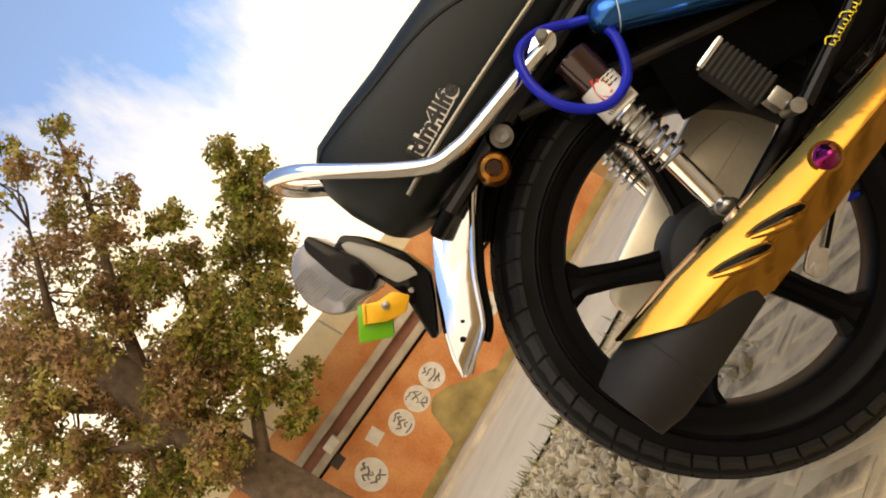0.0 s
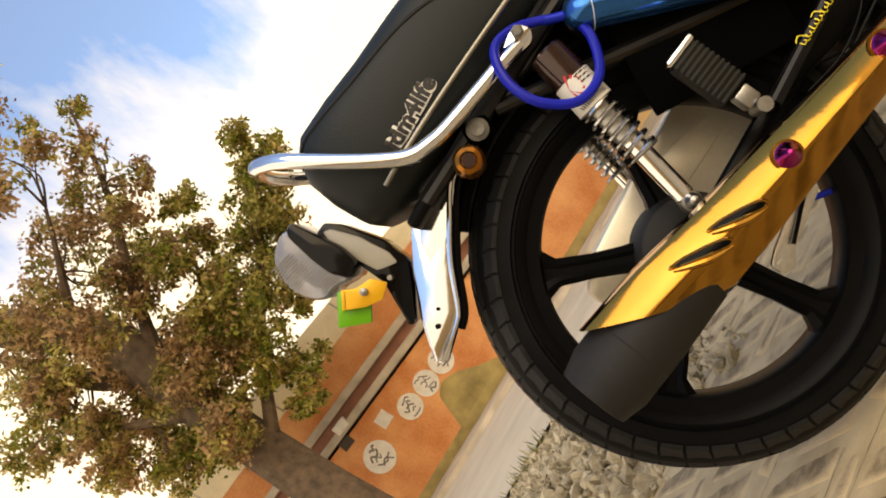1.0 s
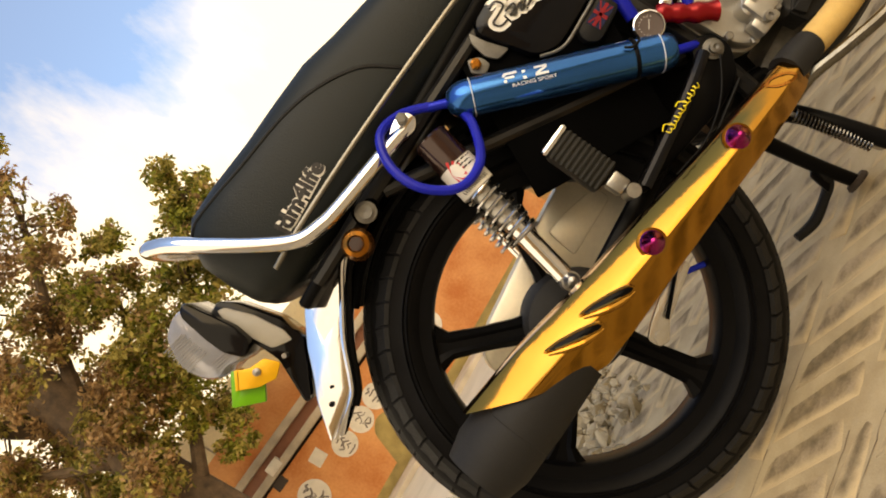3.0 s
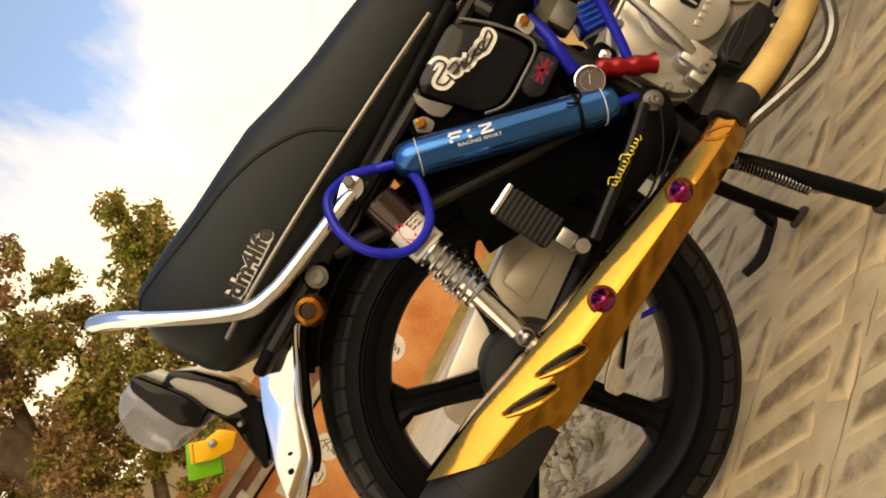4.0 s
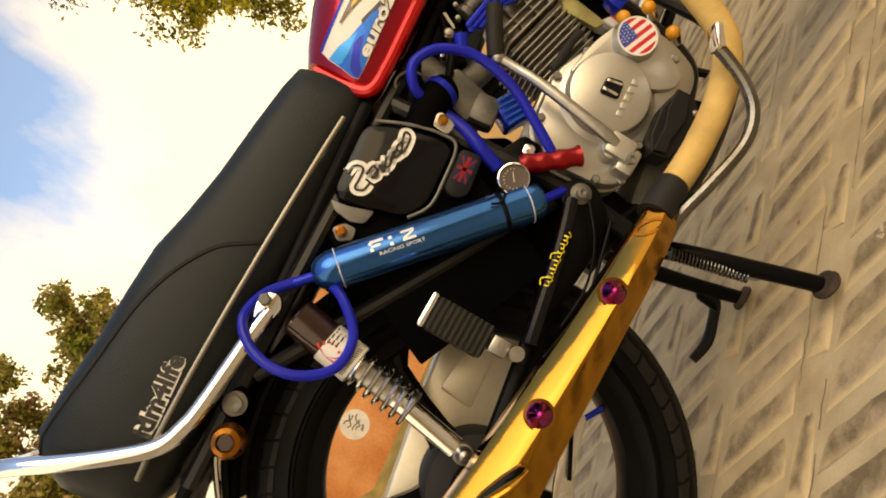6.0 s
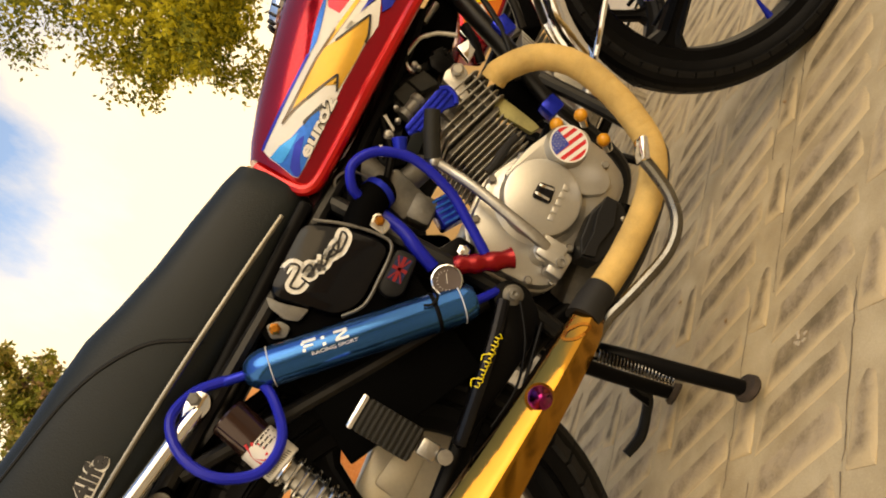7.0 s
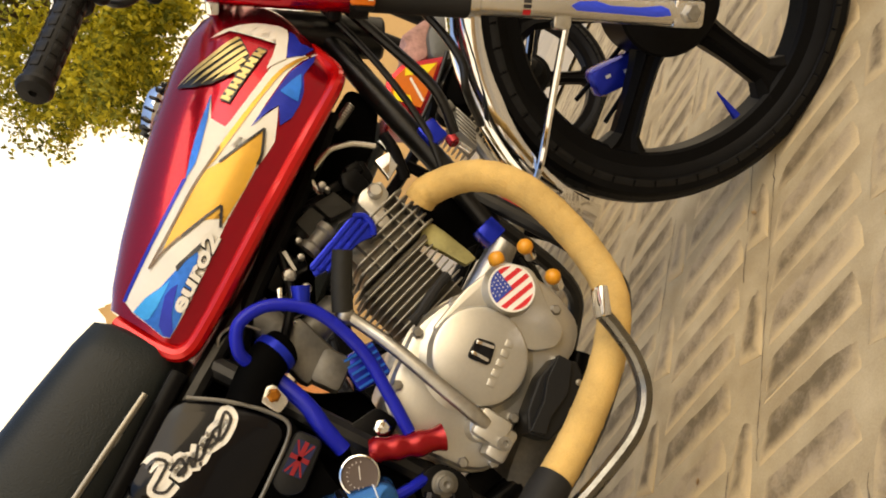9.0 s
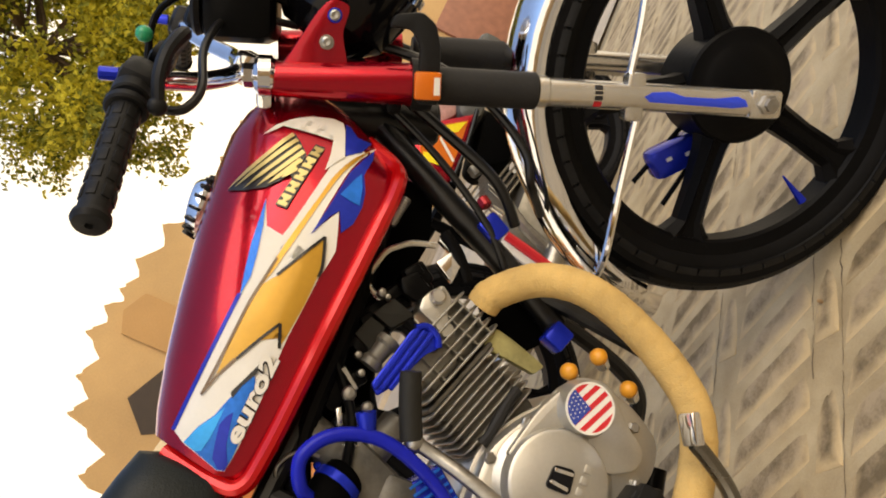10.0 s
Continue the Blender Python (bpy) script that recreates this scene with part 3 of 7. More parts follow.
def tree(at, trunk, limbs, clumps, leaf, leaves, size, material, label, seed, droop=0.5):
    """A tapered trunk with limbs and a loose crown of small folded leaves; limbs and clumps are relative to at."""
    rng = np.random.default_rng(seed)
    base = thing("tree", label, "tree", at=at)
    wood = [tube([p[:3] for p in trunk], [p[3] for p in trunk], 12, 8)]
    for limb in limbs:
        wood.append(tube([p[:3] for p in limb], [p[3] for p in limb], 8, 6))
    twigs = []
    cs = np.array([c[:3] for c in clumps])
    for c, r in zip(cs, (c[3] for c in clumps)):
        if r < 0.12:
            continue
        src = min((p for limb in limbs for p in limb), key=lambda p: (p[0] - c[0]) ** 2 + (p[1] - c[1]) ** 2 + (p[2] - c[2]) ** 2)
        for _ in range(2):
            if math.dist(src[:3], c) > 0.7:
                continue
            e = c + rng.normal(0, 0.6, 3) * r
            mid = (np.array(src[:3]) + e) / 2 + rng.normal(0, 0.06, 3)
            twigs.append(tube([src[:3], tuple(mid), tuple(e)], [0.014, 0.009, 0.003], 5, 4))
    part("trunk", add(*wood), BARK, base, "rough brown trunk and limbs")
    tagged(part("twig_spray", add(*twigs), BARK, base, fix=False), kind="stuff")
    weight = np.array([c[3] ** 1.6 * (0.55 if c[2] > 3.3 else 1.0) for c in clumps])
    weight /= weight.sum()
    for name_m, share, first, last in material:
        n = int(leaves * share)
        pick = weight * ((np.arange(len(cs)) >= first) & (np.arange(len(cs)) < last))
        which = rng.choice(len(cs), n, p=pick / pick.sum())
        rad = np.array([c[3] for c in clumps])[which]
        sub = rng.normal(0, 0.6, (len(cs), 14, 3))
        sub /= np.maximum(1.0, np.linalg.norm(sub, axis=2, keepdims=True) / 1.2)
        p = cs[which] + sub[which, rng.integers(0, 14, n)] * rad[:, None] + rng.normal(0, 0.2, (n, 3)) * rad[:, None] * np.array([1, 1, 0.8])
        d = rng.normal(0, 1, (n, 3)) + np.array([0, 0, -droop])
        d /= np.linalg.norm(d, axis=1)[:, None]
        s = np.cross(d, rng.normal(0, 1, (n, 3)))
        s /= np.linalg.norm(s, axis=1)[:, None]
        nn = np.cross(d, s)
        ln = size * rng.uniform(0.6, 1.3, n)[:, None]
        wd = ln * 0.27
        q = np.stack([p, p + d * ln * 0.5 + s * wd + nn * wd * 0.35, p + d * ln, p + d * ln * 0.5 - s * wd + nn * wd * 0.35], 1).reshape(-1, 3)
        f = [(4 * i, 4 * i + 1, 4 * i + 2, 4 * i + 3) for i in range(n)]
        tagged(part("crown", (q.tolist(), f), name_m, base, sharp=0, fix=False), kind="stuff")
    return base


rng = np.random.default_rng(8)
def clump_cloud(n, lo, hi, r0, r1, keep=None):
    out = []
    while len(out) < n:
        c = [rng.uniform(a, b) for a, b in zip(lo, hi)]
        if keep is None or keep(*c):
            out.append((*c, rng.uniform(r0, r1)))
    return out


def crown_clumps(spots, spread):
    """Leaf clumps from (height, side, radius) triples about the tree's foot, with a random depth."""
    return [(a, float(rng.normal(-0.08, spread)), h, r) for h, a, r in spots]


brown_spots = [(4.43, 0.96, 0.14), (4.15, 1.16, 0.15), (3.81, 1.32, 0.15), (3.48, 1.35, 0.13), (4.15, 0.75, 0.25), (3.76, 0.97, 0.27), (3.33, 1.1, 0.15), (2.95, 1.11, 0.13), (3.98, 0.36, 0.25), (3.57, 0.54, 0.25), (3.16, 0.71, 0.22), (3.7, 0.08, 0.2), (2.82, -0.17, 0.25), (2.59, 0.29, 0.27), (2.24, 0.18, 0.27), (2.43, -0.26, 0.25), (2.49, 0.51, 0.22), (2.17, 0.43, 0.22), (2.69, -0.58, 0.2), (3.41, -0.51, 0.22)]
green_spots = [(2.92, 2.04, 0.11), (2.74, 2.10, 0.12), (2.62, 1.94, 0.16), (2.48, 1.98, 0.11), (2.44, 1.74, 0.18), (2.72, 1.80, 0.10), (2.54, 1.52, 0.18), (2.29, 1.59, 0.16), (2.31, 1.25, 0.2), (2.05, 1.36, 0.16), (2.36, 0.96, 0.2), (2.03, 1.05, 0.18), (3.19, 1.24, 0.08), (3.0, 1.4, 0.10), (2.92, 0.96, 0.18), (2.64, 0.96, 0.18), (2.27, 0.7, 0.2), (1.97, 0.66, 0.18), (1.69, 0.55, 0.13), (1.9, -0.32, 0.22), (2.03, -0.56, 0.2), (3.16, -1.13, 0.2), (3.1, -0.66, 0.16), (3.48, -0.78, 0.2), (1.9, 0.16, 0.16)]
loose_sprays = [(4.46, 1.47, 0.08), (4.27, 1.6, 0.07), (4.58, 1.19, 0.08), (1.83, 1.16, 0.09), (1.47, 0.63, 0.1), (1.39, 0.41, 0.09), (1.5, 0.88, 0.06), (1.28, 0.58, 0.06), (1.79, 0.44, 0.11)]
lower_spots = [(3.68, -0.35, 0.22), (3.48, -0.01, 0.22), (3.01, -0.23, 0.18), (3.2, -0.39, 0.2), (2.88, 0.23, 0.22), (3.15, 0.4, 0.22), (2.72, -0.81, 0.2), (2.43, -0.75, 0.2), (3.02, -0.89, 0.13), (2.31, -0.57, 0.2), (1.71, 0.01, 0.17), (1.72, 0.22, 0.13)]
upper_spots = [(5.2 + 0.35 * (i % 3), -1.6 + 0.45 * i, 0.3) for i in range(7)]
tree((-2.55, 5.0, 0.0),
     [(-0.07, 0, -0.1, 0.26), (-0.08, 0, 0.8, 0.21), (-0.07, 0, 1.7, 0.19), (-0.03, 0, 2.4, 0.20), (0.0, 0, 3.05, 0.20), (-0.13, 0, 3.42, 0.19), (-0.36, 0, 3.85, 0.18), (-0.75, 0, 4.6, 0.11), (-0.95, 0, 5.6, 0.03)],
     [[(0.08, 0, 1.5, 0.07), (0.6, 0.1, 1.95, 0.045), (1.25, 0, 2.3, 0.03), (1.9, 0, 2.75, 0.016), (2.15, 0, 3.05, 0.008)],
      [(-0.02, 0, 2.5, 0.08), (0.45, 0, 3.1, 0.05), (1.1, 0, 3.8, 0.028), (1.5, 0, 4.4, 0.010)],
      [(0.04, 0, 2.1, 0.07), (0.5, 0.2, 2.5, 0.04), (0.85, 0.2, 2.8, 0.02), (1.0, 0.2, 3.0, 0.008)],
      [(0.0, 0, 2.6, 0.12), (-0.42, 0.1, 3.1, 0.10), (-0.7, 0.1, 3.9, 0.04), (-1.0, 0, 4.6, 0.015)],
      [(0.05, 0, 1.9, 0.06), (-0.35, -0.2, 2.4, 0.04), (-0.7, -0.2, 2.8, 0.015)],
      [(-0.1, 0, 3.4, 0.06), (0.3, -0.1, 3.7, 0.032), (0.7, -0.1, 4.1, 0.012)]],
     crown_clumps(brown_spots + upper_spots + lower_spots, 0.32) + crown_clumps(green_spots, 0.14) + crown_clumps(loose_sprays, 0.1), None, 78000, 0.052, ((LEAF, 0.24, 0, 39), (LEAF_BROWN, 0.40, 0, 39), (LEAF, 0.22, 39, 99), (LEAF_GREEN, 0.11, 39, 99), (LEAF_BROWN, 0.03, 39, 99)), "broad street tree with sparse green and brown autumn leaves", 21)

floor_x, floor_zz = (-1.45, -1.3, -1.1, -0.9, -0.6, -0.2, 0.4, 1.4), (2.65, 2.15, 1.9, 1.84, 1.94, 2.15, 2.35, 2.55)
yel = clump_cloud(150, (-1.26, -0.5, 1.8), (1.4, 0.6, 4.0), 0.13, 0.22, lambda x, y, z: z > np.interp(x, floor_x, floor_zz) and (x / 1.5) ** 2 + ((z - 2.6) / 1.4) ** 2 < 1)
yel.sort(key=lambda c: c[2] - 0.25 * c[0])
tree((2.6, 2.75, 0.0),
     [(1.75, 0.6, -0.1, 0.14), (1.7, 0.6, 1.0, 0.12), (1.5, 0.5, 1.9, 0.1), (1.1, 0.3, 2.6, 0.07), (0.5, 0.1, 3.3, 0.03)],
     [[(1.5, 0.5, 1.9, 0.07), (0.7, 0.2, 2.2, 0.05), (-0.2, 0, 2.4, 0.03), (-0.8, 0, 2.5, 0.012)], [(1.2, 0.4, 2.5, 0.05), (0.4, 0.1, 2.9, 0.03), (-0.6, 0, 3.2, 0.012)],
      [(1.1, 0.3, 2.6, 0.05), (1.2, 0, 3.2, 0.03), (0.8, -0.3, 3.8, 0.012)]],
     yel, None, 98000, 0.036, ((LEAF_YELLOW, 0.46, 0, 60), (LEAF_GREEN, 0.14, 0, 60), (LEAF_YELLOW, 0.10, 60, 999), (LEAF_GREEN, 0.30, 60, 999)), "roadside tree with dense yellow-green leaves", 33)

# ---- the motorcycle; x runs forward, y to its left ----
bike = thing("motorcycle", "red commuter motorcycle with gold muffler, parked on its centre stand", "motorcycle")
Y = Vector((0, 1, 0))


def wheel(name, parent, c, r_tyre, w_tyre, r_open, m, label, blocks, turn=0.0, hub_scale=1.0, hub_deep=1.0):
    """A cast five-spoke wheel about the y axis at c, carried by the pose m."""
    hub = part(name, moved(lathe([(0.0, -0.075 * hub_deep), (0.03, -0.075 * hub_deep), (0.05 * hub_scale, -0.06 * hub_deep), (0.053 * hub_scale, -0.056 * hub_deep), (0.067 * hub_scale, -0.052 * hub_deep), (0.070 * hub_scale, -0.046 * hub_deep), (0.07 * hub_scale, 0.05), (0.05, 0.062), (0.03, 0.07), (0.0, 0.07)], c, Y, 48), m), RIM, parent, label)
    h = w_tyre / 2
    r_rim = r_open + 0.026
    prof = [(r_rim - 0.004, -h * 0.62), (r_rim + 0.008, -h * 0.86), (r_rim + 0.012, -h * 0.88), (r_rim + 0.014, -h * 0.96), (r_rim + 0.018, -h * 0.92), (r_rim + 0.020, -h * 1.0), (r_rim + 0.024, -h * 0.965), (r_rim + 0.034, -h * 0.99), (r_tyre - 0.03, -h * 0.93), (r_tyre - 0.013, -h * 0.74), (r_tyre - 0.004, -h * 0.42), (r_tyre, 0),
            (r_tyre - 0.004, h * 0.42), (r_tyre - 0.013, h * 0.74), (r_tyre - 0.03, h * 0.93), (r_rim + 0.034, h * 0.99), (r_rim + 0.008, h * 0.86), (r_rim - 0.004, h * 0.62)]
    tyre = lathe(prof, c, Y, 96, True)
    part("tyre", moved(tyre, m), RUBBER, hub, "black rubber tyre", 40)
    spread = [(0.0, 0.0), (h * 0.42, -0.004), (h * 0.74, -0.013), (h * 0.93, -0.03), (h * 1.2, -0.05)]
    crown_r = lambda y: r_tyre + float(np.interp(abs(y), [q[0] for q in spread], [q[1] for q in spread]))
    tread = []
    for i in range(blocks):
        for s in (-1, 1):
            a = 2 * math.pi * (i + (0.25 if s > 0 else 0)) / blocks
            for ang, yy, ln, wd, skew in ((0.0, 0.80, 0.0350, h * 0.46, 26), (0.42, 0.30, 0.0350, h * 0.42, -30)):
                b, k = a + ang * 2 * math.pi / blocks, radians(skew)
                vs = []
                for up in (-0.003, 0.0042):
                    for q, w in ((-1, -1), (1, -1), (1, 1), (-1, 1)):
                        y = s * (h * yy + w * wd / 2)
                        t = b + (q * ln / 2 + w * wd / 2 * math.tan(k)) / r_tyre
                        rr = crown_r(y) + up
                        vs.append((c.x + rr * math.sin(t), c.y + y, c.z + rr * math.cos(t)))
                tread.append((vs, [(0, 1, 2, 3), (4, 5, 6, 7), (0, 1, 5, 4), (1, 2, 6, 5), (2, 3, 7, 6), (3, 0, 4, 7)]))
    # paler blocks on the darker tyre paint in the shade of the grooves
    tagged(part("tread", moved(add(*tread), m), TREAD, hub, "worn tread blocks, coloured paler to make the grooves look shaded"), kind="stuff")
    rim = [(r_open, -h * 0.44), (r_open + 0.004, -h * 0.58), (r_rim, -h * 0.62), (r_rim + 0.008, -h * 0.66), (r_rim + 0.010, -h * 0.56), (r_rim - 0.002, -h * 0.48), (r_rim - 0.004, 0),
           (r_rim - 0.002, h * 0.48), (r_rim + 0.010, h * 0.56), (r_rim + 0.008, h * 0.66), (r_rim, h * 0.62), (r_open + 0.004, h * 0.58), (r_open, h * 0.44)]
    part("rim", moved(lathe(rim, c, Y, 96, True), m), RIM, hub, "black cast rim")
    for i in range(5):
        rings_s = []
        for r, w, d in ((0.050, 0.028, 0.030), (0.09, 0.0205, 0.024), (0.14, 0.0185, 0.020), (r_open - 0.022, 0.021, 0.018), (r_open - 0.006, 0.034, 0.020), (r_open + 0.008, 0.052, 0.024)):
            cut = 0.55
            ring = [(-w, -d * 0.5), (-w * cut, -d), (-w * 0.25, -d * 0.72), (w * 0.25, -d * 0.72), (w * cut, -d), (w, -d * 0.5), (w, d * 0.5), (w * cut, d), (-w * cut, d), (-w, d * 0.5)]
            rings_s.append([(q, yv, r) for q, yv in ring])
        mm = m @ Matrix.Translation(c) @ Matrix.Rotation(turn + 2 * math.pi * i / 5, 4, "Y")
        part("spoke", moved(loft(rings_s), mm), RIM, hub, sharp=25)
    return hub


# steering: axis through the head, turned to the right
RAKE, AXIS_AT, TURNED = radians(24.2), Vector((1.122, 0, 0.276)), 0.54
AXIS = Vector((-math.sin(RAKE), 0, math.cos(RAKE)))
HEAD = Vector((0, 0, 0.85))
FRONT = Matrix.Translation(HEAD) @ Matrix.Rotation(radians(-4.2), 4, "X") @ Matrix.Translation(-HEAD) @ Matrix.Translation(AXIS_AT) @ Matrix.Rotation(-TURNED, 4, AXIS) @ Matrix.Translation(-AXIS_AT)
HUB_F = Vector((1.177, 0, 0.303))
HUB_R = Vector((-0.002, 0, 0.318))


def on_fork(s, y=0.0, f=0.0):
    """A point s metres up the fork from the axle, y to the left, f forward of the legs."""
    return HUB_F + AXIS * s + Vector((math.cos(RAKE) * f, y, math.sin(RAKE) * f))


def on_leg(s, y=0.0, f=0.0):
    """The same, measured from the middle of a fork leg, which stands a little behind the axle."""
    return on_fork(s, y, f - 0.021 + 0.016 * s)


rear = wheel("rear_wheel", bike, HUB_R, 0.319, 0.102, 0.213, Matrix(), "black cast five-spoke rear wheel", 50, radians(-114))
CAMBER = Matrix.Translation(HUB_F) @ Matrix.Rotation(radians(3.5), 4, "X") @ Matrix.Translation(-HUB_F)
front = wheel("front_wheel", bike, HUB_F, 0.299, 0.078, 0.2195, FRONT @ CAMBER, "black cast five-spoke front wheel turned to the right", 48, radians(-32), 1.12, 0.62)
part("valve_cap", tube([(0.125, -0.012, 0.222), (0.168, -0.014, 0.19)], [0.004, 0.005], 8), BLUE_METAL, rear, "blue valve cap")
part("valve_cap", moved(tube([(1.104, 0, 0.156), (1.086, 0, 0.108)], [0.0015, 0.0068], 8), FRONT), BLUE_METAL, front, "blue spike valve cap")
part("drum", lathe([(0.0, -0.066), (0.058, -0.066), (0.074, -0.058), (0.080, -0.04), (0.080, 0.03)], HUB_R, Y, 40), CAN, rear, "black brake drum cover")

# tank
def tank_rings(grow=0.0):
    # bottom x, top x, bottom z, top z, half width
    st = [(0.433, 0.450, 0.690, 0.770, 0.072), (0.437, 0.453, 0.680, 0.787, 0.090), (0.470, 0.478, 0.675, 0.798, 0.102), (0.530, 0.530, 0.673, 0.815, 0.114), (0.600, 0.600, 0.671, 0.834, 0.122), (0.670, 0.672, 0.669, 0.851, 0.127),
          (0.735, 0.745, 0.667, 0.864, 0.128), (0.785, 0.800, 0.666, 0.871, 0.122), (0.815, 0.836, 0.668, 0.868, 0.108), (0.836, 0.872, 0.676, 0.856, 0.086), (0.850, 0.890, 0.694, 0.838, 0.060), (0.858, 0.896, 0.712, 0.815, 0.034)]
    rings = []
    for xb, xt, zb, zt, w in st:
        ring = []
        for i in range(33):
            a = math.pi * i / 32
            h = math.sin(a) ** 0.80
            y = -math.copysign(abs(math.cos(a)) ** 0.62, math.cos(a)) * w * (0.93 + 0.07 * min(1, h * 5))
            x = xb + (xt - xb) * h + 0.018 * math.sin(math.pi * h) * (1 if xb > 0.82 else 0.0)
            ring.append((x, y, zb + (zt - zb) * h))
        rings.append(ring)
    return rings


rg = tank_rings()
n_ring = len(rg[0])
tank_shape = ([p for r in rg for p in r], [(i * n_ring + j, i * n_ring + (j + 1) % n_ring, (i + 1) * n_ring + (j + 1) % n_ring, (i + 1) * n_ring + j) for i in range(len(rg) - 1) for j in range(n_ring)] + [tuple(range(n_ring))[::-1], tuple(range((len(rg) - 1) * n_ring, len(rg) * n_ring))])
tank = part("fuel_tank", tank_shape, RED, bike, "glossy candy red fuel tank with graphics", 50)
lip_path = [(0.442, -0.062, 0.765), (0.434, -0.082, 0.705), (0.440, -0.093, 0.676), (0.480, -0.100, 0.668), (0.600, -0.118, 0.664), (0.735, -0.125, 0.660), (0.800, -0.116, 0.660), (0.832, -0.092, 0.672), (0.853, -0.074, 0.715)]
part("tank_lip", tube(lip_path, 0.0095, 10, 6), RED_LIP, tank, "bright red seam lip")
part("tank_lip", tube([(x, -y, z) for x, y, z in lip_path], 0.0075, 10, 6), RED_LIP, tank)
part("filler_cap", lathe([(0.036, 0.0), (0.038, 0.008), (0.034, 0.018), (0.03, 0.022), (0.0, 0.024)], (0.715, 0.0, 0.857), (-0.2, 0, 1), 28), CHROME, tank, "chrome filler cap")
for a in [2 * math.pi * k / 16 for k in range(16)]:
    part("cap_ridge", box((0.715 + 0.037 * math.cos(a), 0.037 * math.sin(a), 0.866), (0.008, 0.004, 0.014), 0.001, (0, -11, math.degrees(a))), GLOSS, tank)
tskin = skin(tank_shape)


def film(outline, material, label="", lift=0.0012, onto=None, parent=None, cuts=0.014, name="graphic"):
    return part(name, laid(patch(outline, cuts), onto or tskin, lift), material, parent or tank, label, 60, False)


film([(0.4647, 0.7641), (0.5135, 0.7641), (0.5712, 0.7639), (0.6165, 0.7637), (0.6404, 0.7703), (0.6714, 0.7776), (0.7011, 0.7821), (0.7228, 0.7853), (0.6948, 0.7711), (0.6617, 0.7590), (0.6526, 0.7565), (0.6688, 0.7532), (0.7007, 0.7487), (0.7334, 0.7441), (0.7631, 0.7408), (0.7881, 0.7383),
      (0.8018, 0.7336), (0.8191, 0.7230), (0.8338, 0.7103), (0.8440, 0.7014), (0.8172, 0.7114), (0.7982, 0.7160), (0.7788, 0.7185), (0.7573, 0.7200), (0.7375, 0.7215), (0.7171, 0.7225), (0.7024, 0.7243), (0.7197, 0.7176), (0.7417, 0.7073), (0.7204, 0.6990), (0.6994, 0.6920), (0.6813, 0.6931),
      (0.6641, 0.6960), (0.6322, 0.6966), (0.5915, 0.6985), (0.5665, 0.6975), (0.5365, 0.6955), (0.5091, 0.6950), (0.4784, 0.6955), (0.4626, 0.6965), (0.4472, 0.6985), (0.4453, 0.7062), (0.4522, 0.7304), (0.4568, 0.7488)], WHITE, "white lightning graphic")
film([(0.4646, 0.7675), (0.5125, 0.7669), (0.5701, 0.7666), (0.6154, 0.7664), (0.6171, 0.7620), (0.5705, 0.7623), (0.5129, 0.7625), (0.4651, 0.7629)], D_BLUE, "thin violet-blue edge", 0.0018)
film([(0.6154, 0.7631), (0.6404, 0.7703), (0.6714, 0.7776), (0.7011, 0.7821), (0.7228, 0.7853), (0.6935, 0.7744), (0.6621, 0.7664), (0.6372, 0.7615), (0.6303, 0.7620)], D_SKY, "light blue dart", 0.0022)
film([(0.7961, 0.8250), (0.8162, 0.8170), (0.8324, 0.8032), (0.8450, 0.7874), (0.8555, 0.7629), (0.8556, 0.7498), (0.8443, 0.7430), (0.8076, 0.7289), (0.7917, 0.7364), (0.7801, 0.7416), (0.8029, 0.7445), (0.8240, 0.7499), (0.8380, 0.7571), (0.8416, 0.7680), (0.8366, 0.7873), (0.8267, 0.8042), (0.8097, 0.8139)], WHITE, "white band round the tank front", 0.0026, cuts=0.008)
film([(0.8556, 0.7468), (0.8095, 0.7290), (0.8261, 0.7148), (0.8480, 0.7094), (0.8446, 0.7262), (0.8545, 0.7391)], D_BLUE, "dark blue graphic front", 0.0022, cuts=0.008)
film([(0.8381, 0.7058), (0.8148, 0.7177), (0.7969, 0.7246), (0.7753, 0.7305), (0.7455, 0.7341), (0.7155, 0.7391), (0.6890, 0.7432), (0.6671, 0.7459), (0.6457, 0.7487), (0.6187, 0.7498), (0.6329, 0.7476), (0.6496, 0.7427), (0.6734, 0.7391), (0.6981, 0.7355), (0.7250, 0.7320), (0.7489, 0.7290), (0.7723, 0.7255), (0.7904, 0.7213), (0.8149, 0.7133)], D_GOLD, "gold graphic flash", 0.0022)
film([(0.7058, 0.7085), (0.6787, 0.6980), (0.6652, 0.6977), (0.6333, 0.6971), (0.5928, 0.7000), (0.5805, 0.7018), (0.6013, 0.7111), (0.5795, 0.7230), (0.5563, 0.7346), (0.5283, 0.7482), (0.5594, 0.7503), (0.6077, 0.7496), (0.6346, 0.7465), (0.6481, 0.7368), (0.6755, 0.7236)], D_GOLD, "gold graphic panel", 0.0022)
film([(0.7032, 0.7240), (0.7176, 0.7220), (0.7404, 0.7197), (0.7653, 0.7178), (0.7915, 0.7154), (0.8184, 0.7082), (0.8378, 0.7026), (0.8234, 0.6991), (0.7960, 0.7002), (0.7748, 0.6898), (0.7574, 0.6864), (0.7355, 0.6873), (0.7196, 0.6952), (0.7426, 0.7070), (0.7308, 0.7140)], D_BLUE, "dark blue graphic panel", 0.0026)
film([(0.7602, 0.7142), (0.7824, 0.7080), (0.7959, 0.7030), (0.7793, 0.6954), (0.7585, 0.6897), (0.7581, 0.6981), (0.7592, 0.7075)], D_SKY, "light blue flash", 0.0034)
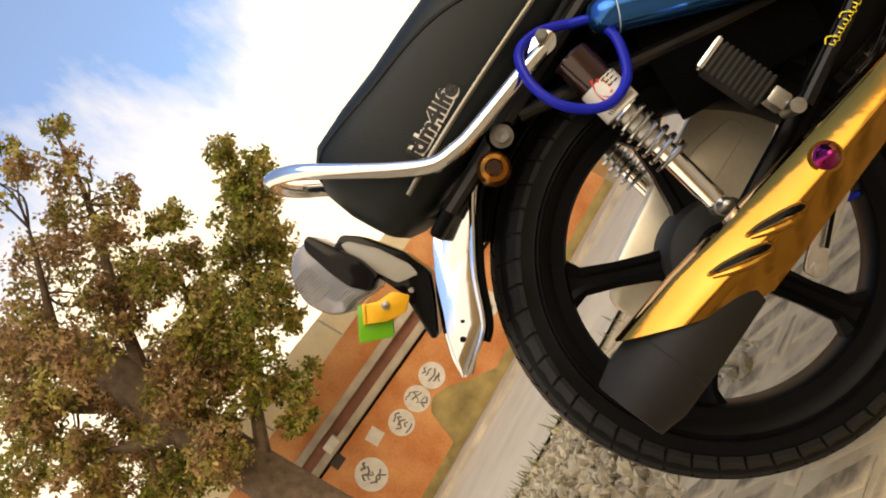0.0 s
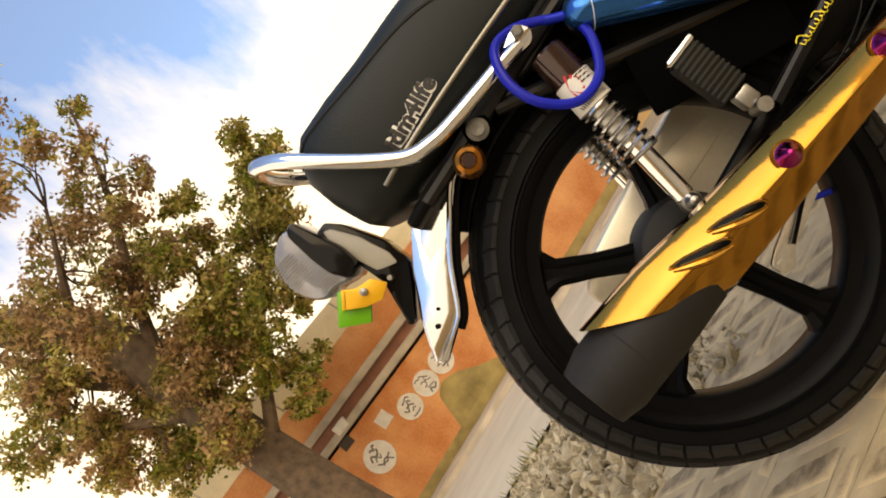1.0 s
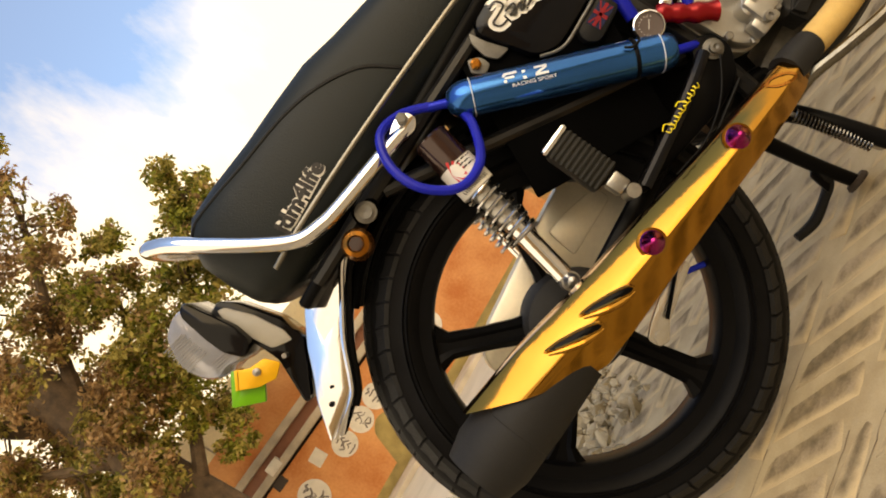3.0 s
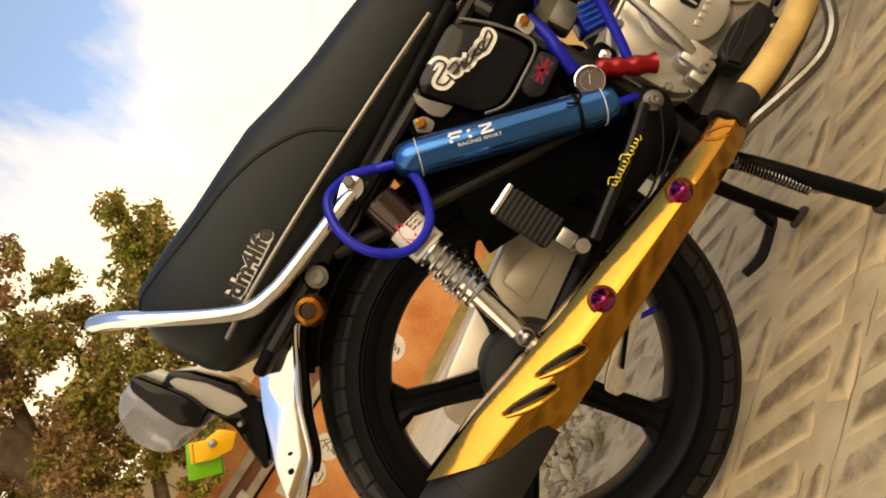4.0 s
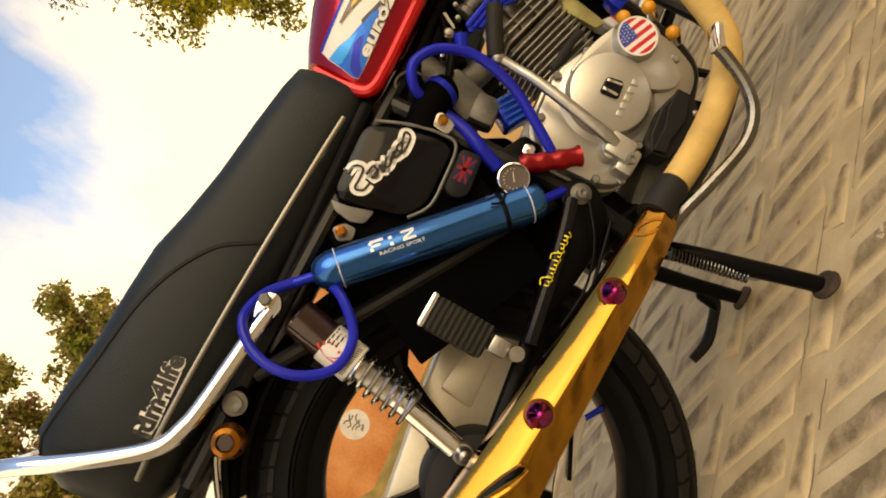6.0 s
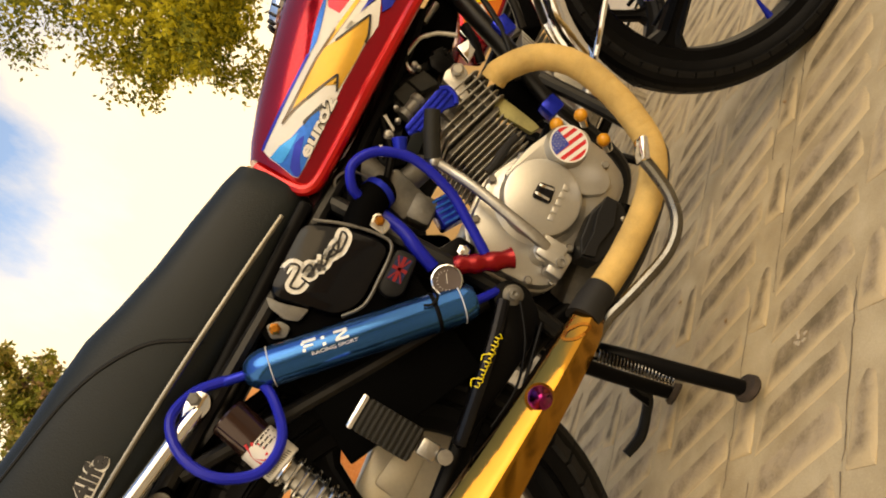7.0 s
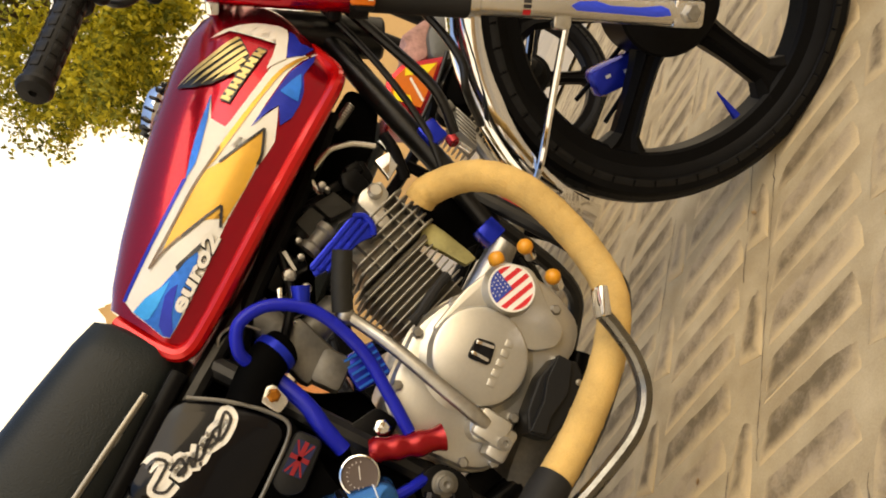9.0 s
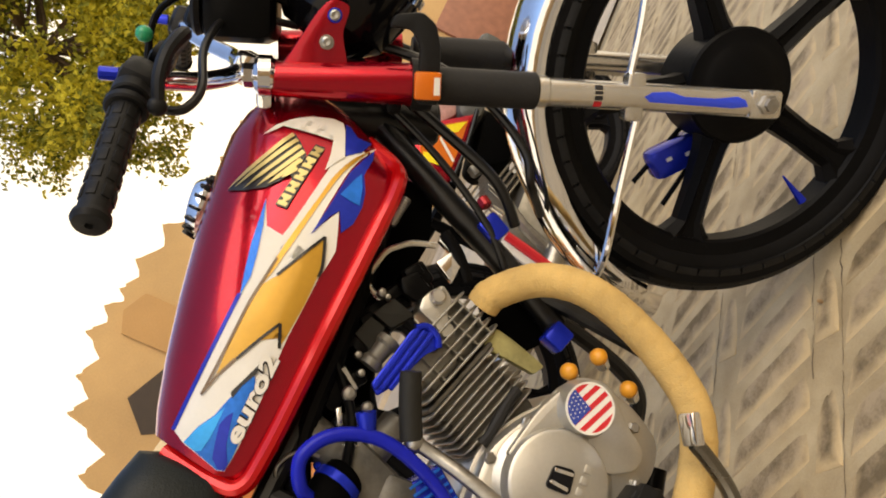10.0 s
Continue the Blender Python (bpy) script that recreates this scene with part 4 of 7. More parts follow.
film([(0.4578, 0.7493), (0.4769, 0.7424), (0.4939, 0.7318), (0.5099, 0.7270), (0.5469, 0.7136), (0.5402, 0.7090), (0.5241, 0.7040), (0.5090, 0.7000), (0.4921, 0.6975), (0.4638, 0.6970), (0.4478, 0.6987), (0.4458, 0.7065), (0.4527, 0.7306)], D_SKY, "light blue graphic panel", 0.0022)
film([(0.4580, 0.7487), (0.4764, 0.7421), (0.4938, 0.7305), (0.5044, 0.7256), (0.4886, 0.7254), (0.4715, 0.7258), (0.4570, 0.7289), (0.4541, 0.7345)], D_CYAN, "pale cyan graphic corner", 0.0028)
film([(0.4623, 0.7175), (0.4870, 0.7233), (0.4967, 0.7205), (0.5036, 0.7157), (0.4886, 0.7122), (0.4717, 0.7077), (0.4551, 0.6985), (0.4475, 0.6992), (0.4467, 0.7057), (0.4543, 0.7150)], D_BLUE, "dark blue graphic shade", 0.0028)
film([(0.5203, 0.7270), (0.5387, 0.7197), (0.5597, 0.7115), (0.5475, 0.7107), (0.5302, 0.7193), (0.5153, 0.7227)], D_BLACK, "black wedge", 0.003)
for pts, material, width in (([(0.6486, 0.7370), (0.6761, 0.7239), (0.7078, 0.7087)], D_BLACK, 0.0030), ([(0.7078, 0.7087), (0.6776, 0.6978), (0.6641, 0.6968)], D_BLACK, 0.0034), ([(0.5795, 0.7013), (0.6031, 0.7114)], D_BLACK, 0.0034), ([(0.6031, 0.7114), (0.5806, 0.7235), (0.5529, 0.7368)], D_BLACK, 0.0030),
                             ([(0.5071, 0.7537), (0.5353, 0.7523), (0.5620, 0.7516), (0.6104, 0.7509), (0.6358, 0.7484), (0.6654, 0.7451)], D_BROWN, 0.0026), ([(0.5525, 0.7379), (0.5300, 0.7471), (0.5071, 0.7537)], D_BROWN, 0.0026)):
    part("graphic_edge", laid(stroke(pts, width, 10), tskin, 0.0036), material, tank, "", 0, False)
# wing badge with feather bars and a plain maker's plate
film([(0.7190, 0.8318), (0.7449, 0.8185), (0.7782, 0.8075), (0.8038, 0.7985), (0.8121, 0.7925), (0.8020, 0.7806), (0.7890, 0.7680), (0.7731, 0.7690), (0.7535, 0.7672), (0.7620, 0.7770), (0.7500, 0.7794), (0.7351, 0.7914), (0.7240, 0.8120)], D_BLACK, "dark badge ground", 0.003, name="wing_badge", cuts=0.008)
feathers = [((0.7202, 0.8308), (0.8095, 0.7930)), ((0.7228, 0.8250), (0.8040, 0.7858)), ((0.7256, 0.8141), (0.7975, 0.7790)), ((0.7310, 0.8020), (0.7915, 0.7725)), ((0.7385, 0.7912), (0.7810, 0.7705)), ((0.7510, 0.7812), (0.7690, 0.7705))]
for a, b in feathers:
    a, b = Vector(a), Vector(b)
    n = Vector((-(b - a).y, (b - a).x)).normalized() * 0.0027
    film([tuple(a), tuple(a.lerp(b, 0.3) + n * 0.8), tuple(b + n), tuple(b - n), tuple(a.lerp(b, 0.3) - n * 0.8)], BADGE, "gold wing badge bar", 0.0048, name="wing_bar", cuts=0.012)
film([(0.7200, 0.7735), (0.8080, 0.7650), (0.8090, 0.7535), (0.7205, 0.7600)], D_BLACK, "dark ground of the maker's plate", 0.003, name="plate_ground")
for i in range(5):
    x, dz_ = 0.7215 + 0.0174 * i, -0.0017 * i
    film([(x, 0.7722 + dz_), (x + 0.0045, 0.7720 + dz_), (x + 0.0055, 0.7680 + dz_), (x + 0.0085, 0.7680 + dz_), (x + 0.0095, 0.7715 + dz_), (x + 0.0140, 0.7710 + dz_), (x + 0.0140, 0.7605 + dz_), (x + 0.0095, 0.7608 + dz_), (x + 0.0085, 0.7645 + dz_), (x + 0.0055, 0.7648 + dz_), (x + 0.0045, 0.7612 + dz_), (x, 0.7615 + dz_)], BADGE, "plain gold badge shape", 0.0042, name="maker_bar")
for body, material, lift, bold in (("euro2", D_BLACK, 0.0036, 0.07), ("euro2", WHITE, 0.0044, 0.035)):
    part("lettering", laid(lettering(body, (0.4758, 0.6965), (0.5690, 0.6958), 0.0178, bold, 0.12), tskin, lift), material, tank, "slanted white lettering", 0, False)

# seat
def seat_rings():
    # x, bottom z, top z, half width, crown
    st = [(0.440, 0.690, 0.770, 0.075), (0.432, 0.672, 0.792, 0.092), (0.400, 0.668, 0.800, 0.100), (0.330, 0.667, 0.812, 0.108), (0.250, 0.668, 0.824, 0.114), (0.180, 0.670, 0.840, 0.118), (0.122, 0.673, 0.857, 0.120), (0.056, 0.676, 0.864, 0.122),
          (-0.020, 0.680, 0.870, 0.124), (-0.090, 0.685, 0.880, 0.124), (-0.150, 0.688, 0.885, 0.120), (-0.180, 0.700, 0.872, 0.110), (-0.203, 0.716, 0.840, 0.092), (-0.212, 0.735, 0.800, 0.06)]
    rings = []
    for i, (x, zb, zt, w) in enumerate(st):
        ring = []
        for j in range(36):
            a = 2 * math.pi * j / 36 - math.pi / 2
            cx, sz = math.cos(a), math.sin(a)
            y = -math.copysign(abs(cx) ** 0.45, cx) * w * (1.0 - 0.05 * max(0, sz))
            z = (zb + zt) / 2 + math.copysign(abs(sz) ** 0.55, sz) * (zt - zb) / 2
            ring.append((x - 0.02 * (z - 0.78) * (1 if x < -0.1 else 0), y, z))
        rings.append(ring)
    return rings


seat_shape = loft(seat_rings())
seat = part("seat", seat_shape, VINYL, bike, "long black vinyl dual seat", 60)
sskin = skin(seat_shape)
for s in (-1, 1):
    piping = [(0.185, 0.705), (0.176, 0.728), (0.150, 0.770), (0.094, 0.808), (0.031, 0.830), (-0.058, 0.846), (-0.150, 0.864), (-0.19, 0.850)]
    line = smooth_path([(x, 0, z) for x, z in piping], 8)
    laid_line, _ = laid(([tuple(p) for p in line], []), sskin, 0.0)
    part("piping", tube([(x, y * -s, z) for x, y, z in laid_line], 0.0028, 6, 1), PIPING, seat, "raised black piping")
    part("trim_strip", tube([(0.383, s * 0.113, 0.690), (0.30, s * 0.121, 0.698), (0.158, s * 0.127, 0.711), (0.018, s * 0.132, 0.721), (-0.097, s * 0.134, 0.726), (-0.148, s * 0.131, 0.726)], 0.0046, 8, 6, flat=0.6), TRIM, seat, "thin dull metal trim strip")
for body, material, lift, bold in (("jdm4life", WHITE, 0.0014, 0.125), ("jdm4life", D_BLACK, 0.0024, 0.045)):
    part("lettering", laid(lettering(body, (-0.103, 0.7370), (0.009, 0.7395), 0.0235, bold), sskin, lift), material, seat, "silver-edged lettering sticker", 0, False)
part("seat_base", box((0.12, 0, 0.672), (0.60, 0.20, 0.02), 0.006), BLACK, seat)

# grab rail, right bar swept round the tail
rail = [(0.104, -0.128, 0.667), (0.073, -0.136, 0.673), (0.024, -0.138, 0.681), (-0.039, -0.140, 0.692), (-0.064, -0.141, 0.699), (-0.098, -0.142, 0.716), (-0.130, -0.140, 0.760), (-0.165, -0.134, 0.820), (-0.196, -0.120, 0.876), (-0.222, -0.085, 0.910), (-0.232, -0.03, 0.920)]
part("grab_rail", tube(rail + [(x, -y, z) for x, y, z in rail[::-1]], 0.0115, 12, 6), CHROME, bike, "chrome grab rail round the tail")
part("rail_end", plate([(0.078, 0.682), (0.108, 0.688), (0.128, 0.680), (0.130, 0.662), (0.114, 0.652), (0.084, 0.662)], -0.137, -0.122, 0.004, 0.008), CHROME, bike, "flattened chrome rail end")
part("rail_bolt", lathe([(0.009, 0), (0.009, 0.006), (0.006, 0.008), (0, 0.008)], (0.116, -0.137, 0.677), (0, -1, 0), 6), DULL_ALLOY, bike)
part("rail_mount", box((-0.018, -0.108, 0.660), (0.040, 0.012, 0.030), 0.008, (0, 30, 0)), INNER, bike)
part("bolt", lathe([(0.016, 0), (0.016, 0.004), (0.010, 0.005), (0.010, 0.010), (0.004, 0.010), (0, 0.009)], (-0.019, -0.115, 0.659), (0, -1, 0), 20), DULL_ALLOY, bike, "round rail bolt")
ring_at = Vector((-0.063, -0.118, 0.645))
part("gold_spacer", lathe([(0.010, 0.024), (0.012, 0.030), (0.018, 0.026), (0.023, 0.012), (0.023, 0.0), (0.0, 0.0)], ring_at, (0, -1, 0), 28), BRASS, bike, "gold anodised collar")
part("spacer_bore", lathe([(0.0105, 0), (0.0105, 0.0275), (0, 0.0275)], ring_at, (0, -1, 0), 6), DARK_BROWN, bike, "dark bore of the collar")

# frame
fr = []
for s in (-1, 1):
    fr.append(tube([(0.86, 0, 0.74), (0.62, s * 0.03, 0.655), (0.42, s * 0.075, 0.650), (0.10, s * 0.095, 0.662), (-0.14, s * 0.09, 0.672)], 0.013))
    fr.append(tube([(0.44, s * 0.07, 0.645), (0.43, s * 0.085, 0.50), (0.42, s * 0.085, 0.35), (0.40, s * 0.08, 0.24)], 0.014))
    fr.append(tube([(0.02, s * 0.092, 0.655), (0.18, s * 0.09, 0.54), (0.40, s * 0.085, 0.38)], 0.011))
    fr.append(tube([(0.79, s * 0.02, 0.44), (0.76, s * 0.06, 0.26), (0.70, s * 0.09, 0.215), (0.55, s * 0.1, 0.205), (0.40, s * 0.09, 0.235)], 0.012))
fr.append(tube([(0.93, 0, 0.74), (0.905, -0.01, 0.70), (0.855, -0.015, 0.60), (0.80, -0.015, 0.48), (0.76, -0.01, 0.40)], 0.017, 12))
fr.append(rod((0.866, 0, 0.845), (0.955, 0, 0.648), 0.03, 20, 0.004))
part("frame", add(*fr), CABLE, bike, "black tubular frame")
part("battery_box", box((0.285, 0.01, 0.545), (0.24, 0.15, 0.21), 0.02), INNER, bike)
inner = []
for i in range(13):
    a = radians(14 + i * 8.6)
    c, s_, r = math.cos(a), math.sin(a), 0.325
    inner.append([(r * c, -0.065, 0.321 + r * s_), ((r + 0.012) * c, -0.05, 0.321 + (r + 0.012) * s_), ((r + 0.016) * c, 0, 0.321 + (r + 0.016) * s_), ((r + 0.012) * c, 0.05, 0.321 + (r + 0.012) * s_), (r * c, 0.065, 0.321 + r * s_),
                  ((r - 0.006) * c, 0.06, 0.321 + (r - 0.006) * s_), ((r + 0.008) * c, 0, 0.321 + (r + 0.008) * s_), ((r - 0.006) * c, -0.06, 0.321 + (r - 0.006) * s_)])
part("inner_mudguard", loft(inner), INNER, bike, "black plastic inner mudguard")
for s in (-1, 1):
    part("swing_arm", add(tube([(0.42, s * 0.075, 0.345), (0.22, s * 0.08, 0.332), (0.02, s * 0.084, 0.326), (-0.05, s * 0.084, 0.322)], 0.017, 10, flat=0.7)), BLACK, bike)

# rear mudguard, chrome
gp = [(-0.055, 0.700), (-0.10, 0.700), (-0.145, 0.690), (-0.20, 0.662), (-0.25, 0.630), (-0.29, 0.596), (-0.318, 0.566), (-0.336, 0.540)]
rings = []
for i, (x, z) in enumerate(gp):
    t = (Vector(gp[min(i + 1, len(gp) - 1)]) - Vector(gp[max(i - 1, 0)])).normalized()
    nx, nz = -t.y, t.x
    if nz < 0:
        nx, nz = -nx, -nz
    w = 0.060 if i < 5 else (0.056, 0.040, 0.014)[i - 5]
    dp = 0.052 if i < 5 else (0.05, 0.036, 0.012)[i - 5]
    sec = [(-w, -dp), (-w * 1.0, -dp * 0.45), (-w * 0.92, -0.008), (-w * 0.6, 0.003), (0, 0.008), (w * 0.6, 0.003), (w * 0.92, -0.008), (w, -dp * 0.45), (w, -dp), (w * 0.94, -dp), (w * 0.86, -0.014), (0, 0.002), (-w * 0.86, -0.014), (-w * 0.94, -dp)]
    rings.append([(x + nx * h, y, z + nz * h) for y, h in sec])
guard = part("rear_mudguard", loft(rings), CHROME, bike, "chrome rear mudguard with pointed tail", 40)
part("guard_skirt", moved(plate([(-0.122, 0.694), (-0.095, 0.668), (-0.141, 0.640), (-0.195, 0.607), (-0.219, 0.584), (-0.249, 0.558), (-0.273, 0.551), (-0.332, 0.541), (-0.290, 0.592), (-0.268, 0.610), (-0.233, 0.644), (-0.187, 0.677), (-0.150, 0.690)], -0.064, -0.060, 0.0015, 0.008), Matrix.Translation((-0.2, -0.062, 0.60)) @ Matrix.Rotation(radians(-9), 4, "X") @ Matrix.Translation((0.2, 0.062, -0.60))), CHROME, guard, "flat chrome side face")
part("guard_bead", tube([(-0.062, -0.066, 0.672), (-0.10, -0.067, 0.660), (-0.14, -0.067, 0.637), (-0.194, -0.067, 0.603), (-0.243, -0.067, 0.562), (-0.267, -0.066, 0.550), (-0.325, -0.062, 0.541)], 0.0042, 8), CHROME, guard, "rolled chrome edge")
part("guard_gap", tube([(-0.062, -0.058, 0.660), (-0.10, -0.058, 0.648), (-0.14, -0.058, 0.626), (-0.194, -0.058, 0.592), (-0.243, -0.058, 0.551), (-0.270, -0.057, 0.540)], 0.006, 8), BLACK, guard)
for x, z, y, r in ((-0.283, 0.570, -0.0712, 0.0042), (-0.262, 0.583, -0.0694, 0.0026)):
    part("guard_hole", lathe([(0.0, 0.0), (r, 0.0), (r, 0.0015), (0.0, 0.0015)], (x, y, z), (0, -1, 0.15), 12), BLACK, guard, "small dark hole")
part("tail_bracket", plate([(-0.268, 0.800), (-0.246, 0.800), (-0.233, 0.775), (-0.221, 0.708), (-0.226, 0.660), (-0.261, 0.632), (-0.303, 0.602), (-0.310, 0.609), (-0.275, 0.675), (-0.272, 0.718), (-0.268, 0.780)], -0.030, 0.045, 0.003, 0.006), GLOSS, bike, "black tail bracket")
part("tail_panel", plate([(-0.258, 0.792), (-0.248, 0.785), (-0.235, 0.741), (-0.232, 0.690), (-0.238, 0.672), (-0.255, 0.684), (-0.264, 0.692), (-0.266, 0.724), (-0.264, 0.775)], -0.0335, -0.028, 0.001, 0.004), PANEL, bike, "pale panel edged in black")
part("bracket_pin", rod((-0.262, -0.05, 0.668), (-0.262, 0.0, 0.668), 0.004, 8), STEEL, bike)
part("green_tab", box((-0.262, -0.05, 0.600), (0.012, 0.006, 0.016), 0.001, (0, 40, 0)), GREEN, bike)
# tail light
lamp_m = Matrix.Translation((-0.318, 0, 0.787)) @ Matrix.Rotation(radians(8), 4, "Y")
lens = part("tail_light", plate([(-0.330, 0.836), (-0.296, 0.844), (-0.275, 0.834), (-0.269, 0.798), (-0.268, 0.773), (-0.270, 0.722), (-0.295, 0.716), (-0.318, 0.731), (-0.338, 0.731), (-0.353, 0.752), (-0.357, 0.792)], -0.054, 0.054, 0.014, 0.018), LENS, bike, "smoky grey faceted tail light lens", 40)
tagged(part("lens_ribbing", moved(add(*[box((-0.014 + 0.003 * (i % 2), -0.0548, 0.030 - 0.0045 * i), (0.038, 0.0012, 0.0016), 0.0, (0, 6, 0)) for i in range(11)], *[box((0.010, -0.0548, -0.036 - 0.004 * i), (0.024, 0.0012, 0.0016), 0.0, (0, 10, 0)) for i in range(5)]), lamp_m), LENS_RIB, lens, "moulded lens ribs"), kind="stuff")
part("light_base", plate([(-0.279, 0.838), (-0.268, 0.836), (-0.260, 0.755), (-0.266, 0.722), (-0.292, 0.714), (-0.303, 0.746), (-0.300, 0.779), (-0.290, 0.828)], -0.057, 0.057, 0.006, 0.008), GLOSS, lens, "black lamp base")
part("bulb_holder", moved(add(box((0.002, 0, 0.0), (0.030, 0.05, 0.06), 0.006)), lamp_m), GREY_PLASTIC, lens)
gb = part("plate_bracket", add(plate([(-0.309, 0.713), (-0.296, 0.698), (-0.274, 0.688), (-0.266, 0.664), (-0.290, 0.657), (-0.313, 0.673), (-0.332, 0.696)], -0.078, -0.073, 0.001, 0.003), plate([(-0.311, 0.716), (-0.306, 0.711), (-0.330, 0.694), (-0.335, 0.699)], -0.078, -0.050, 0.001)), YELLOW_BR, bike, "folded yellow metal bracket")
part("bolt", lathe([(0.006, 0), (0.006, 0.005), (0, 0.006)], (-0.295, -0.078, 0.686), (0, -1, 0), 10), STEEL, gb)
part("green_reflector", plate([(-0.318, 0.722), (-0.308, 0.712), (-0.326, 0.696), (-0.307, 0.670), (-0.329, 0.655), (-0.362, 0.693)], -0.066, -0.056, 0.0015, 0.003), GREEN, bike, "bright green reflector")

# shock absorbers
def spring_line(a, b, r, turns, k=12):
    a, b = Vector(a), Vector(b)
    d = (b - a).normalized()
    s = d.cross(Y).normalized()
    w = d.cross(s)
    n = int(turns * k)
    return [tuple(a + (b - a) * (i / n) + r * (math.cos(2 * math.pi * i / k) * s + math.sin(2 * math.pi * i / k) * w)) for i in range(n + 1)]


def shock(y, label):
    top, low = Vector((0.118, y, 0.650)), Vector((0.038, y, 0.368))
    at = lambda t: top.lerp(low, t)
    d = (low - top).normalized()
    bodyo = part("shock_absorber", rod(at(0.60), at(0.97), 0.0145, 18, 0.002), CHROME, bike, label)
    part("spring", tube(spring_line(at(0.395), at(0.70), 0.0235, 6.5), 0.0030, 7, 1), SPRING, bodyo, "chrome coil spring")
    part("upper_cover", add(rod(at(0.06), at(0.24), 0.0265, 24, 0.003)), DARK_BROWN, bodyo, "dark brown gloss upper cover")
    part("sticker", rod(at(0.235), at(0.395), 0.0272, 24), WHITE, bodyo, "white sticker with red rays")
    part("damper_rod", rod(at(0.35), at(0.62), 0.0155, 16), STEEL, bodyo)
    part("spring_seat", rod(at(0.69), at(0.705), 0.026, 20, 0.002), STEEL, bodyo)
    part("spring_seat", rod(at(0.392), at(0.402), 0.027, 20, 0.002), STEEL, bodyo)
    s = -1 if y < 0 else 1
    for end in ((low,) if y < 0 else (top, low)):
        part("eye", lathe([(0.0135, -0.012), (0.0135, 0.012), (0.008, 0.012), (0.008, -0.012)], end, Y, 20, True), STEEL, bodyo)
    part("cap_nut", lathe([(0.011, 0.0), (0.011, 0.010), (0.006, 0.018), (0.0, 0.02)], low + Vector((0, s * 0.010, 0)), (0, s, 0), 12), STEEL, bodyo)
    if y > 0:
        part("cap_nut", lathe([(0.011, 0.0), (0.011, 0.010), (0.006, 0.018), (0.0, 0.02)], top + Vector((0, s * 0.010, 0)), (0, s, 0), 12), STEEL, bodyo)
    if y < 0:
        cyl = skin(rod(at(0.2), at(0.4), 0.0272, 24))
        c0 = at(0.275)
        side = d.cross(Y).normalized()
        rays = []
        base = c0 + side * 0.016 if side.x < 0 else c0 - side * 0.016
        for i in range(7):
            a = radians(-75 + 25 * i)
            fw = -side if side.x < 0 else side
            v1 = (fw * math.cos(a) + d * math.sin(a)) * 0.020
            v2 = (fw * math.cos(a + 0.2) + d * math.sin(a + 0.2)) * 0.020
            rays.append(([tuple(Vector((p.x, 0, p.z))) for p in (base, base + v1, base + v2)], [(0, 1, 2)]))
        part("red_rays", laid(add(*rays), cyl, 0.0008), FLAG_RED, bodyo, "red rays", 0, False)
        marks = []
        for i in range(3):
            q = at(0.262 + 0.0 * i) + (fw * (0.004 + 0.0085 * i))
            for dz in (-0.006, 0.0, 0.006):
                marks.append(stroke([(q.x - 0.0035, q.z + dz), (q.x + 0.0035, q.z + dz - 0.001)], 0.0022))
        for i in range(14):
            q = at(0.372) + fw * (-0.02 + 0.003 * i)
            marks.append(stroke([(q.x, q.z + 0.003), (q.x, q.z - 0.003)], 0.0012))
        for mark in marks:
            part("print_bar", laid(mark, cyl, 0.0008), D_BLACK, bodyo, "", 0, False)


shock(-0.125, "chrome and brown rear shock absorber with sticker")
shock(0.125, "chrome rear shock absorber on the far side")

# blue canister with its hose loop and gauge
ca, cb = Vector((0.170, -0.122, 0.634)), Vector((0.388, -0.122, 0.400))
cd = (cb - ca).normalized()
can_len = (cb - ca).length
can_shape = lathe([(0.006, -0.004), (0.016, 0.0), (0.0235, 0.010), (0.0268, 0.022), (0.0272, 0.03), (0.0272, can_len - 0.02), (0.025, can_len - 0.006), (0.020, can_len), (0.0, can_len)], ca, cd, 36)
can = part("blue_canister", can_shape, BLUE_CAN, bike, "blue anodised reservoir canister", 40)
cskin = skin(can_shape)
for q in (0.032, can_len - 0.022):
    part("seam_ring", lathe([(0.0272, 0), (0.0279, 0.0008), (0.0272, 0.0016)], ca + cd * q, cd, 36, caps=False), SILVER_FILM, can, "silver seam line")
cn = Vector((-cd.z, 0, cd.x))
cn = cn if cn.z > 0 else -cn


def along(s, h):
    p = ca + cd * s + cn * h
    return (p.x, p.z)


bars = []
for s0, w, hh in ((0.080, 0.004, 0.013), (0.107, 0.0045, 0.013), (0.122, 0.018, 0.0035)):
    bars.append(stroke([along(s0, 0.002), along(s0, 0.002 + hh)], w) if w < 0.01 else stroke([along(s0, 0.004), along(s0 + w, 0.004)], hh))
bars += [stroke([along(0.080, 0.0148), along(0.098, 0.0148)], 0.004), stroke([along(0.080, 0.0085), along(0.093, 0.0085)], 0.003), stroke([along(0.122, 0.0148), along(0.140, 0.0148)], 0.0035), stroke([along(0.124, 0.006), along(0.139, 0.013)], 0.003)]
part("lettering", laid(lettering("RACING SPORT", along(0.088, -0.0055), along(0.150, -0.0055), 0.0046, 0.01), cskin, 0.0008), SILVER_FILM, can, "small silver lettering", 0, False)
for bar_ in bars:
    part("print_bar", laid(bar_, cskin, 0.0008), SILVER_FILM, can, "", 0, False)
part("outlet_hose", tube([(0.384, -0.118, 0.402), (0.402, -0.112, 0.386), (0.420, -0.100, 0.372)], 0.0065, 10), BLUE, can, "short blue outlet hose")
part("canister_neck", rod(ca - cd * 0.03, ca + cd * 0.004, 0.007, 12, 0.001), BLUE_METAL, can)
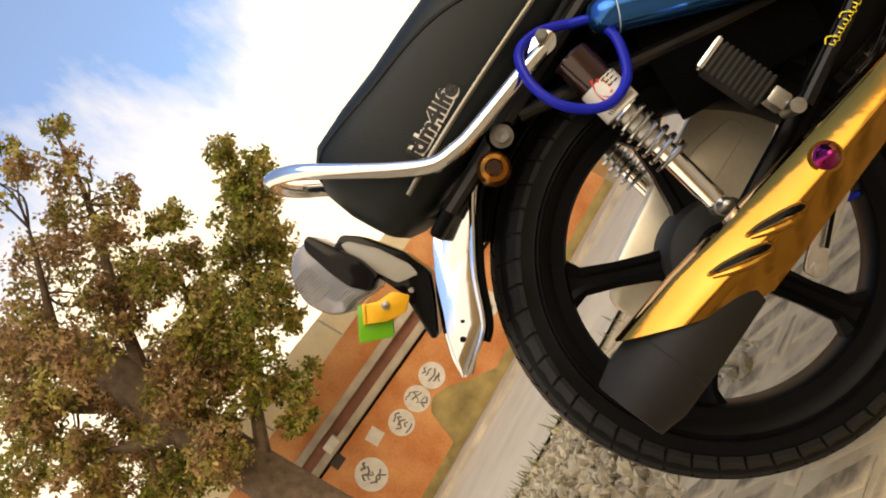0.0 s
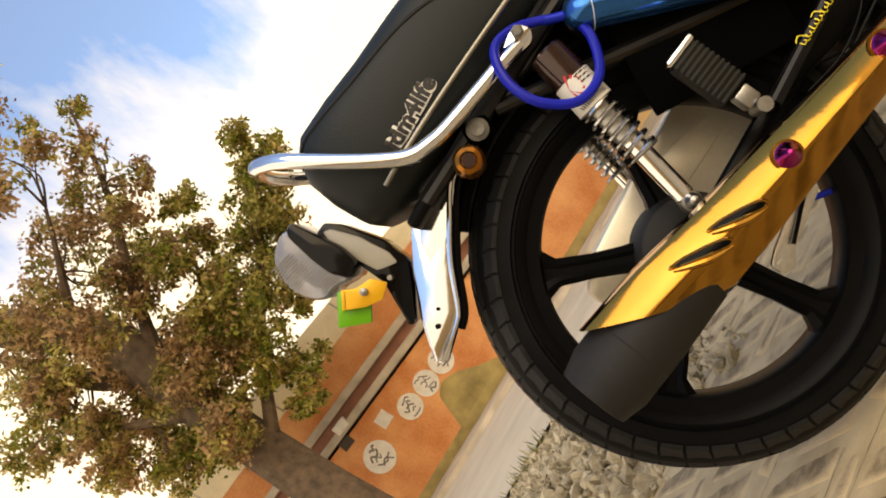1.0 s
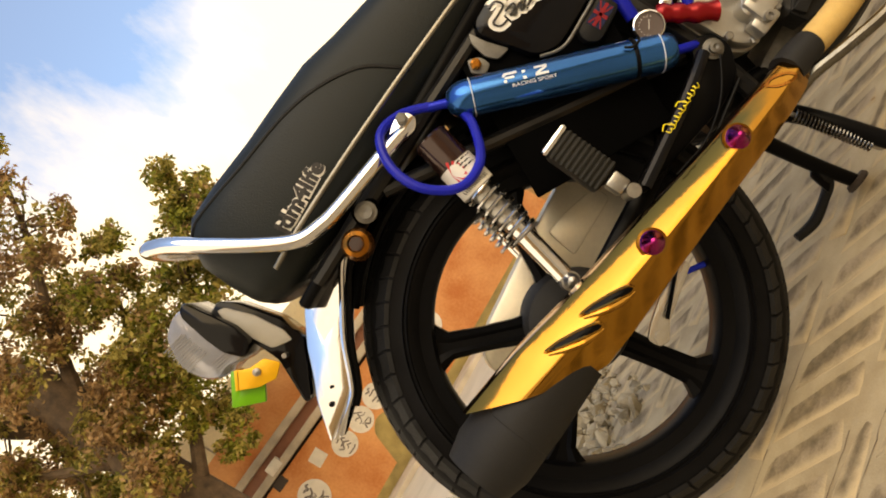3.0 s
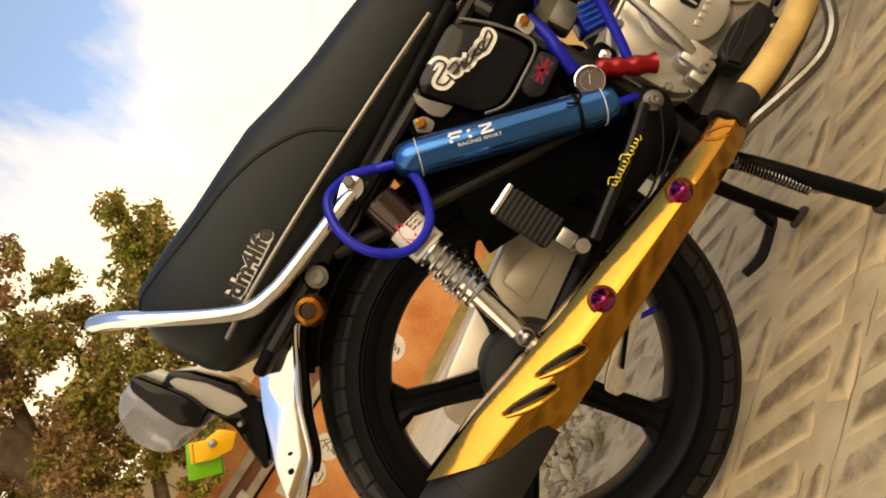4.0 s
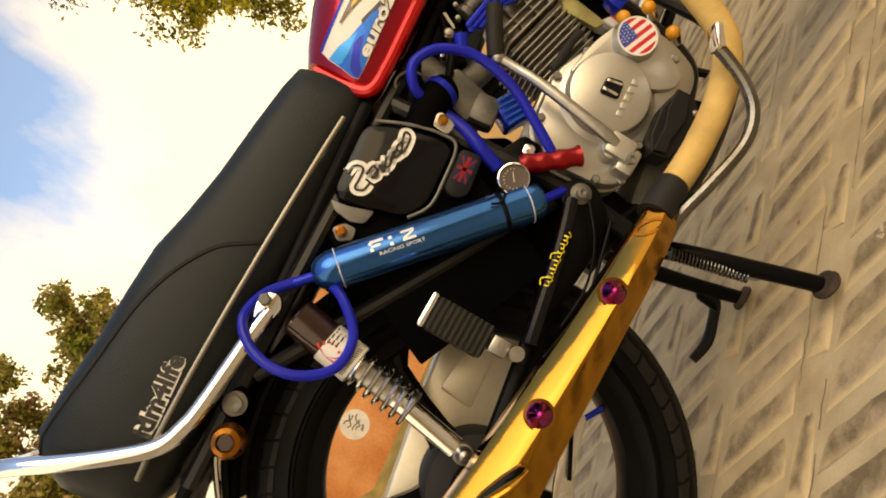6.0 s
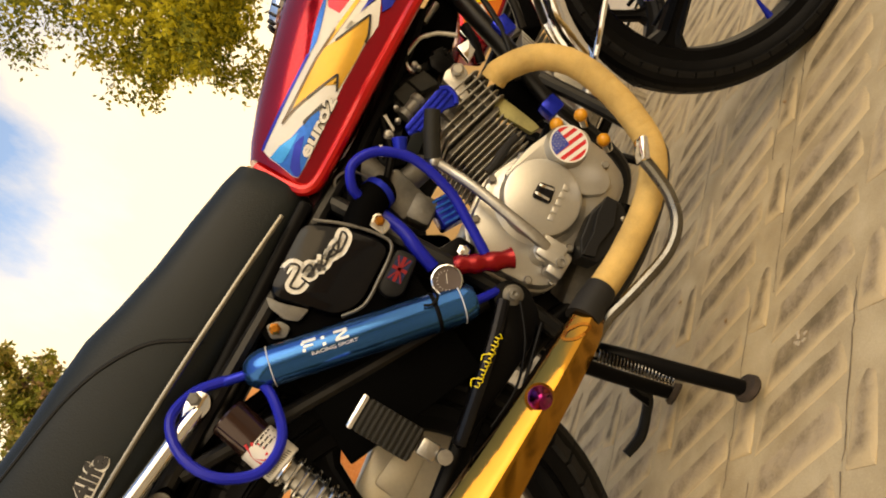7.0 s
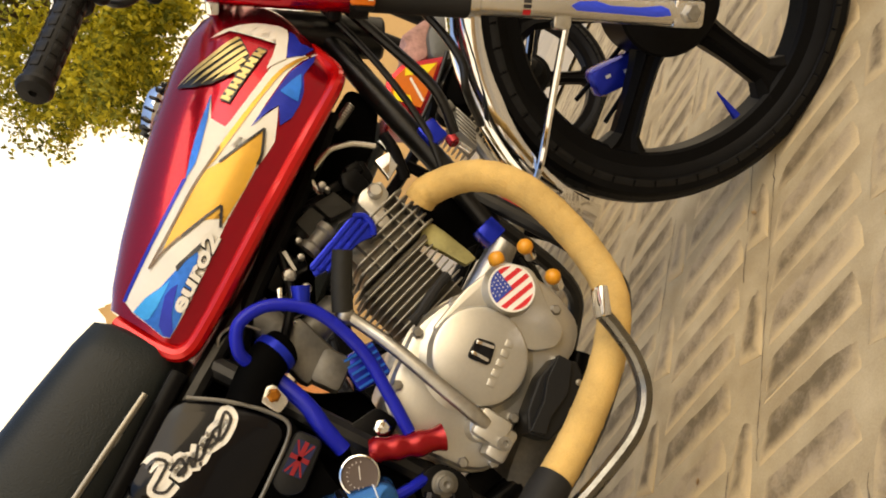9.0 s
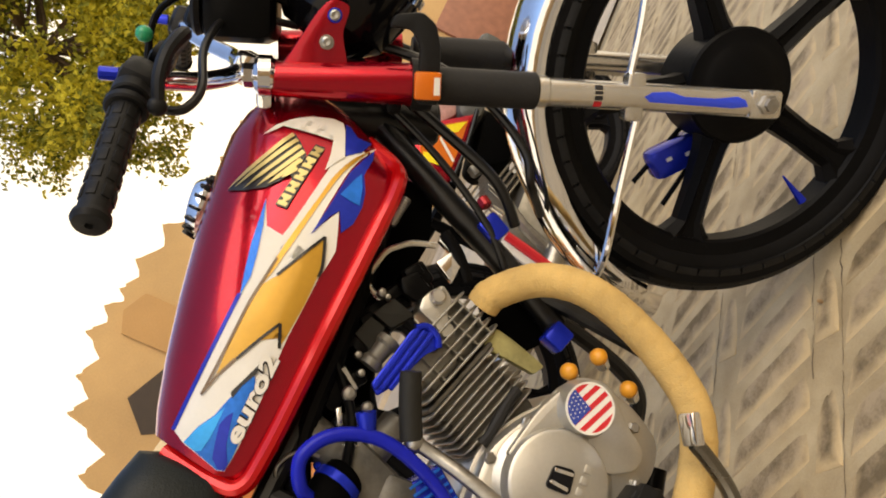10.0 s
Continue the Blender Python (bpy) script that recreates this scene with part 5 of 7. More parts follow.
hose = [(0.152, -0.122, 0.655), (0.120, -0.126, 0.685), (0.080, -0.145, 0.690), (0.050, -0.16, 0.655), (0.045, -0.165, 0.605), (0.072, -0.16, 0.560), (0.118, -0.15, 0.555), (0.158, -0.138, 0.590), (0.172, -0.118, 0.625)]
part("hose_loop", tube(hose, 0.0068, 10, 8), BLUE, can, "looped blue silicone hose")
g0 = Vector((0.395, -0.118, 0.445))
gauge = part("pressure_gauge", lathe([(0.0, 0.0), (0.017, 0.0), (0.019, 0.004), (0.019, 0.016), (0.0215, 0.018), (0.0215, 0.023), (0.0200, 0.0235), (0.0195, 0.019), (0.0, 0.019)], g0, (-0.1, -1, 0.1), 32), CHROME, can, "small round chrome pressure gauge")
gd = Vector((-0.1, -1, 0.1)).normalized()
part("dial", lathe([(0.0, 0.0195), (0.0194, 0.0195), (0.0194, 0.0199), (0.0, 0.0199)], g0, gd, 28), DIAL, gauge, "dark dial face")
part("dial_marks", add(*[box(g0 + gd * 0.0205 + Vector((0.0135 * math.cos(a), 0, 0.0135 * math.sin(a))), (0.0022, 0.0006, 0.0005), 0.0, (0, -math.degrees(a), 0)) for a in [radians(-40 + 20 * i) for i in range(14)]], box(g0 + gd * 0.021 + Vector((0.002, 0, 0.001)), (0.014, 0.0006, 0.0008), 0.0, (0, -30, 0))), WHITE, gauge)
part("cable_tie", add(tube([(0.372, -0.150, 0.462), (0.365, -0.152, 0.450), (0.352, -0.153, 0.452), (0.346, -0.152, 0.462)], 0.002, 6), lathe([(0.0278, -0.003), (0.0290, 0), (0.0278, 0.003)], ca + cd * 0.262, cd, 30, caps=False)), BLACK, can, "black cable tie")

# muffler
def muffler_ring(x_b, x_t, z_b, z_t, w, y_c):
    h = z_t - z_b
    sec = [(-0.05, 0.0), (-0.28, 0.03), (-0.40, 0.10), (-0.92, 0.44), (-0.985, 0.49), (-1.0, 0.54), (-0.97, 0.59), (-0.90, 0.66), (-0.55, 0.93), (-0.42, 0.98), (-0.2, 1.0), (0.3, 1.0), (0.75, 0.85), (1.0, 0.55), (0.9, 0.25), (0.45, 0.0)]
    return [(x_b + (x_t - x_b) * q, y_c + s * w, z_b + h * q) for s, q in sec]


mst = [(0.428, 0.428, 0.234, 0.276, 0.020, -0.165), (0.408, 0.408, 0.230, 0.280, 0.025, -0.170), (0.370, 0.370, 0.233, 0.290, 0.031, -0.180), (0.315, 0.315, 0.240, 0.302, 0.035, -0.188), (0.220, 0.220, 0.253, 0.323, 0.038, -0.195), (0.120, 0.120, 0.265, 0.347, 0.040, -0.200),
       (0.020, 0.005, 0.276, 0.374, 0.041, -0.204), (-0.034, -0.080, 0.284, 0.396, 0.040, -0.206), (-0.052, -0.178, 0.294, 0.413, 0.037, -0.206)]
muf_shape = loft([muffler_ring(*r) for r in mst])
muf = part("muffler", muf_shape, GOLD, bike, "polished gold muffler with two louvres", 22)
mskin = skin(muf_shape)
can_end = part("end_can", lathe([(0.0, 0.0), (0.050, 0.0), (0.0545, 0.09), (0.0545, 0.165), (0.0525, 0.172), (0.046, 0.198), (0.040, 0.199), (0.038, 0.16), (0.0, 0.16)], (-0.045, -0.184, 0.331), (-1, -0.03, 0.12), 40), CAN, muf, "matt black outlet can", 40)
part("can_seam", lathe([(0.0543, 0.0), (0.0552, 0.001), (0.0543, 0.002)], Vector((-0.045, -0.184, 0.331)) + Vector((-1, -0.03, 0.12)).normalized() * 0.12, (-1, -0.03, 0.12), 40, caps=False), CAN, can_end)
for x1, z1, x2, z2 in ((-0.002, 0.352, 0.063, 0.311), (-0.062, 0.367, 0.005, 0.322)):
    a, b = Vector((x1, z1)), Vector((x2, z2))
    u = (b - a).normalized()
    v = Vector((-u.y, u.x))
    oval = [tuple(a + u * 0.0), tuple(a.lerp(b, 0.25) + v * 0.0045), tuple(a.lerp(b, 0.6) + v * 0.0065), tuple(a.lerp(b, 0.92) + v * 0.006), tuple(b), tuple(a.lerp(b, 0.92) - v * 0.004), tuple(a.lerp(b, 0.6) - v * 0.0035), tuple(a.lerp(b, 0.25) - v * 0.0028)]
    part("louvre", laid(patch(rounded(oval, 0.005), 0.01), mskin, 0.0022), BLACK, muf, "dark louvre slot", 0, False)
    edge, _ = laid(([(x, 0, z) for x, z in rounded(oval, 0.005)], []), mskin, 0.001)
    part("louvre_rim", tube(edge, 0.0021, 6, 1, True), GOLD, muf)
    fold, _ = laid(([(q.x, 0, q.y) for q in (a.lerp(b, 0.06) - v * 0.004, a.lerp(b, 0.35) - v * 0.0075, a.lerp(b, 0.65) - v * 0.009, a.lerp(b, 0.98) - v * 0.006)], []), mskin, 0.0004)
    part("louvre_fold", tube(fold, [0.002, 0.0044, 0.0048, 0.002], 8, 6), GOLD, muf)
for x, z in ((0.290, 0.287), (0.121, 0.318)):
    y = mskin.ray_cast(Vector((x, -1, z)), Vector((0, 1, 0)))[0].y
    cone = part("cone_bolt", lathe([(0.0155, 0.0), (0.0155, 0.004), (0.0135, 0.006), (0.0125, 0.008), (0.004, 0.020), (0.0, 0.021)], (x, y, z), (0, -1, 0.12), 24), PURPLE, muf, "purple conical bolt", 25)
    part("washer", lathe([(0.019, -0.004), (0.019, 0.002), (0.0, 0.003)], (x, y, z), (0, -1, 0.12), 24), GOLD, cone, "gold washer")
part("muffler_sleeve", tube([(0.470, -0.155, 0.250), (0.445, -0.160, 0.256), (0.415, -0.168, 0.262)], [0.0215, 0.0235, 0.0245], 18), CAN, muf, "black exhaust sleeve")
part("mouth_ring", laid(add(stroke([(0.374, 0.283), (0.388, 0.281), (0.403, 0.268), (0.406, 0.256), (0.396, 0.258), (0.380, 0.270), (0.374, 0.283)], 0.004)), mskin, 0.001), BRASS, muf, "", 0, False)

# wrapped header pipe
hdr = [(0.735, -0.050, 0.506), (0.752, -0.062, 0.500), (0.780, -0.090, 0.463), (0.787, -0.110, 0.415), (0.772, -0.123, 0.360), (0.738, -0.130, 0.294), (0.695, -0.135, 0.248), (0.625, -0.140, 0.231), (0.535, -0.148, 0.236), (0.465, -0.155, 0.250)]
header = part("exhaust_header", tube(hdr, 0.0205, 18, 8), WRAP, bike, "exhaust pipe wrapped in beige heat tape", 60)
line = smooth_path(hdr, 8)
for i in range(3, len(line) - 3, 3):
    t = (line[i + 1] - line[i - 1]).normalized()
    turn_shape = (lathe([(0.0202, -0.007), (0.0208, -0.004), (0.0210, 0.003), (0.0203, 0.005)], line[i], (t + Vector((0.12, 0.1, -0.1))).normalized(), 18, caps=False))
    part("wrap_turn", turn_shape, WRAP, header, "", 60, False)

# engine
eng_out = [(0.446, 0.415), (0.492, 0.452), (0.574, 0.452), (0.622, 0.425), (0.650, 0.398), (0.680, 0.386), (0.696, 0.345), (0.686, 0.302), (0.660, 0.260), (0.612, 0.257), (0.575, 0.290), (0.500, 0.296), (0.458, 0.300), (0.443, 0.335)]
eng = part("crankcase", plate([(x - 0.005, z) for x, z in eng_out], -0.065, 0.10, 0.008, 0.02), ALLOY, bike, "cast alloy crankcase")
part("clutch_cover", plate(eng_out, -0.100, -0.066, 0.010, 0.02), ALLOY, eng, "satin alloy right engine cover")
part("cover_flange", plate([(0.562 + (x - 0.562) * 1.03, 0.362 + (z - 0.362) * 1.04) for x, z in eng_out], -0.072, -0.064, 0.002, 0.02), ALLOY, eng)
dome = part("round_cover", lathe([(0.0, 0.030), (0.0535, 0.0297), (0.0575, 0.0275), (0.0600, 0.021), (0.0615, 0.012), (0.0700, 0.008), (0.0715, 0.0), (0.0, 0.0)], (0.568, -0.092, 0.369), (0, -1, 0), 48), ALLOY, eng, "raised round alloy clutch cover", 40)
dz = -0.1225
part("maker_badge", plate([(0.559, 0.385), (0.585, 0.383), (0.588, 0.358), (0.560, 0.356)], dz - 0.003, dz + 0.002, 0.001, 0.006), GLOSS, dome, "plain black square badge")
part("badge_bars", add(box((0.566, dz - 0.0035, 0.371), (0.004, 0.002, 0.022), 0.0005, (0, 5, 0)), box((0.581, dz - 0.0035, 0.370), (0.004, 0.002, 0.022), 0.0005, (0, -5, 0))), CHROME, dome, "plain silver badge bars")
for i in range(5):
    part("maker_bar", box((0.543 + 0.0128 * i, dz + 0.0005, 0.3465 - 0.0008 * i), (0.0088, 0.003, 0.0095), 0.0008), ALLOY, dome)
cap_c = Vector((0.656, -0.098, 0.366))
cap = part("flag_cap", lathe([(0.034, 0.0), (0.034, 0.012), (0.0305, 0.020), (0.029, 0.030), (0.0, 0.030)], cap_c, (0, -1, 0), 40), ALLOY, eng, "round cap with a striped flag sticker")
cy, R = cap_c.y - 0.0308, 0.0265
up_a = radians(28)
fu, fv = Vector((math.cos(up_a), 0, -math.sin(up_a))), Vector((math.sin(up_a), 0, math.cos(up_a)))


def disc_band(v0, v1, u0=-9.0):
    """The part of the flag's disc between two heights, right of u0."""
    pts_r, pts_l = [], []
    for i in range(7):
        v = v0 + (v1 - v0) * i / 6
        half = math.sqrt(max(0.0, R * R - v * v))
        pts_r.append((half, v))
        pts_l.append((max(-half, min(u0, half)), v))
    ring = pts_r + pts_l[::-1]
    vs = [tuple(Vector((cap_c.x, cy, cap_c.z)) + fu * a + fv * b) for a, b in ring]
    return vs, [tuple(range(len(vs)))]


stripes_r, stripes_w = [], []
for i in range(9):
    v0, v1 = -R + 2 * R * i / 9, -R + 2 * R * (i + 1) / 9
    (stripes_r if i % 2 == 0 else stripes_w).append(disc_band(v0, v1))
part("red_stripes", add(*stripes_r), FLAG_RED, cap, "red flag stripes", 0)
part("white_stripes", add(*stripes_w), WHITE, cap, "white flag stripes", 0)
canton = [(a, b) for a, b in [(-R * math.cos(t), R * math.sin(t)) for t in [radians(-5 + 10 * i) for i in range(10)]]] + [(0.0, R * 0.98), (0.0, -0.001)]
cv = [tuple(Vector((cap_c.x, cy - 0.0005, cap_c.z)) + fu * a + fv * b) for a, b in canton]
part("blue_field", (cv, [tuple(range(len(cv)))]), FLAG_BLUE, cap, "blue flag field", 0)
stars = []
for i in range(5):
    for j in range(5):
        a, b = -0.0225 + 0.0048 * i, 0.0025 + 0.0047 * j + (0.0 if i % 2 else 0.002)
        if a * a + b * b < (R * 0.93) ** 2 and b < R * 0.9:
            c = Vector((cap_c.x, cy - 0.001, cap_c.z)) + fu * a + fv * b
            pts = [tuple(c + (fu * math.cos(t) + fv * math.sin(t)) * (0.0013 if k % 2 == 0 else 0.0006)) for k, t in enumerate([math.pi * q / 5 for q in range(10)])]
            stars.append((pts, [tuple(range(10))]))
part("stars", add(*stars), WHITE, cap, "", 0)
part("flag_edge", lathe([(0.0266, 0.0302), (0.0290, 0.0302), (0.0290, 0.0312), (0.0266, 0.0312)], cap_c, (0, -1, 0), 40, True), WHITE, cap)
part("cover_plateau", plate([(0.572, 0.434), (0.634, 0.416), (0.663, 0.400), (0.689, 0.384), (0.696, 0.346), (0.660, 0.312), (0.640, 0.282), (0.617, 0.284), (0.600, 0.311), (0.600, 0.380)], -0.112, -0.094, 0.008, 0.012), ALLOY, eng, "raised cover plateau round the cap")
for x, z in ((0.455, 0.405), (0.500, 0.444), (0.566, 0.446), (0.618, 0.420), (0.687, 0.352), (0.662, 0.300), (0.604, 0.276), (0.520, 0.302), (0.464, 0.306), (0.450, 0.34)):
    part("cover_bolt", lathe([(0.0068, 0.0), (0.0068, 0.006), (0.005, 0.0075), (0, 0.0075)], (x, -0.098, z), (0, -1, 0), 6), STEEL, eng)
part("kick_boss", add(box((0.495, -0.118, 0.330), (0.034, 0.045, 0.040), 0.006, (0, 8, 0)), lathe([(0.016, 0), (0.016, 0.03), (0.012, 0.034), (0, 0.034)], (0.492, -0.10, 0.338), (0, -1, 0), 20), box((0.484, -0.116, 0.312), (0.040, 0.03, 0.026), 0.005, (0, 8, 0))), ALLOY, eng, "cast kick-start boss")
part("clamp_bolt", lathe([(0.008, 0), (0.008, 0.01), (0.004, 0.01), (0.004, 0.004), (0, 0.004)], (0.484, -0.135, 0.312), (0, -1, 0), 14), STEEL, eng)
kick = part("kick_lever", tube([(0.496, -0.135, 0.338), (0.502, -0.140, 0.360), (0.513, -0.140, 0.400), (0.533, -0.132, 0.465), (0.543, -0.122, 0.505), (0.548, -0.118, 0.533)], [0.0085, 0.009, 0.0085, 0.008, 0.0075, 0.008], 12), STEEL, eng, "bare metal kick-start lever")
part("kick_rubber", tube([(0.549, -0.118, 0.536), (0.580, -0.125, 0.552), (0.612, -0.132, 0.566)], [0.0125, 0.0125, 0.012], 14), PEG, kick, "black rubber kick pedal")
part("kick_knuckle", ball((0.547, -0.118, 0.532), 0.0115), STEEL, kick)
timing = part("timing_cover", plate([(0.572, 0.298), (0.600, 0.288), (0.606, 0.262), (0.580, 0.236), (0.554, 0.240), (0.508, 0.262), (0.506, 0.288), (0.530, 0.298)], -0.132, -0.085, 0.008, 0.002), GREY_PLASTIC, eng, "faceted black plastic cover", 20)
part("cover_slab", plate([(0.603, 0.288), (0.602, 0.270), (0.566, 0.262), (0.530, 0.272), (0.512, 0.270), (0.508, 0.289), (0.545, 0.286), (0.572, 0.291)], -0.141, -0.130, 0.004, 0.002), GREY_PLASTIC, timing, "", 20)
part("cover_screw", lathe([(0.004, 0), (0.004, 0.003), (0, 0.004)], (0.584, -0.131, 0.252), (0, -1, 0), 10), STEEL, timing)
part("lower_frame", add(tube([(0.34, -0.04, 0.30), (0.42, -0.04, 0.275), (0.52, -0.04, 0.225), (0.64, -0.04, 0.235)], 0.017, 12), box((0.425, -0.035, 0.285), (0.07, 0.012, 0.07), 0.003, (0, 20, 0))), BLACK, bike, "black lower frame rail under the engine")
part("sump", box((0.525, 0.0, 0.248), (0.16, 0.12, 0.06), 0.02), BARREL, eng)
# finned cylinder leaning forward
lean = radians(20)
cyl_m = Matrix.Translation((0.612, 0, 0.428)) @ Matrix.Rotation(lean, 4, "Y")
flat_m = Matrix.Rotation(radians(90), 4, "X")
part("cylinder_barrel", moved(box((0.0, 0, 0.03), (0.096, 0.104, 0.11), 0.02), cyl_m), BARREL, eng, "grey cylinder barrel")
for i in range(8):
    s = 1.0 if i else 0.92
    f_ = plate(rounded([(-0.060 * s, -0.066), (0.058 * s, -0.066), (0.058 * s, 0.066), (-0.060 * s, 0.066)], 0.014), 0, 0.0022, 0.0007)
    part("cooling_fin", moved(f_, cyl_m @ Matrix.Translation((0, 0, 0.006 + i * 0.0094)) @ flat_m), FIN, eng)
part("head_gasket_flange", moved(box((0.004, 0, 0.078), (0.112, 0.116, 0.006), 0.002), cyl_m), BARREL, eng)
part("cylinder_head", moved(box((0.022, 0, 0.115), (0.108, 0.096, 0.066), 0.016), cyl_m), FIN, eng, "cylinder head")
for i in range(6):
    back = -0.048 + 0.006 * i if i < 3 else 0.004
    f_ = plate(rounded([(back, -0.068), (0.070, -0.068), (0.086, -0.050), (0.086, 0.050), (0.070, 0.068), (back, 0.068)], 0.010), 0, 0.0028, 0.0009)
    part("cooling_fin", moved(f_, cyl_m @ Matrix.Translation((0, 0, 0.086 + i * 0.0112)) @ flat_m), FIN, eng)
for x in (-0.012, 0.020, 0.046, 0.068):
    part("fin_web", moved(box((x, -0.052, 0.115), (0.0026, 0.018, 0.060), 0.0008), cyl_m), FIN, eng)
boss = part("head_boss", plate([(0.693, 0.578), (0.712, 0.580), (0.734, 0.562), (0.722, 0.545), (0.701, 0.544), (0.687, 0.525), (0.674, 0.536), (0.686, 0.559)], -0.066, -0.02, 0.005, 0.005), ALLOY, eng, "pale cast head boss")
part("head_bolt_boss", lathe([(0.010, 0.0), (0.010, 0.008), (0.007, 0.011), (0.0, 0.011)], (0.716, -0.064, 0.563), (0, -1, 0), 16), ALLOY, boss)
rocker_m = Matrix.Translation((0.670, 0, 0.523)) @ Matrix.Rotation(radians(34), 4, "Y")
part("rocker_cover", moved(add(box((-0.02, 0, 0.085), (0.095, 0.088, 0.035), 0.008), box((-0.055, -0.02, 0.075), (0.04, 0.07, 0.04), 0.006), box((0.015, -0.02, 0.095), (0.035, 0.05, 0.03), 0.005)), rocker_m), BLACK, eng, "black rocker cover")
part("breather_pipe", tube([(0.688, -0.05, 0.622), (0.691, -0.05, 0.630), (0.698, -0.05, 0.641), (0.707, -0.05, 0.646), (0.723, -0.05, 0.645), (0.745, -0.05, 0.640), (0.757, -0.05, 0.630), (0.769, -0.05, 0.615), (0.779, -0.05, 0.588)], 0.0042, 10), POLISHED, eng, "bent steel breather pipe")
br = part("blue_bracket", plate([(0.590, 0.596), (0.580, 0.584), (0.600, 0.570), (0.644, 0.552), (0.657, 0.540), (0.670, 0.546), (0.676, 0.566), (0.664, 0.578), (0.633, 0.585)], -0.083, -0.076, 0.002, 0.004), BLUE_METAL, eng, "blue anodised side bracket")
for d in (0.0, 0.0085, 0.017):
    part("bracket_ridge", rod((0.586 + 0.35 * d, -0.084, 0.591 - d), (0.668 + 0.1 * d, -0.084, 0.571 - d), 0.0032, 10, 0.001), BLUE_METAL, br)
part("bracket_rim", tube([(0.668, -0.084, 0.574), (0.675, -0.084, 0.562), (0.668, -0.084, 0.547), (0.657, -0.084, 0.541)], 0.004, 10), BLUE_METAL, br)
part("intake_flange", moved(add(lathe([(0.013, -0.02), (0.014, -0.012), (0.011, -0.008), (0.012, 0.008), (0.015, 0.012), (0.014, 0.02)], (0, 0, 0), (1, 0, 0), 18)), Matrix.Translation((0.628, -0.066, 0.600)) @ Matrix.Rotation(radians(15), 4, "Y")), DULL_ALLOY, eng, "pale cast intake flange")
part("coil", add(box((0.575, -0.035, 0.630), (0.05, 0.05, 0.04), 0.006, (0, 20, 0)), box((0.545, -0.045, 0.595), (0.04, 0.03, 0.03), 0.006, (0, 40, 0)), box((0.64, -0.04, 0.615), (0.045, 0.04, 0.03), 0.005, (0, 30, 0))), BLACK, eng, "black ignition parts under the tank")
part("rocker_block", plate([(0.718, 0.613), (0.735, 0.597), (0.722, 0.572), (0.700, 0.582), (0.703, 0.602)], -0.068, -0.03, 0.004, 0.004), BLACK, eng, "black rocker block")
part("rocker_block", plate([(0.667, 0.625), (0.694, 0.610), (0.685, 0.579), (0.659, 0.598)], -0.066, -0.03, 0.004, 0.004), PEG, eng, "worn dark grey rocker block")
part("rocker_block", plate([(0.636, 0.635), (0.662, 0.626), (0.657, 0.605), (0.625, 0.610)], -0.070, -0.04, 0.003, 0.003), PEG, eng, "worn dark grey rocker block")
for x, z, r in ((0.572, 0.613, 0.0085), (0.615, 0.621, 0.0048), (0.598, 0.610, 0.005), (0.692, 0.625, 0.006), (0.690, 0.617, 0.004), (0.566, 0.588, 0.007)):
    part("bolt", lathe([(r, 0), (r, 0.006), (r * 0.75, 0.008), (r * 0.6, 0.008), (r * 0.6, 0.011), (0, 0.0115)], (x, -0.066, z), (0, -1, 0), 12), STEEL, eng)
part("earth_tab", plate([(0.592, 0.632), (0.596, 0.629), (0.580, 0.607), (0.577, 0.609)], -0.080, -0.078), STEEL, eng)
part("yellow_tag", plate([(0.905, 0.680), (0.919, 0.658), (0.902, 0.633), (0.865, 0.626), (0.870, 0.669)], 0.15, 0.156, 0.002, 0.003), YELLOW, bike, "yellow plastic tag")
part("spark_plug_cap", tube([(0.755, -0.05, 0.535), (0.778, -0.06, 0.56), (0.795, -0.06, 0.585)], 0.008, 10), BLACK, eng)
part("coil_cover", plate([(0.756, 0.580), (0.777, 0.568), (0.769, 0.551), (0.741, 0.553)], -0.062, -0.050, 0.002, 0.002), CHROME, eng, "pale blue-white metal tab")
part("coil_tip", plate([(0.785, 0.588), (0.797, 0.581), (0.784, 0.561), (0.775, 0.566)], -0.058, -0.046, 0.002, 0.002), CHROME, eng)
part("threaded_rod", add(rod((0.786, -0.03, 0.648), (0.826, -0.03, 0.643), 0.006, 12), *[lathe([(0.006, -0.001), (0.0072, 0.0), (0.006, 0.001)], Vector((0.789, -0.03, 0.6476)).lerp(Vector((0.824, -0.03, 0.6432)), q / 9), (0.04, 0, -0.005), 12, caps=False) for q in range(10)]), STEEL, eng, "bright threaded rod")
part("chrome_stay", tube([(0.884, 0.03, 0.632), (0.866, 0.03, 0.572), (0.836, 0.03, 0.490)], 0.009, 12), CHROME, bike, "bright stay behind the down tube")
part("side_hose", tube([(0.650, -0.080, 0.438), (0.632, -0.086, 0.444), (0.612, -0.088, 0.448), (0.590, -0.088, 0.452), (0.578, -0.086, 0.456)], [0.0075, 0.006, 0.0075, 0.006, 0.0075], 10), CAN, eng, "short black ribbed hose")
part("front_mount", plate([(0.707, 0.489), (0.716, 0.479), (0.712, 0.458), (0.702, 0.420), (0.697, 0.408), (0.683, 0.417), (0.686, 0.448), (0.687, 0.486)], -0.050, -0.036, 0.002, 0.003), OLIVE, eng, "stained olive mounting plate")
for x, z in ((0.694, 0.390), (0.725, 0.362), (0.704, 0.315)):
    st = part("adjuster_cap", ball((x, -0.090, z), 0.0105, 14, (1, 1.1, 1)), ORANGE_CAP, eng, "orange ball cap")
    part("adjuster_stem", rod((x - 0.004, -0.076, z - 0.014), (x, -0.088, z - 0.004), 0.008, 12), CHROME, st)
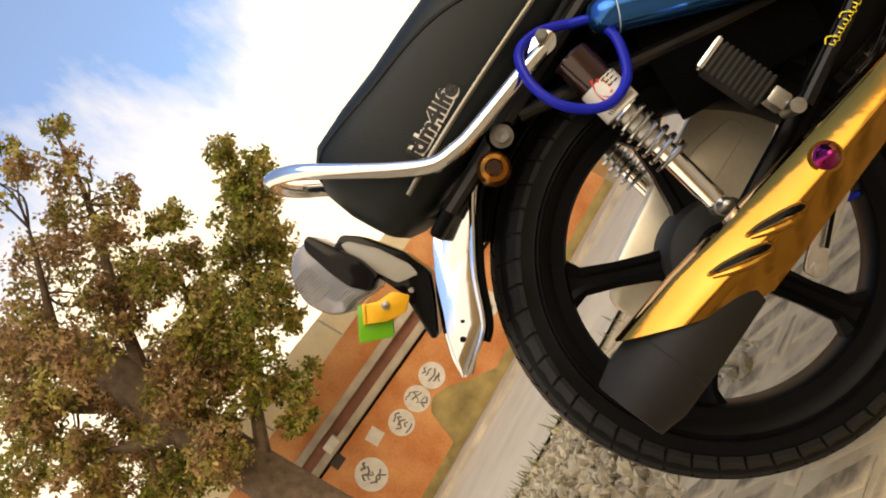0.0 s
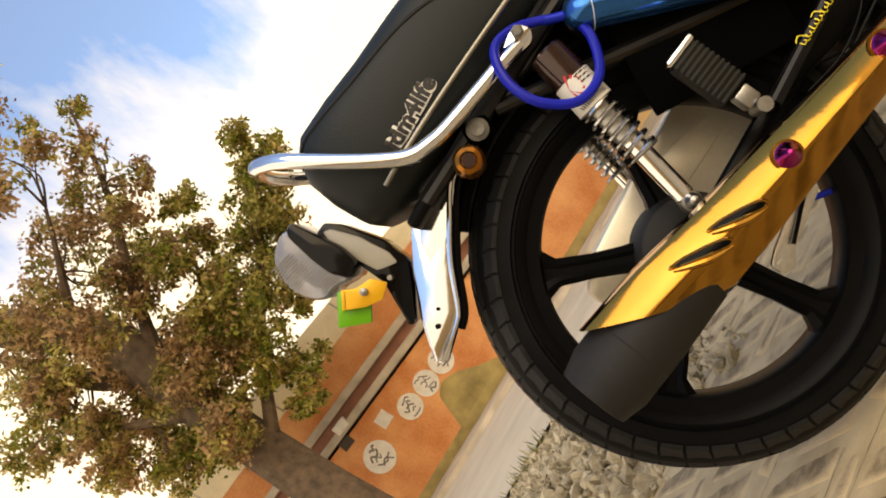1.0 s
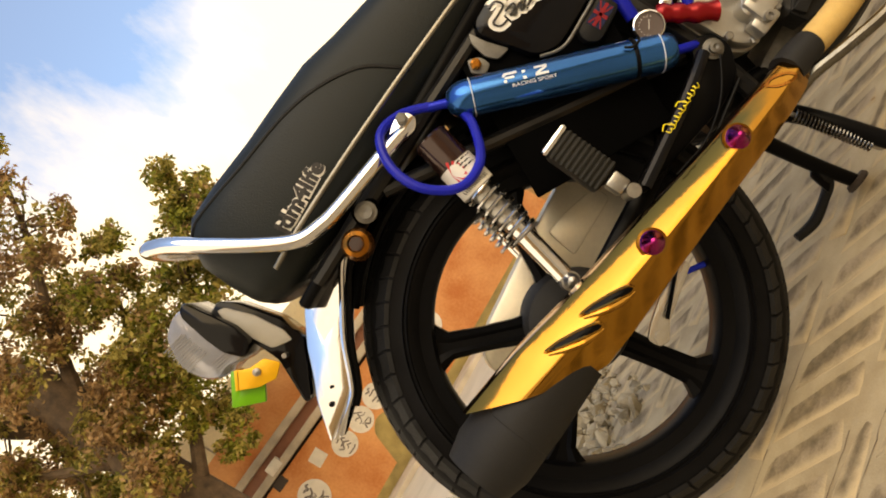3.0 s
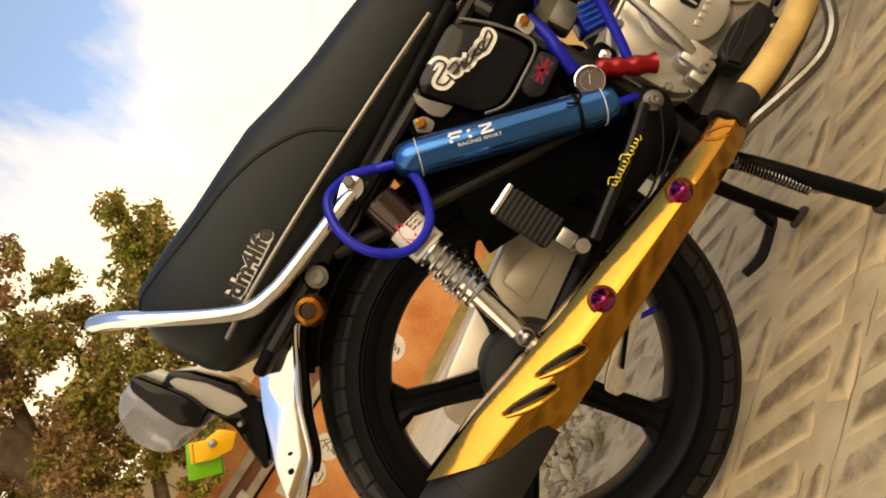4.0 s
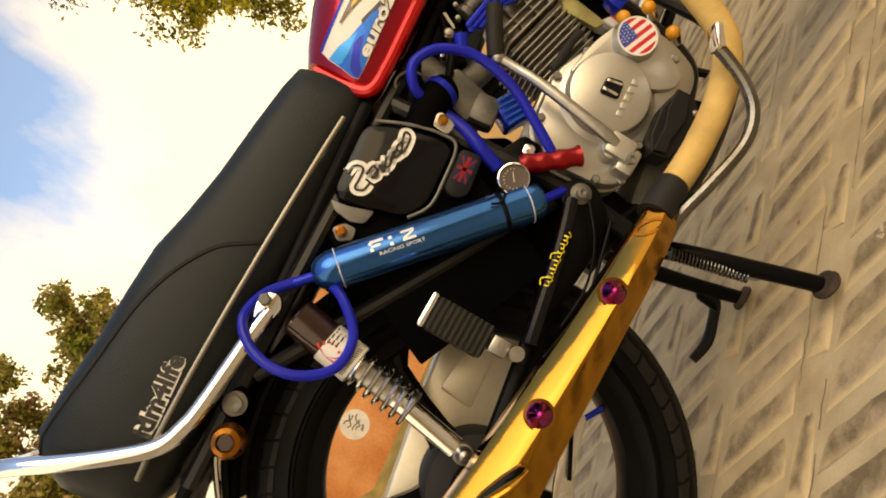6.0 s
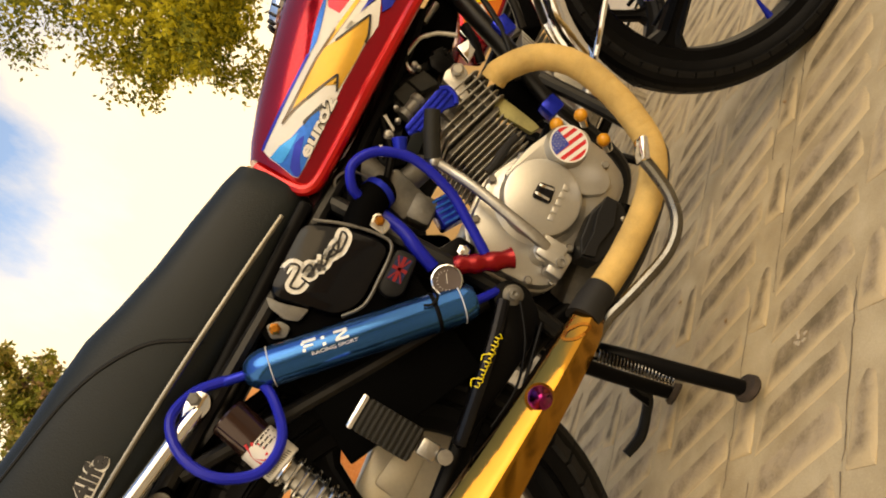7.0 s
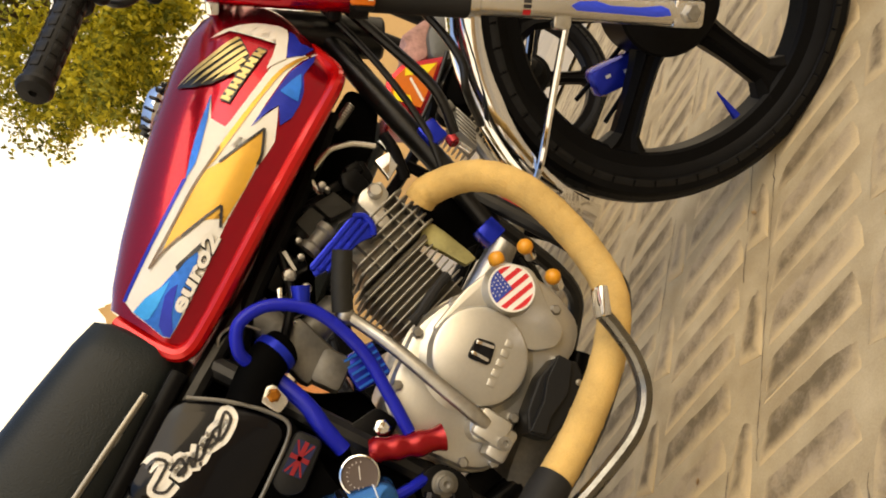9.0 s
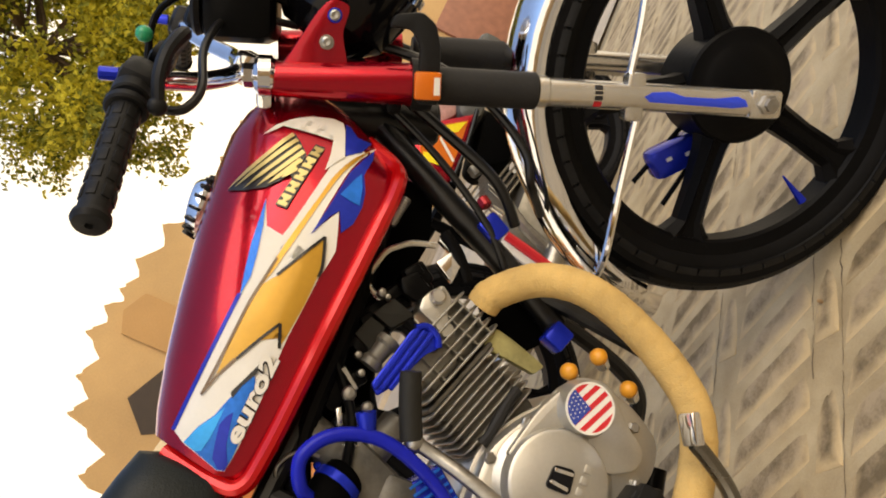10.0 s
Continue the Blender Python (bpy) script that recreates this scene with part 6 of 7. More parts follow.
part("blue_connector", box((0.738, -0.045, 0.405), (0.03, 0.03, 0.028), 0.004, (0, 20, 0)), BLUE_METAL, eng, "blue connector block")

# intake
part("carburettor", add(box((0.497, -0.045, 0.560), (0.055, 0.05, 0.07), 0.01, (0, 20, 0)), lathe([(0.022, -0.03), (0.024, 0.03), (0.0, 0.032)], (0.512, -0.045, 0.610), (0.2, 0, 1), 20), box((0.490, -0.05, 0.520), (0.045, 0.045, 0.04), 0.008), rod((0.50, -0.045, 0.57), (0.57, -0.03, 0.545), 0.02, 18, 0.003)), DULL_ALLOY, bike, "alloy carburettor")
part("intake_boot", tube([(0.418, -0.092, 0.588), (0.445, -0.094, 0.592), (0.470, -0.090, 0.590), (0.488, -0.080, 0.582)], [0.027, 0.025, 0.0245, 0.024], 20), INNER, bike, "black rubber intake boot")
part("boot_clamp", lathe([(0.0245, -0.005), (0.0265, -0.005), (0.0265, 0.005), (0.0245, 0.005)], (0.478, -0.086, 0.587), (1, 0.3, -0.3), 28, True), BLUE_METAL, bike, "blue hose clamp")
part("boot_clamp", lathe([(0.0245, -0.004), (0.026, 0), (0.0245, 0.004)], (0.478, -0.051, 0.594), (-0.8, 0, 0.5), 20, caps=False), BLUE_METAL, bike)
part("vacuum_hose", tube([(0.455, -0.10, 0.600), (0.462, -0.118, 0.622), (0.490, -0.124, 0.634), (0.522, -0.124, 0.612), (0.536, -0.122, 0.562), (0.518, -0.12, 0.499), (0.484, -0.118, 0.449), (0.456, -0.115, 0.412)], 0.0075, 12, 8), BLUE, bike, "blue silicone vacuum hose")
part("hose_tee", tube([(0.535, -0.118, 0.580), (0.556, -0.122, 0.592)], [0.009, 0.0115], 14), BLUE_METAL, bike, "blue hose fitting")
part("lower_hose", tube([(0.452, -0.085, 0.570), (0.440, -0.092, 0.530), (0.424, -0.095, 0.500), (0.412, -0.09, 0.470)], 0.0105, 12), BLUE, bike, "blue silicone hose")
filt = part("blue_filter", box((0.510, -0.045, 0.484), (0.045, 0.05, 0.045), 0.004, (0, 35, 0)), BLUE_METAL, bike, "small blue ribbed filter")
part("filter_ribs", add(*[moved(box((0, -0.0265, -0.018 + 0.009 * i), (0.040, 0.003, 0.003), 0.0), Matrix.Translation((0.510, -0.045, 0.484)) @ Matrix.Rotation(radians(35), 4, "Y")) for i in range(5)]), D_SKY, filt)
air_out = [(0.275, 0.652), (0.290, 0.664), (0.390, 0.664), (0.410, 0.615), (0.415, 0.555), (0.405, 0.535), (0.318, 0.537), (0.288, 0.560)]
air_shape = plate(air_out, -0.114, -0.03, 0.018, 0.022)
air = part("air_box", air_shape, GLOSS, bike, "glossy black air box with a white script sticker", 40)
askin = skin(air_shape)
strokes = [[(0.315, 0.654), (0.327, 0.649), (0.328, 0.637), (0.313, 0.636), (0.299, 0.636), (0.301, 0.625), (0.313, 0.621)],
           [(0.322, 0.630), (0.337, 0.626), (0.329, 0.616), (0.321, 0.621), (0.334, 0.618), (0.342, 0.618), (0.335, 0.610), (0.357, 0.616)],
           [(0.341, 0.618), (0.345, 0.607), (0.367, 0.609), (0.352, 0.608), (0.372, 0.607), (0.358, 0.607), (0.368, 0.600), (0.382, 0.604), (0.373, 0.608), (0.369, 0.599), (0.377, 0.596), (0.394, 0.597), (0.398, 0.606), (0.382, 0.604)]]
part("sticker", laid(add(*[stroke(q, 0.0150, 6) for q in strokes]), askin, 0.0012), WHITE, air, "white outline of a script sticker", 0, False)
part("script_mark", laid(add(*[stroke(q, 0.0034, 6) for q in strokes]), askin, 0.0022), D_BLACK, air, "dark handwritten-style squiggle", 0, False)
part("box_band", tube([(0.396, -0.113, 0.650), (0.410, -0.115, 0.605), (0.416, -0.115, 0.560), (0.408, -0.115, 0.535), (0.36, -0.115, 0.532), (0.318, -0.115, 0.535), (0.291, -0.114, 0.556)], 0.0024, 8), DULL_ALLOY, air, "grey metal retaining strap")
part("tab", plate([(0.425, 0.588), (0.446, 0.572), (0.436, 0.548), (0.418, 0.552)], -0.115, -0.110, 0.001, 0.006), POLISHED, air)
part("bolt", lathe([(0.008, 0), (0.008, 0.006), (0.005, 0.008), (0, 0.008)], (0.434, -0.115, 0.566), (0, -1, 0), 6), BRASS, air)
uk = part("small_cover", plate([(0.350, 0.532), (0.412, 0.528), (0.412, 0.495), (0.352, 0.492), (0.340, 0.512)], -0.112, -0.07, 0.005, 0.01), GREY_PLASTIC, bike, "dark grey plastic cover with a flag sticker")
uq = lambda a, b: (0.385 + a, 0.512 + b)
part("flag_field", plate([uq(-0.020, -0.010), uq(0.018, -0.012), uq(0.018, 0.010), uq(-0.020, 0.012)], -0.1128, -0.1122), DARK_FLAG, uk, "blue flag sticker")
part("flag_cross", add(box((0.384, -0.1135, 0.512), (0.038, 0.0008, 0.005), 0, (0, 2, 0)), box((0.384, -0.1135, 0.512), (0.005, 0.0008, 0.022), 0, (0, 2, 0)), box((0.384, -0.1132, 0.512), (0.040, 0.0006, 0.002), 0, (0, 28, 0)), box((0.384, -0.1132, 0.512), (0.040, 0.0006, 0.002), 0, (0, -28, 0))), DARK_RED, uk, "red flag cross")
part("frame_plate", plate([(0.43, 0.480), (0.47, 0.455), (0.465, 0.425), (0.42, 0.428), (0.405, 0.455)], -0.095, -0.088, 0.002, 0.008), BLACK, bike)
part("bolt", lathe([(0.010, 0), (0.010, 0.005), (0.007, 0.006), (0.007, 0.011), (0, 0.012)], (0.450, -0.095, 0.440), (0, -1, 0), 6), CHROME, bike)
part("red_joint", tube([(0.420, -0.118, 0.446), (0.432, -0.12, 0.425), (0.446, -0.12, 0.402), (0.466, -0.118, 0.375)], [0.012, 0.0155, 0.0125, 0.015, 0.0115, 0.0155, 0.0125, 0.016], 14), RED_HOSE, bike, "wrinkled red metallic hose joint")
part("rear_tab", plate([(0.274, 0.662), (0.275, 0.635), (0.283, 0.600), (0.262, 0.606), (0.256, 0.624), (0.262, 0.650)], -0.104, -0.098, 0.001, 0.005), DULL_ALLOY, bike, "bare metal mounting tab")
part("tab_plate", plate([(0.239, 0.644), (0.252, 0.630), (0.251, 0.613), (0.235, 0.611), (0.225, 0.629)], -0.104, -0.098, 0.001, 0.005), DULL_ALLOY, bike)
part("bolt", lathe([(0.0085, 0), (0.0085, 0.006), (0.005, 0.008), (0, 0.008)], (0.239, -0.104, 0.630), (0, -1, 0), 6), BRASS, bike)

# rider controls at the right side
hanger = part("foot_hanger", plate([(0.440, 0.365), (0.425, 0.380), (0.400, 0.375), (0.385, 0.345), (0.20, 0.350), (0.195, 0.335), (0.36, 0.300), (0.41, 0.305), (0.44, 0.335)], -0.108, -0.098, 0.002, 0.012), BLACK, bike, "black foot-rest hanger plate")
part("hanger_tube", tube([(0.405, -0.118, 0.362), (0.33, -0.128, 0.352), (0.20, -0.130, 0.342)], 0.0095, 10), GLOSS, hanger, "black hanger tube")
wave = [(0.277 + 0.0018 * k + 0.0022 * math.cos(1.9 * k), 0.352 + (0.0034 + 0.0022 * math.cos(0.9 * k)) * math.sin(1.9 * k)) for k in range(44)]
script = [stroke(wave, 0.0009, 5), stroke([(0.276, 0.360), (0.286, 0.362), (0.290, 0.352)], 0.0013), stroke([(0.314, 0.361), (0.322, 0.361), (0.326, 0.350)], 0.0013)]
part("script_sticker", moved(laid(add(*script), skin(rod((0, -0.12, 0.35), (1, -0.12, 0.35), 0.02)), 0.001), Matrix.Translation((0, 0.001, 0))), YELLOW, hanger, "yellow handwritten-style squiggle sticker", 0, False)
part("hanger_bolt", lathe([(0.0150, 0.0), (0.0150, 0.003), (0.011, 0.004), (0.011, 0.006), (0.0085, 0.007), (0.0085, 0.013), (0.004, 0.014), (0.0, 0.012)], (0.420, -0.108, 0.352), (0, -1, 0), 24), DULL_ALLOY, hanger, "chrome pivot bolt")
peg_m = Matrix.Translation((0.181, -0.158, 0.438)) @ Matrix.Rotation(radians(6), 4, "Y")
peg = part("passenger_peg", moved(box((0, 0, 0), (0.046, 0.030, 0.082), 0.006), peg_m), PEG, bike, "folded ribbed rubber passenger peg")
for i in range(10):
    part("rib", moved(box((0.0, -0.0155, -0.036 + i * 0.0078), (0.045, 0.005, 0.0042), 0.001), peg_m), PEG, peg)
part("peg_cap", moved(box((0, -0.002, 0.045), (0.048, 0.034, 0.010), 0.004), peg_m), CHROME, peg, "chrome peg end")
part("peg_clevis", moved(add(box((0.004, 0.0, -0.056), (0.024, 0.026, 0.026), 0.004), lathe([(0.010, -0.02), (0.010, 0.02), (0, 0.021)], (0.006, 0, -0.078), Y, 14)), peg_m), STEEL, peg, "steel clevis")
part("brake_pedal", tube([(0.395, -0.150, 0.232), (0.43, -0.165, 0.230), (0.48, -0.178, 0.212), (0.545, -0.184, 0.191), (0.590, -0.186, 0.194), (0.622, -0.186, 0.216), (0.644, -0.186, 0.247), (0.655, -0.186, 0.268)], 0.0088, 10), PEDAL, bike, "chrome rear brake pedal")
part("pedal_pad", box((0.667, -0.186, 0.276), (0.036, 0.03, 0.012), 0.004, (0, -28, 0)), CHROME, bike)
part("brake_rod", tube([(0.40, -0.112, 0.30), (0.22, -0.112, 0.275), (0.06, -0.105, 0.222)], 0.003, 8), BLACK, bike, "black brake rod")
part("brake_cable", tube([(0.415, -0.116, 0.34), (0.36, -0.125, 0.312), (0.30, -0.12, 0.30), (0.24, -0.115, 0.31)], 0.002, 8), BLACK, bike, "thin black cable")
part("torque_arm", add(plate([(0.022, 0.228), (0.022, 0.208), (0.036, 0.200), (0.060, 0.214), (0.145, 0.228), (0.145, 0.240), (0.080, 0.243), (0.045, 0.236)], -0.094, -0.086, 0.001, 0.006), lathe([(0.009, 0), (0.009, 0.008), (0, 0.009)], (0.033, -0.092, 0.215), (0, -1, 0), 6)), POLISHED, bike, "flat alloy brake arm")
# chain case on the far side
part("chain_case", plate([(0.195, 0.440), (0.230, 0.432), (0.262, 0.400), (0.262, 0.326), (0.213, 0.312), (0.078, 0.308), (-0.102, 0.290), (-0.138, 0.345), (-0.137, 0.398), (-0.090, 0.424), (0.081, 0.436)], 0.066, 0.110, 0.010, 0.02), BEIGE, bike, "pale full chain case")
part("chain_case_panel", plate([(0.100, 0.412), (0.144, 0.404), (0.202, 0.384), (0.200, 0.354), (0.089, 0.357)], 0.062, 0.067, 0.002, 0.008), BEIGE, bike)

# centre stand
for s, w in ((-1, 1.0), (1, 0.72)):
    lo = (0.430, s * w * 0.140, 0.012)
    leg = part("stand_leg", tube([(0.394, s * 0.075, 0.240), (0.403, s * 0.105 * w, 0.190), (0.416, s * w * 0.128, 0.100), lo], [0.014, 0.0135, 0.0125, 0.012], 12), BLACK, bike, "black centre stand leg")
    part("foot_pad", lathe([(0.0, -0.004), (0.020, -0.004), (0.022, 0.0), (0.019, 0.007), (0.0, 0.007)], (0.432, s * w * 0.142, 0.006), (0.12, s * 0.2, 1), 20), RUST, leg, "rusty worn round foot")
part("stand_cross", tube([(0.398, -0.09, 0.215), (0.398, 0.08, 0.215)], 0.012), BLACK, bike)
lever = part("stand_lever", tube([(0.418, 0.094, 0.075), (0.408, 0.108, 0.046), (0.385, 0.120, 0.034), (0.345, 0.130, 0.026), (0.308, 0.136, 0.036)], [0.009, 0.010, 0.009, 0.010, 0.008], 10), GREY_PLASTIC, bike, "black stand foot lever")
part("lever_gusset", plate([(0.424, 0.090), (0.400, 0.078), (0.392, 0.040), (0.418, 0.050)], 0.098, 0.106, 0.002, 0.004), BLACK, lever)
part("stand_spring", tube(spring_line((0.391, -0.118, 0.212), (0.404, -0.122, 0.100), 0.0085, 22, 10), 0.0015, 5, 1), PEDAL, bike, "return spring")
part("spring_hook", tube([(0.404, -0.122, 0.102), (0.406, -0.122, 0.090), (0.414, -0.124, 0.084), (0.420, -0.124, 0.090)], 0.0032, 8), STEEL, bike)
part("spring_hook", tube([(0.391, -0.118, 0.210), (0.389, -0.116, 0.224), (0.394, -0.100, 0.234)], 0.0032, 8), STEEL, bike)

# ---- steered parts ----
def fpart(name, shape, material, parent, label="", sharp=32.0):
    return part(name, moved(shape, FRONT), material, parent, label, sharp)


fork = {}
for s in (-1, 1):
    y, ahead = s * 0.095, (0.040 if s > 0 else 0.0)
    leg = fpart("fork_leg", add(rod(on_leg(-0.012, y, ahead), on_leg(0.31, y, ahead), 0.0175, 20, 0.004), box(on_leg(0.004, y, ahead), (0.036, 0.034, 0.044), 0.006, (0, -24.2, 0)), rod(on_leg(0.285, y, ahead), on_leg(0.312, y, ahead), 0.0195, 20, 0.003), box(on_leg(0.176, y, ahead), (0.060, 0.024, 0.026), 0.006, (0, -24.2, 0))), POLISHED, bike, "alloy fork slider")
    fork[s] = leg
    fpart("fork_boot", rod(on_leg(0.300, y, ahead), on_leg(0.435, y, ahead), 0.0225, 20, 0.003), CAN, leg, "dark fork gaiter tube")
    fpart("fork_cover", lathe([(0.0, 0.0), (0.0250, 0.0), (0.0250, 0.03), (0.021, 0.15), (0.020, 0.17), (0.0, 0.17)], on_leg(0.45, y, ahead), AXIS, 24), RED, leg, "red fork shroud")
    fpart("fork_top", add(rod(on_leg(0.612, y), on_leg(0.636, y), 0.024, 20, 0.005), rod(on_leg(0.636, y), on_leg(0.650, y), 0.014, 6, 0.002)), CHROME, leg)
    fpart("headlamp_ear", plate([(p_.x, p_.z) for p_ in (on_fork(0.612, 0, -0.005), on_fork(0.600, 0, 0.010), on_fork(0.566, 0, 0.062), on_fork(0.548, 0, 0.080), on_fork(0.526, 0, 0.072), on_fork(0.536, 0, 0.040), on_fork(0.530, 0, 0.008), on_fork(0.525, 0, -0.005))], y + s * 0.004 - 0.004, y + s * 0.004 + 0.004, 0.002, 0.008), RED, leg, "red headlamp ear")
    for a, b, m_ in ((0.554, 0.030, STEEL), (0.545, 0.060, BLUE_METAL)):
        fpart("ear_washer", lathe([(0.0085, 0), (0.0085, 0.0025), (0, 0.003)], on_fork(a, y + s * 0.008, b), (0, s, 0), 18), m_, leg)
        fpart("ear_bolt", lathe([(0.0062, 0), (0.0062, 0.007), (0.004, 0.008), (0, 0.007)], on_fork(a, y + s * 0.009, b), (0, s, 0), 12), STEEL, leg)
    fpart("axle_nut", lathe([(0.013, 0), (0.013, 0.006), (0.009, 0.008), (0.009, 0.014), (0, 0.015)], on_leg(0.004, y + s * 0.017), (0, s, 0), 6), STEEL, leg)
    fpart("fender_stay", tube([on_fork(0.184, y, -0.004), on_fork(0.170, s * 0.088, 0.10), on_fork(0.160, s * 0.058, 0.27)], 0.0055, 8), CHROME, leg)
    fpart("fender_stay", tube([on_fork(0.168, y, -0.04), on_fork(0.176, s * 0.085, -0.13), on_fork(0.182, s * 0.072, -0.226), on_fork(0.186, s * 0.055, -0.262)], 0.0055, 8), CHROME, leg)
sl = skin(rod(on_leg(-0.045, -0.095), on_leg(0.31, -0.095), 0.0175, 32))
def fork2(s_, f):
    p = on_leg(s_, 0, f)
    return (p.x, p.z)


st1 = patch([fork2(0.030, -0.004), fork2(0.034, 0.004), fork2(0.045, 0.008), fork2(0.075, 0.004), fork2(0.115, 0.004), fork2(0.135, 0.009), fork2(0.158, 0.007), fork2(0.168, 0.001), fork2(0.160, -0.005), fork2(0.10, -0.006), fork2(0.05, -0.007)])
part("blue_sticker", moved(laid(st1, sl, 0.001), FRONT), BLUE_STICKER, fork[-1], "deep blue flash sticker", 0, False)
for f0, f1, m_ in ((-0.014, -0.008, FLAG_RED), (-0.006, -0.001, D_BLACK), (0.001, 0.005, D_BLACK), (0.007, 0.012, D_BLACK)):
    part("print_bar", moved(laid(stroke([fork2(0.226, f0), fork2(0.226, f1)], 0.010), sl, 0.001), FRONT), m_, fork[-1], "", 0, False)
for a in (0.475, 0.625):
    fpart("fork_yoke", add(box(on_fork(a, 0, -0.02), (0.060, 0.205, 0.020), 0.008, (0, -24.2, 0))), CHROME if a > 0.6 else BLACK, bike, "fork yoke")
ring_c = on_leg(0.443, -0.095)
fpart("fork_collar", add(lathe([(0.026, -0.012), (0.031, -0.012), (0.031, 0.012), (0.026, 0.012)], ring_c, AXIS, 24, True), plate([(p_.x, p_.z) for p_ in (on_fork(0.424, 0, -0.036), on_fork(0.424, 0, 0.03), on_fork(0.430, 0, 0.055), on_fork(0.446, 0, 0.068), on_fork(0.478, 0, 0.064), on_fork(0.484, 0, 0.050), on_fork(0.458, 0, 0.048), on_fork(0.448, 0, 0.03), on_fork(0.450, 0, -0.036))], -0.125, -0.112, 0.003, 0.006)), GREY_PLASTIC, fork[-1], "grey fork collar")
refl = fpart("side_reflector", moved(box((0, 0, 0), (0.032, 0.012, 0.031), 0.003), Matrix.Translation(ring_c + Vector((0, -0.036, 0)) + AXIS * -0.004) @ Matrix.Rotation(radians(-24), 4, "Y")), AMBER, fork[-1], "amber side reflector")
fpart("reflector_mark", moved(box((0.0, -0.0065, -0.010), (0.020, 0.001, 0.007), 0.0), Matrix.Translation(ring_c + Vector((0, -0.036, 0)) + AXIS * -0.004) @ Matrix.Rotation(radians(-24), 4, "Y")), WHITE, refl)
# front mudguard
rings = []
for i in range(27):
    a = radians(58 + i * 5.1)
    r = 0.309 + (0.030 * max(0, i - 17) / 9)
    w = 0.052 if 1 < i < 25 else (0.040 if i in (1, 25) else 0.028)
    sec = [(-w, -0.030), (-w, -0.014), (-w * 0.85, 0.0), (-w * 0.45, 0.009), (0, 0.012), (w * 0.45, 0.009), (w * 0.85, 0.0), (w, -0.014), (w, -0.030), (w * 0.93, -0.028), (w * 0.8, -0.004), (0, 0.006), (-w * 0.8, -0.004), (-w * 0.93, -0.028)]
    rings.append([(HUB_F.x + (r + h) * math.cos(a), y, HUB_F.z + (r + h) * math.sin(a)) for y, h in sec])
fpart("front_mudguard", loft(rings), CHROME, bike, "chrome front mudguard", 40)
fpart("brake_plate", lathe([(0.0, 0.045), (0.062, 0.045), (0.066, 0.058), (0.04, 0.07), (0.0, 0.072)], HUB_F, Y, 32), BLACK, front)
blu = fpart("blue_cable_box", box((1.062, 0.055, 0.298), (0.080, 0.045, 0.046), 0.010, (0, 38, 0)), BLUE_METAL, front, "blue anodised cable block")
fpart("block_bolts", add(box((1.052, 0.031, 0.312), (0.008, 0.003, 0.005), 0, (0, 38, 0)), box((1.072, 0.031, 0.290), (0.008, 0.003, 0.005), 0, (0, 38, 0))), SILVER_FILM, blu)
fpart("brake_link", add(tube([(1.118, 0.062, 0.302), (1.000, 0.065, 0.330)], 0.004), tube([(1.065, 0.065, 0.262), (0.99, 0.065, 0.27)], 0.004)), BLACK, front)
# handlebar, controls, lamp and instruments
bar_r = [(0.905, 0.0, 0.905), (0.892, -0.06, 0.905), (0.874, -0.12, 0.930), (0.862, -0.17, 0.960), (0.850, -0.220, 0.968), (0.800, -0.300, 0.950), (0.757, -0.360, 0.934)]


def bent(shape):
    """The left half of the bar sits higher and further forward than the right."""
    return [(x + 0.25 * max(y, 0), y, z + 0.26 * max(y, 0)) for x, y, z in shape[0]], shape[1]


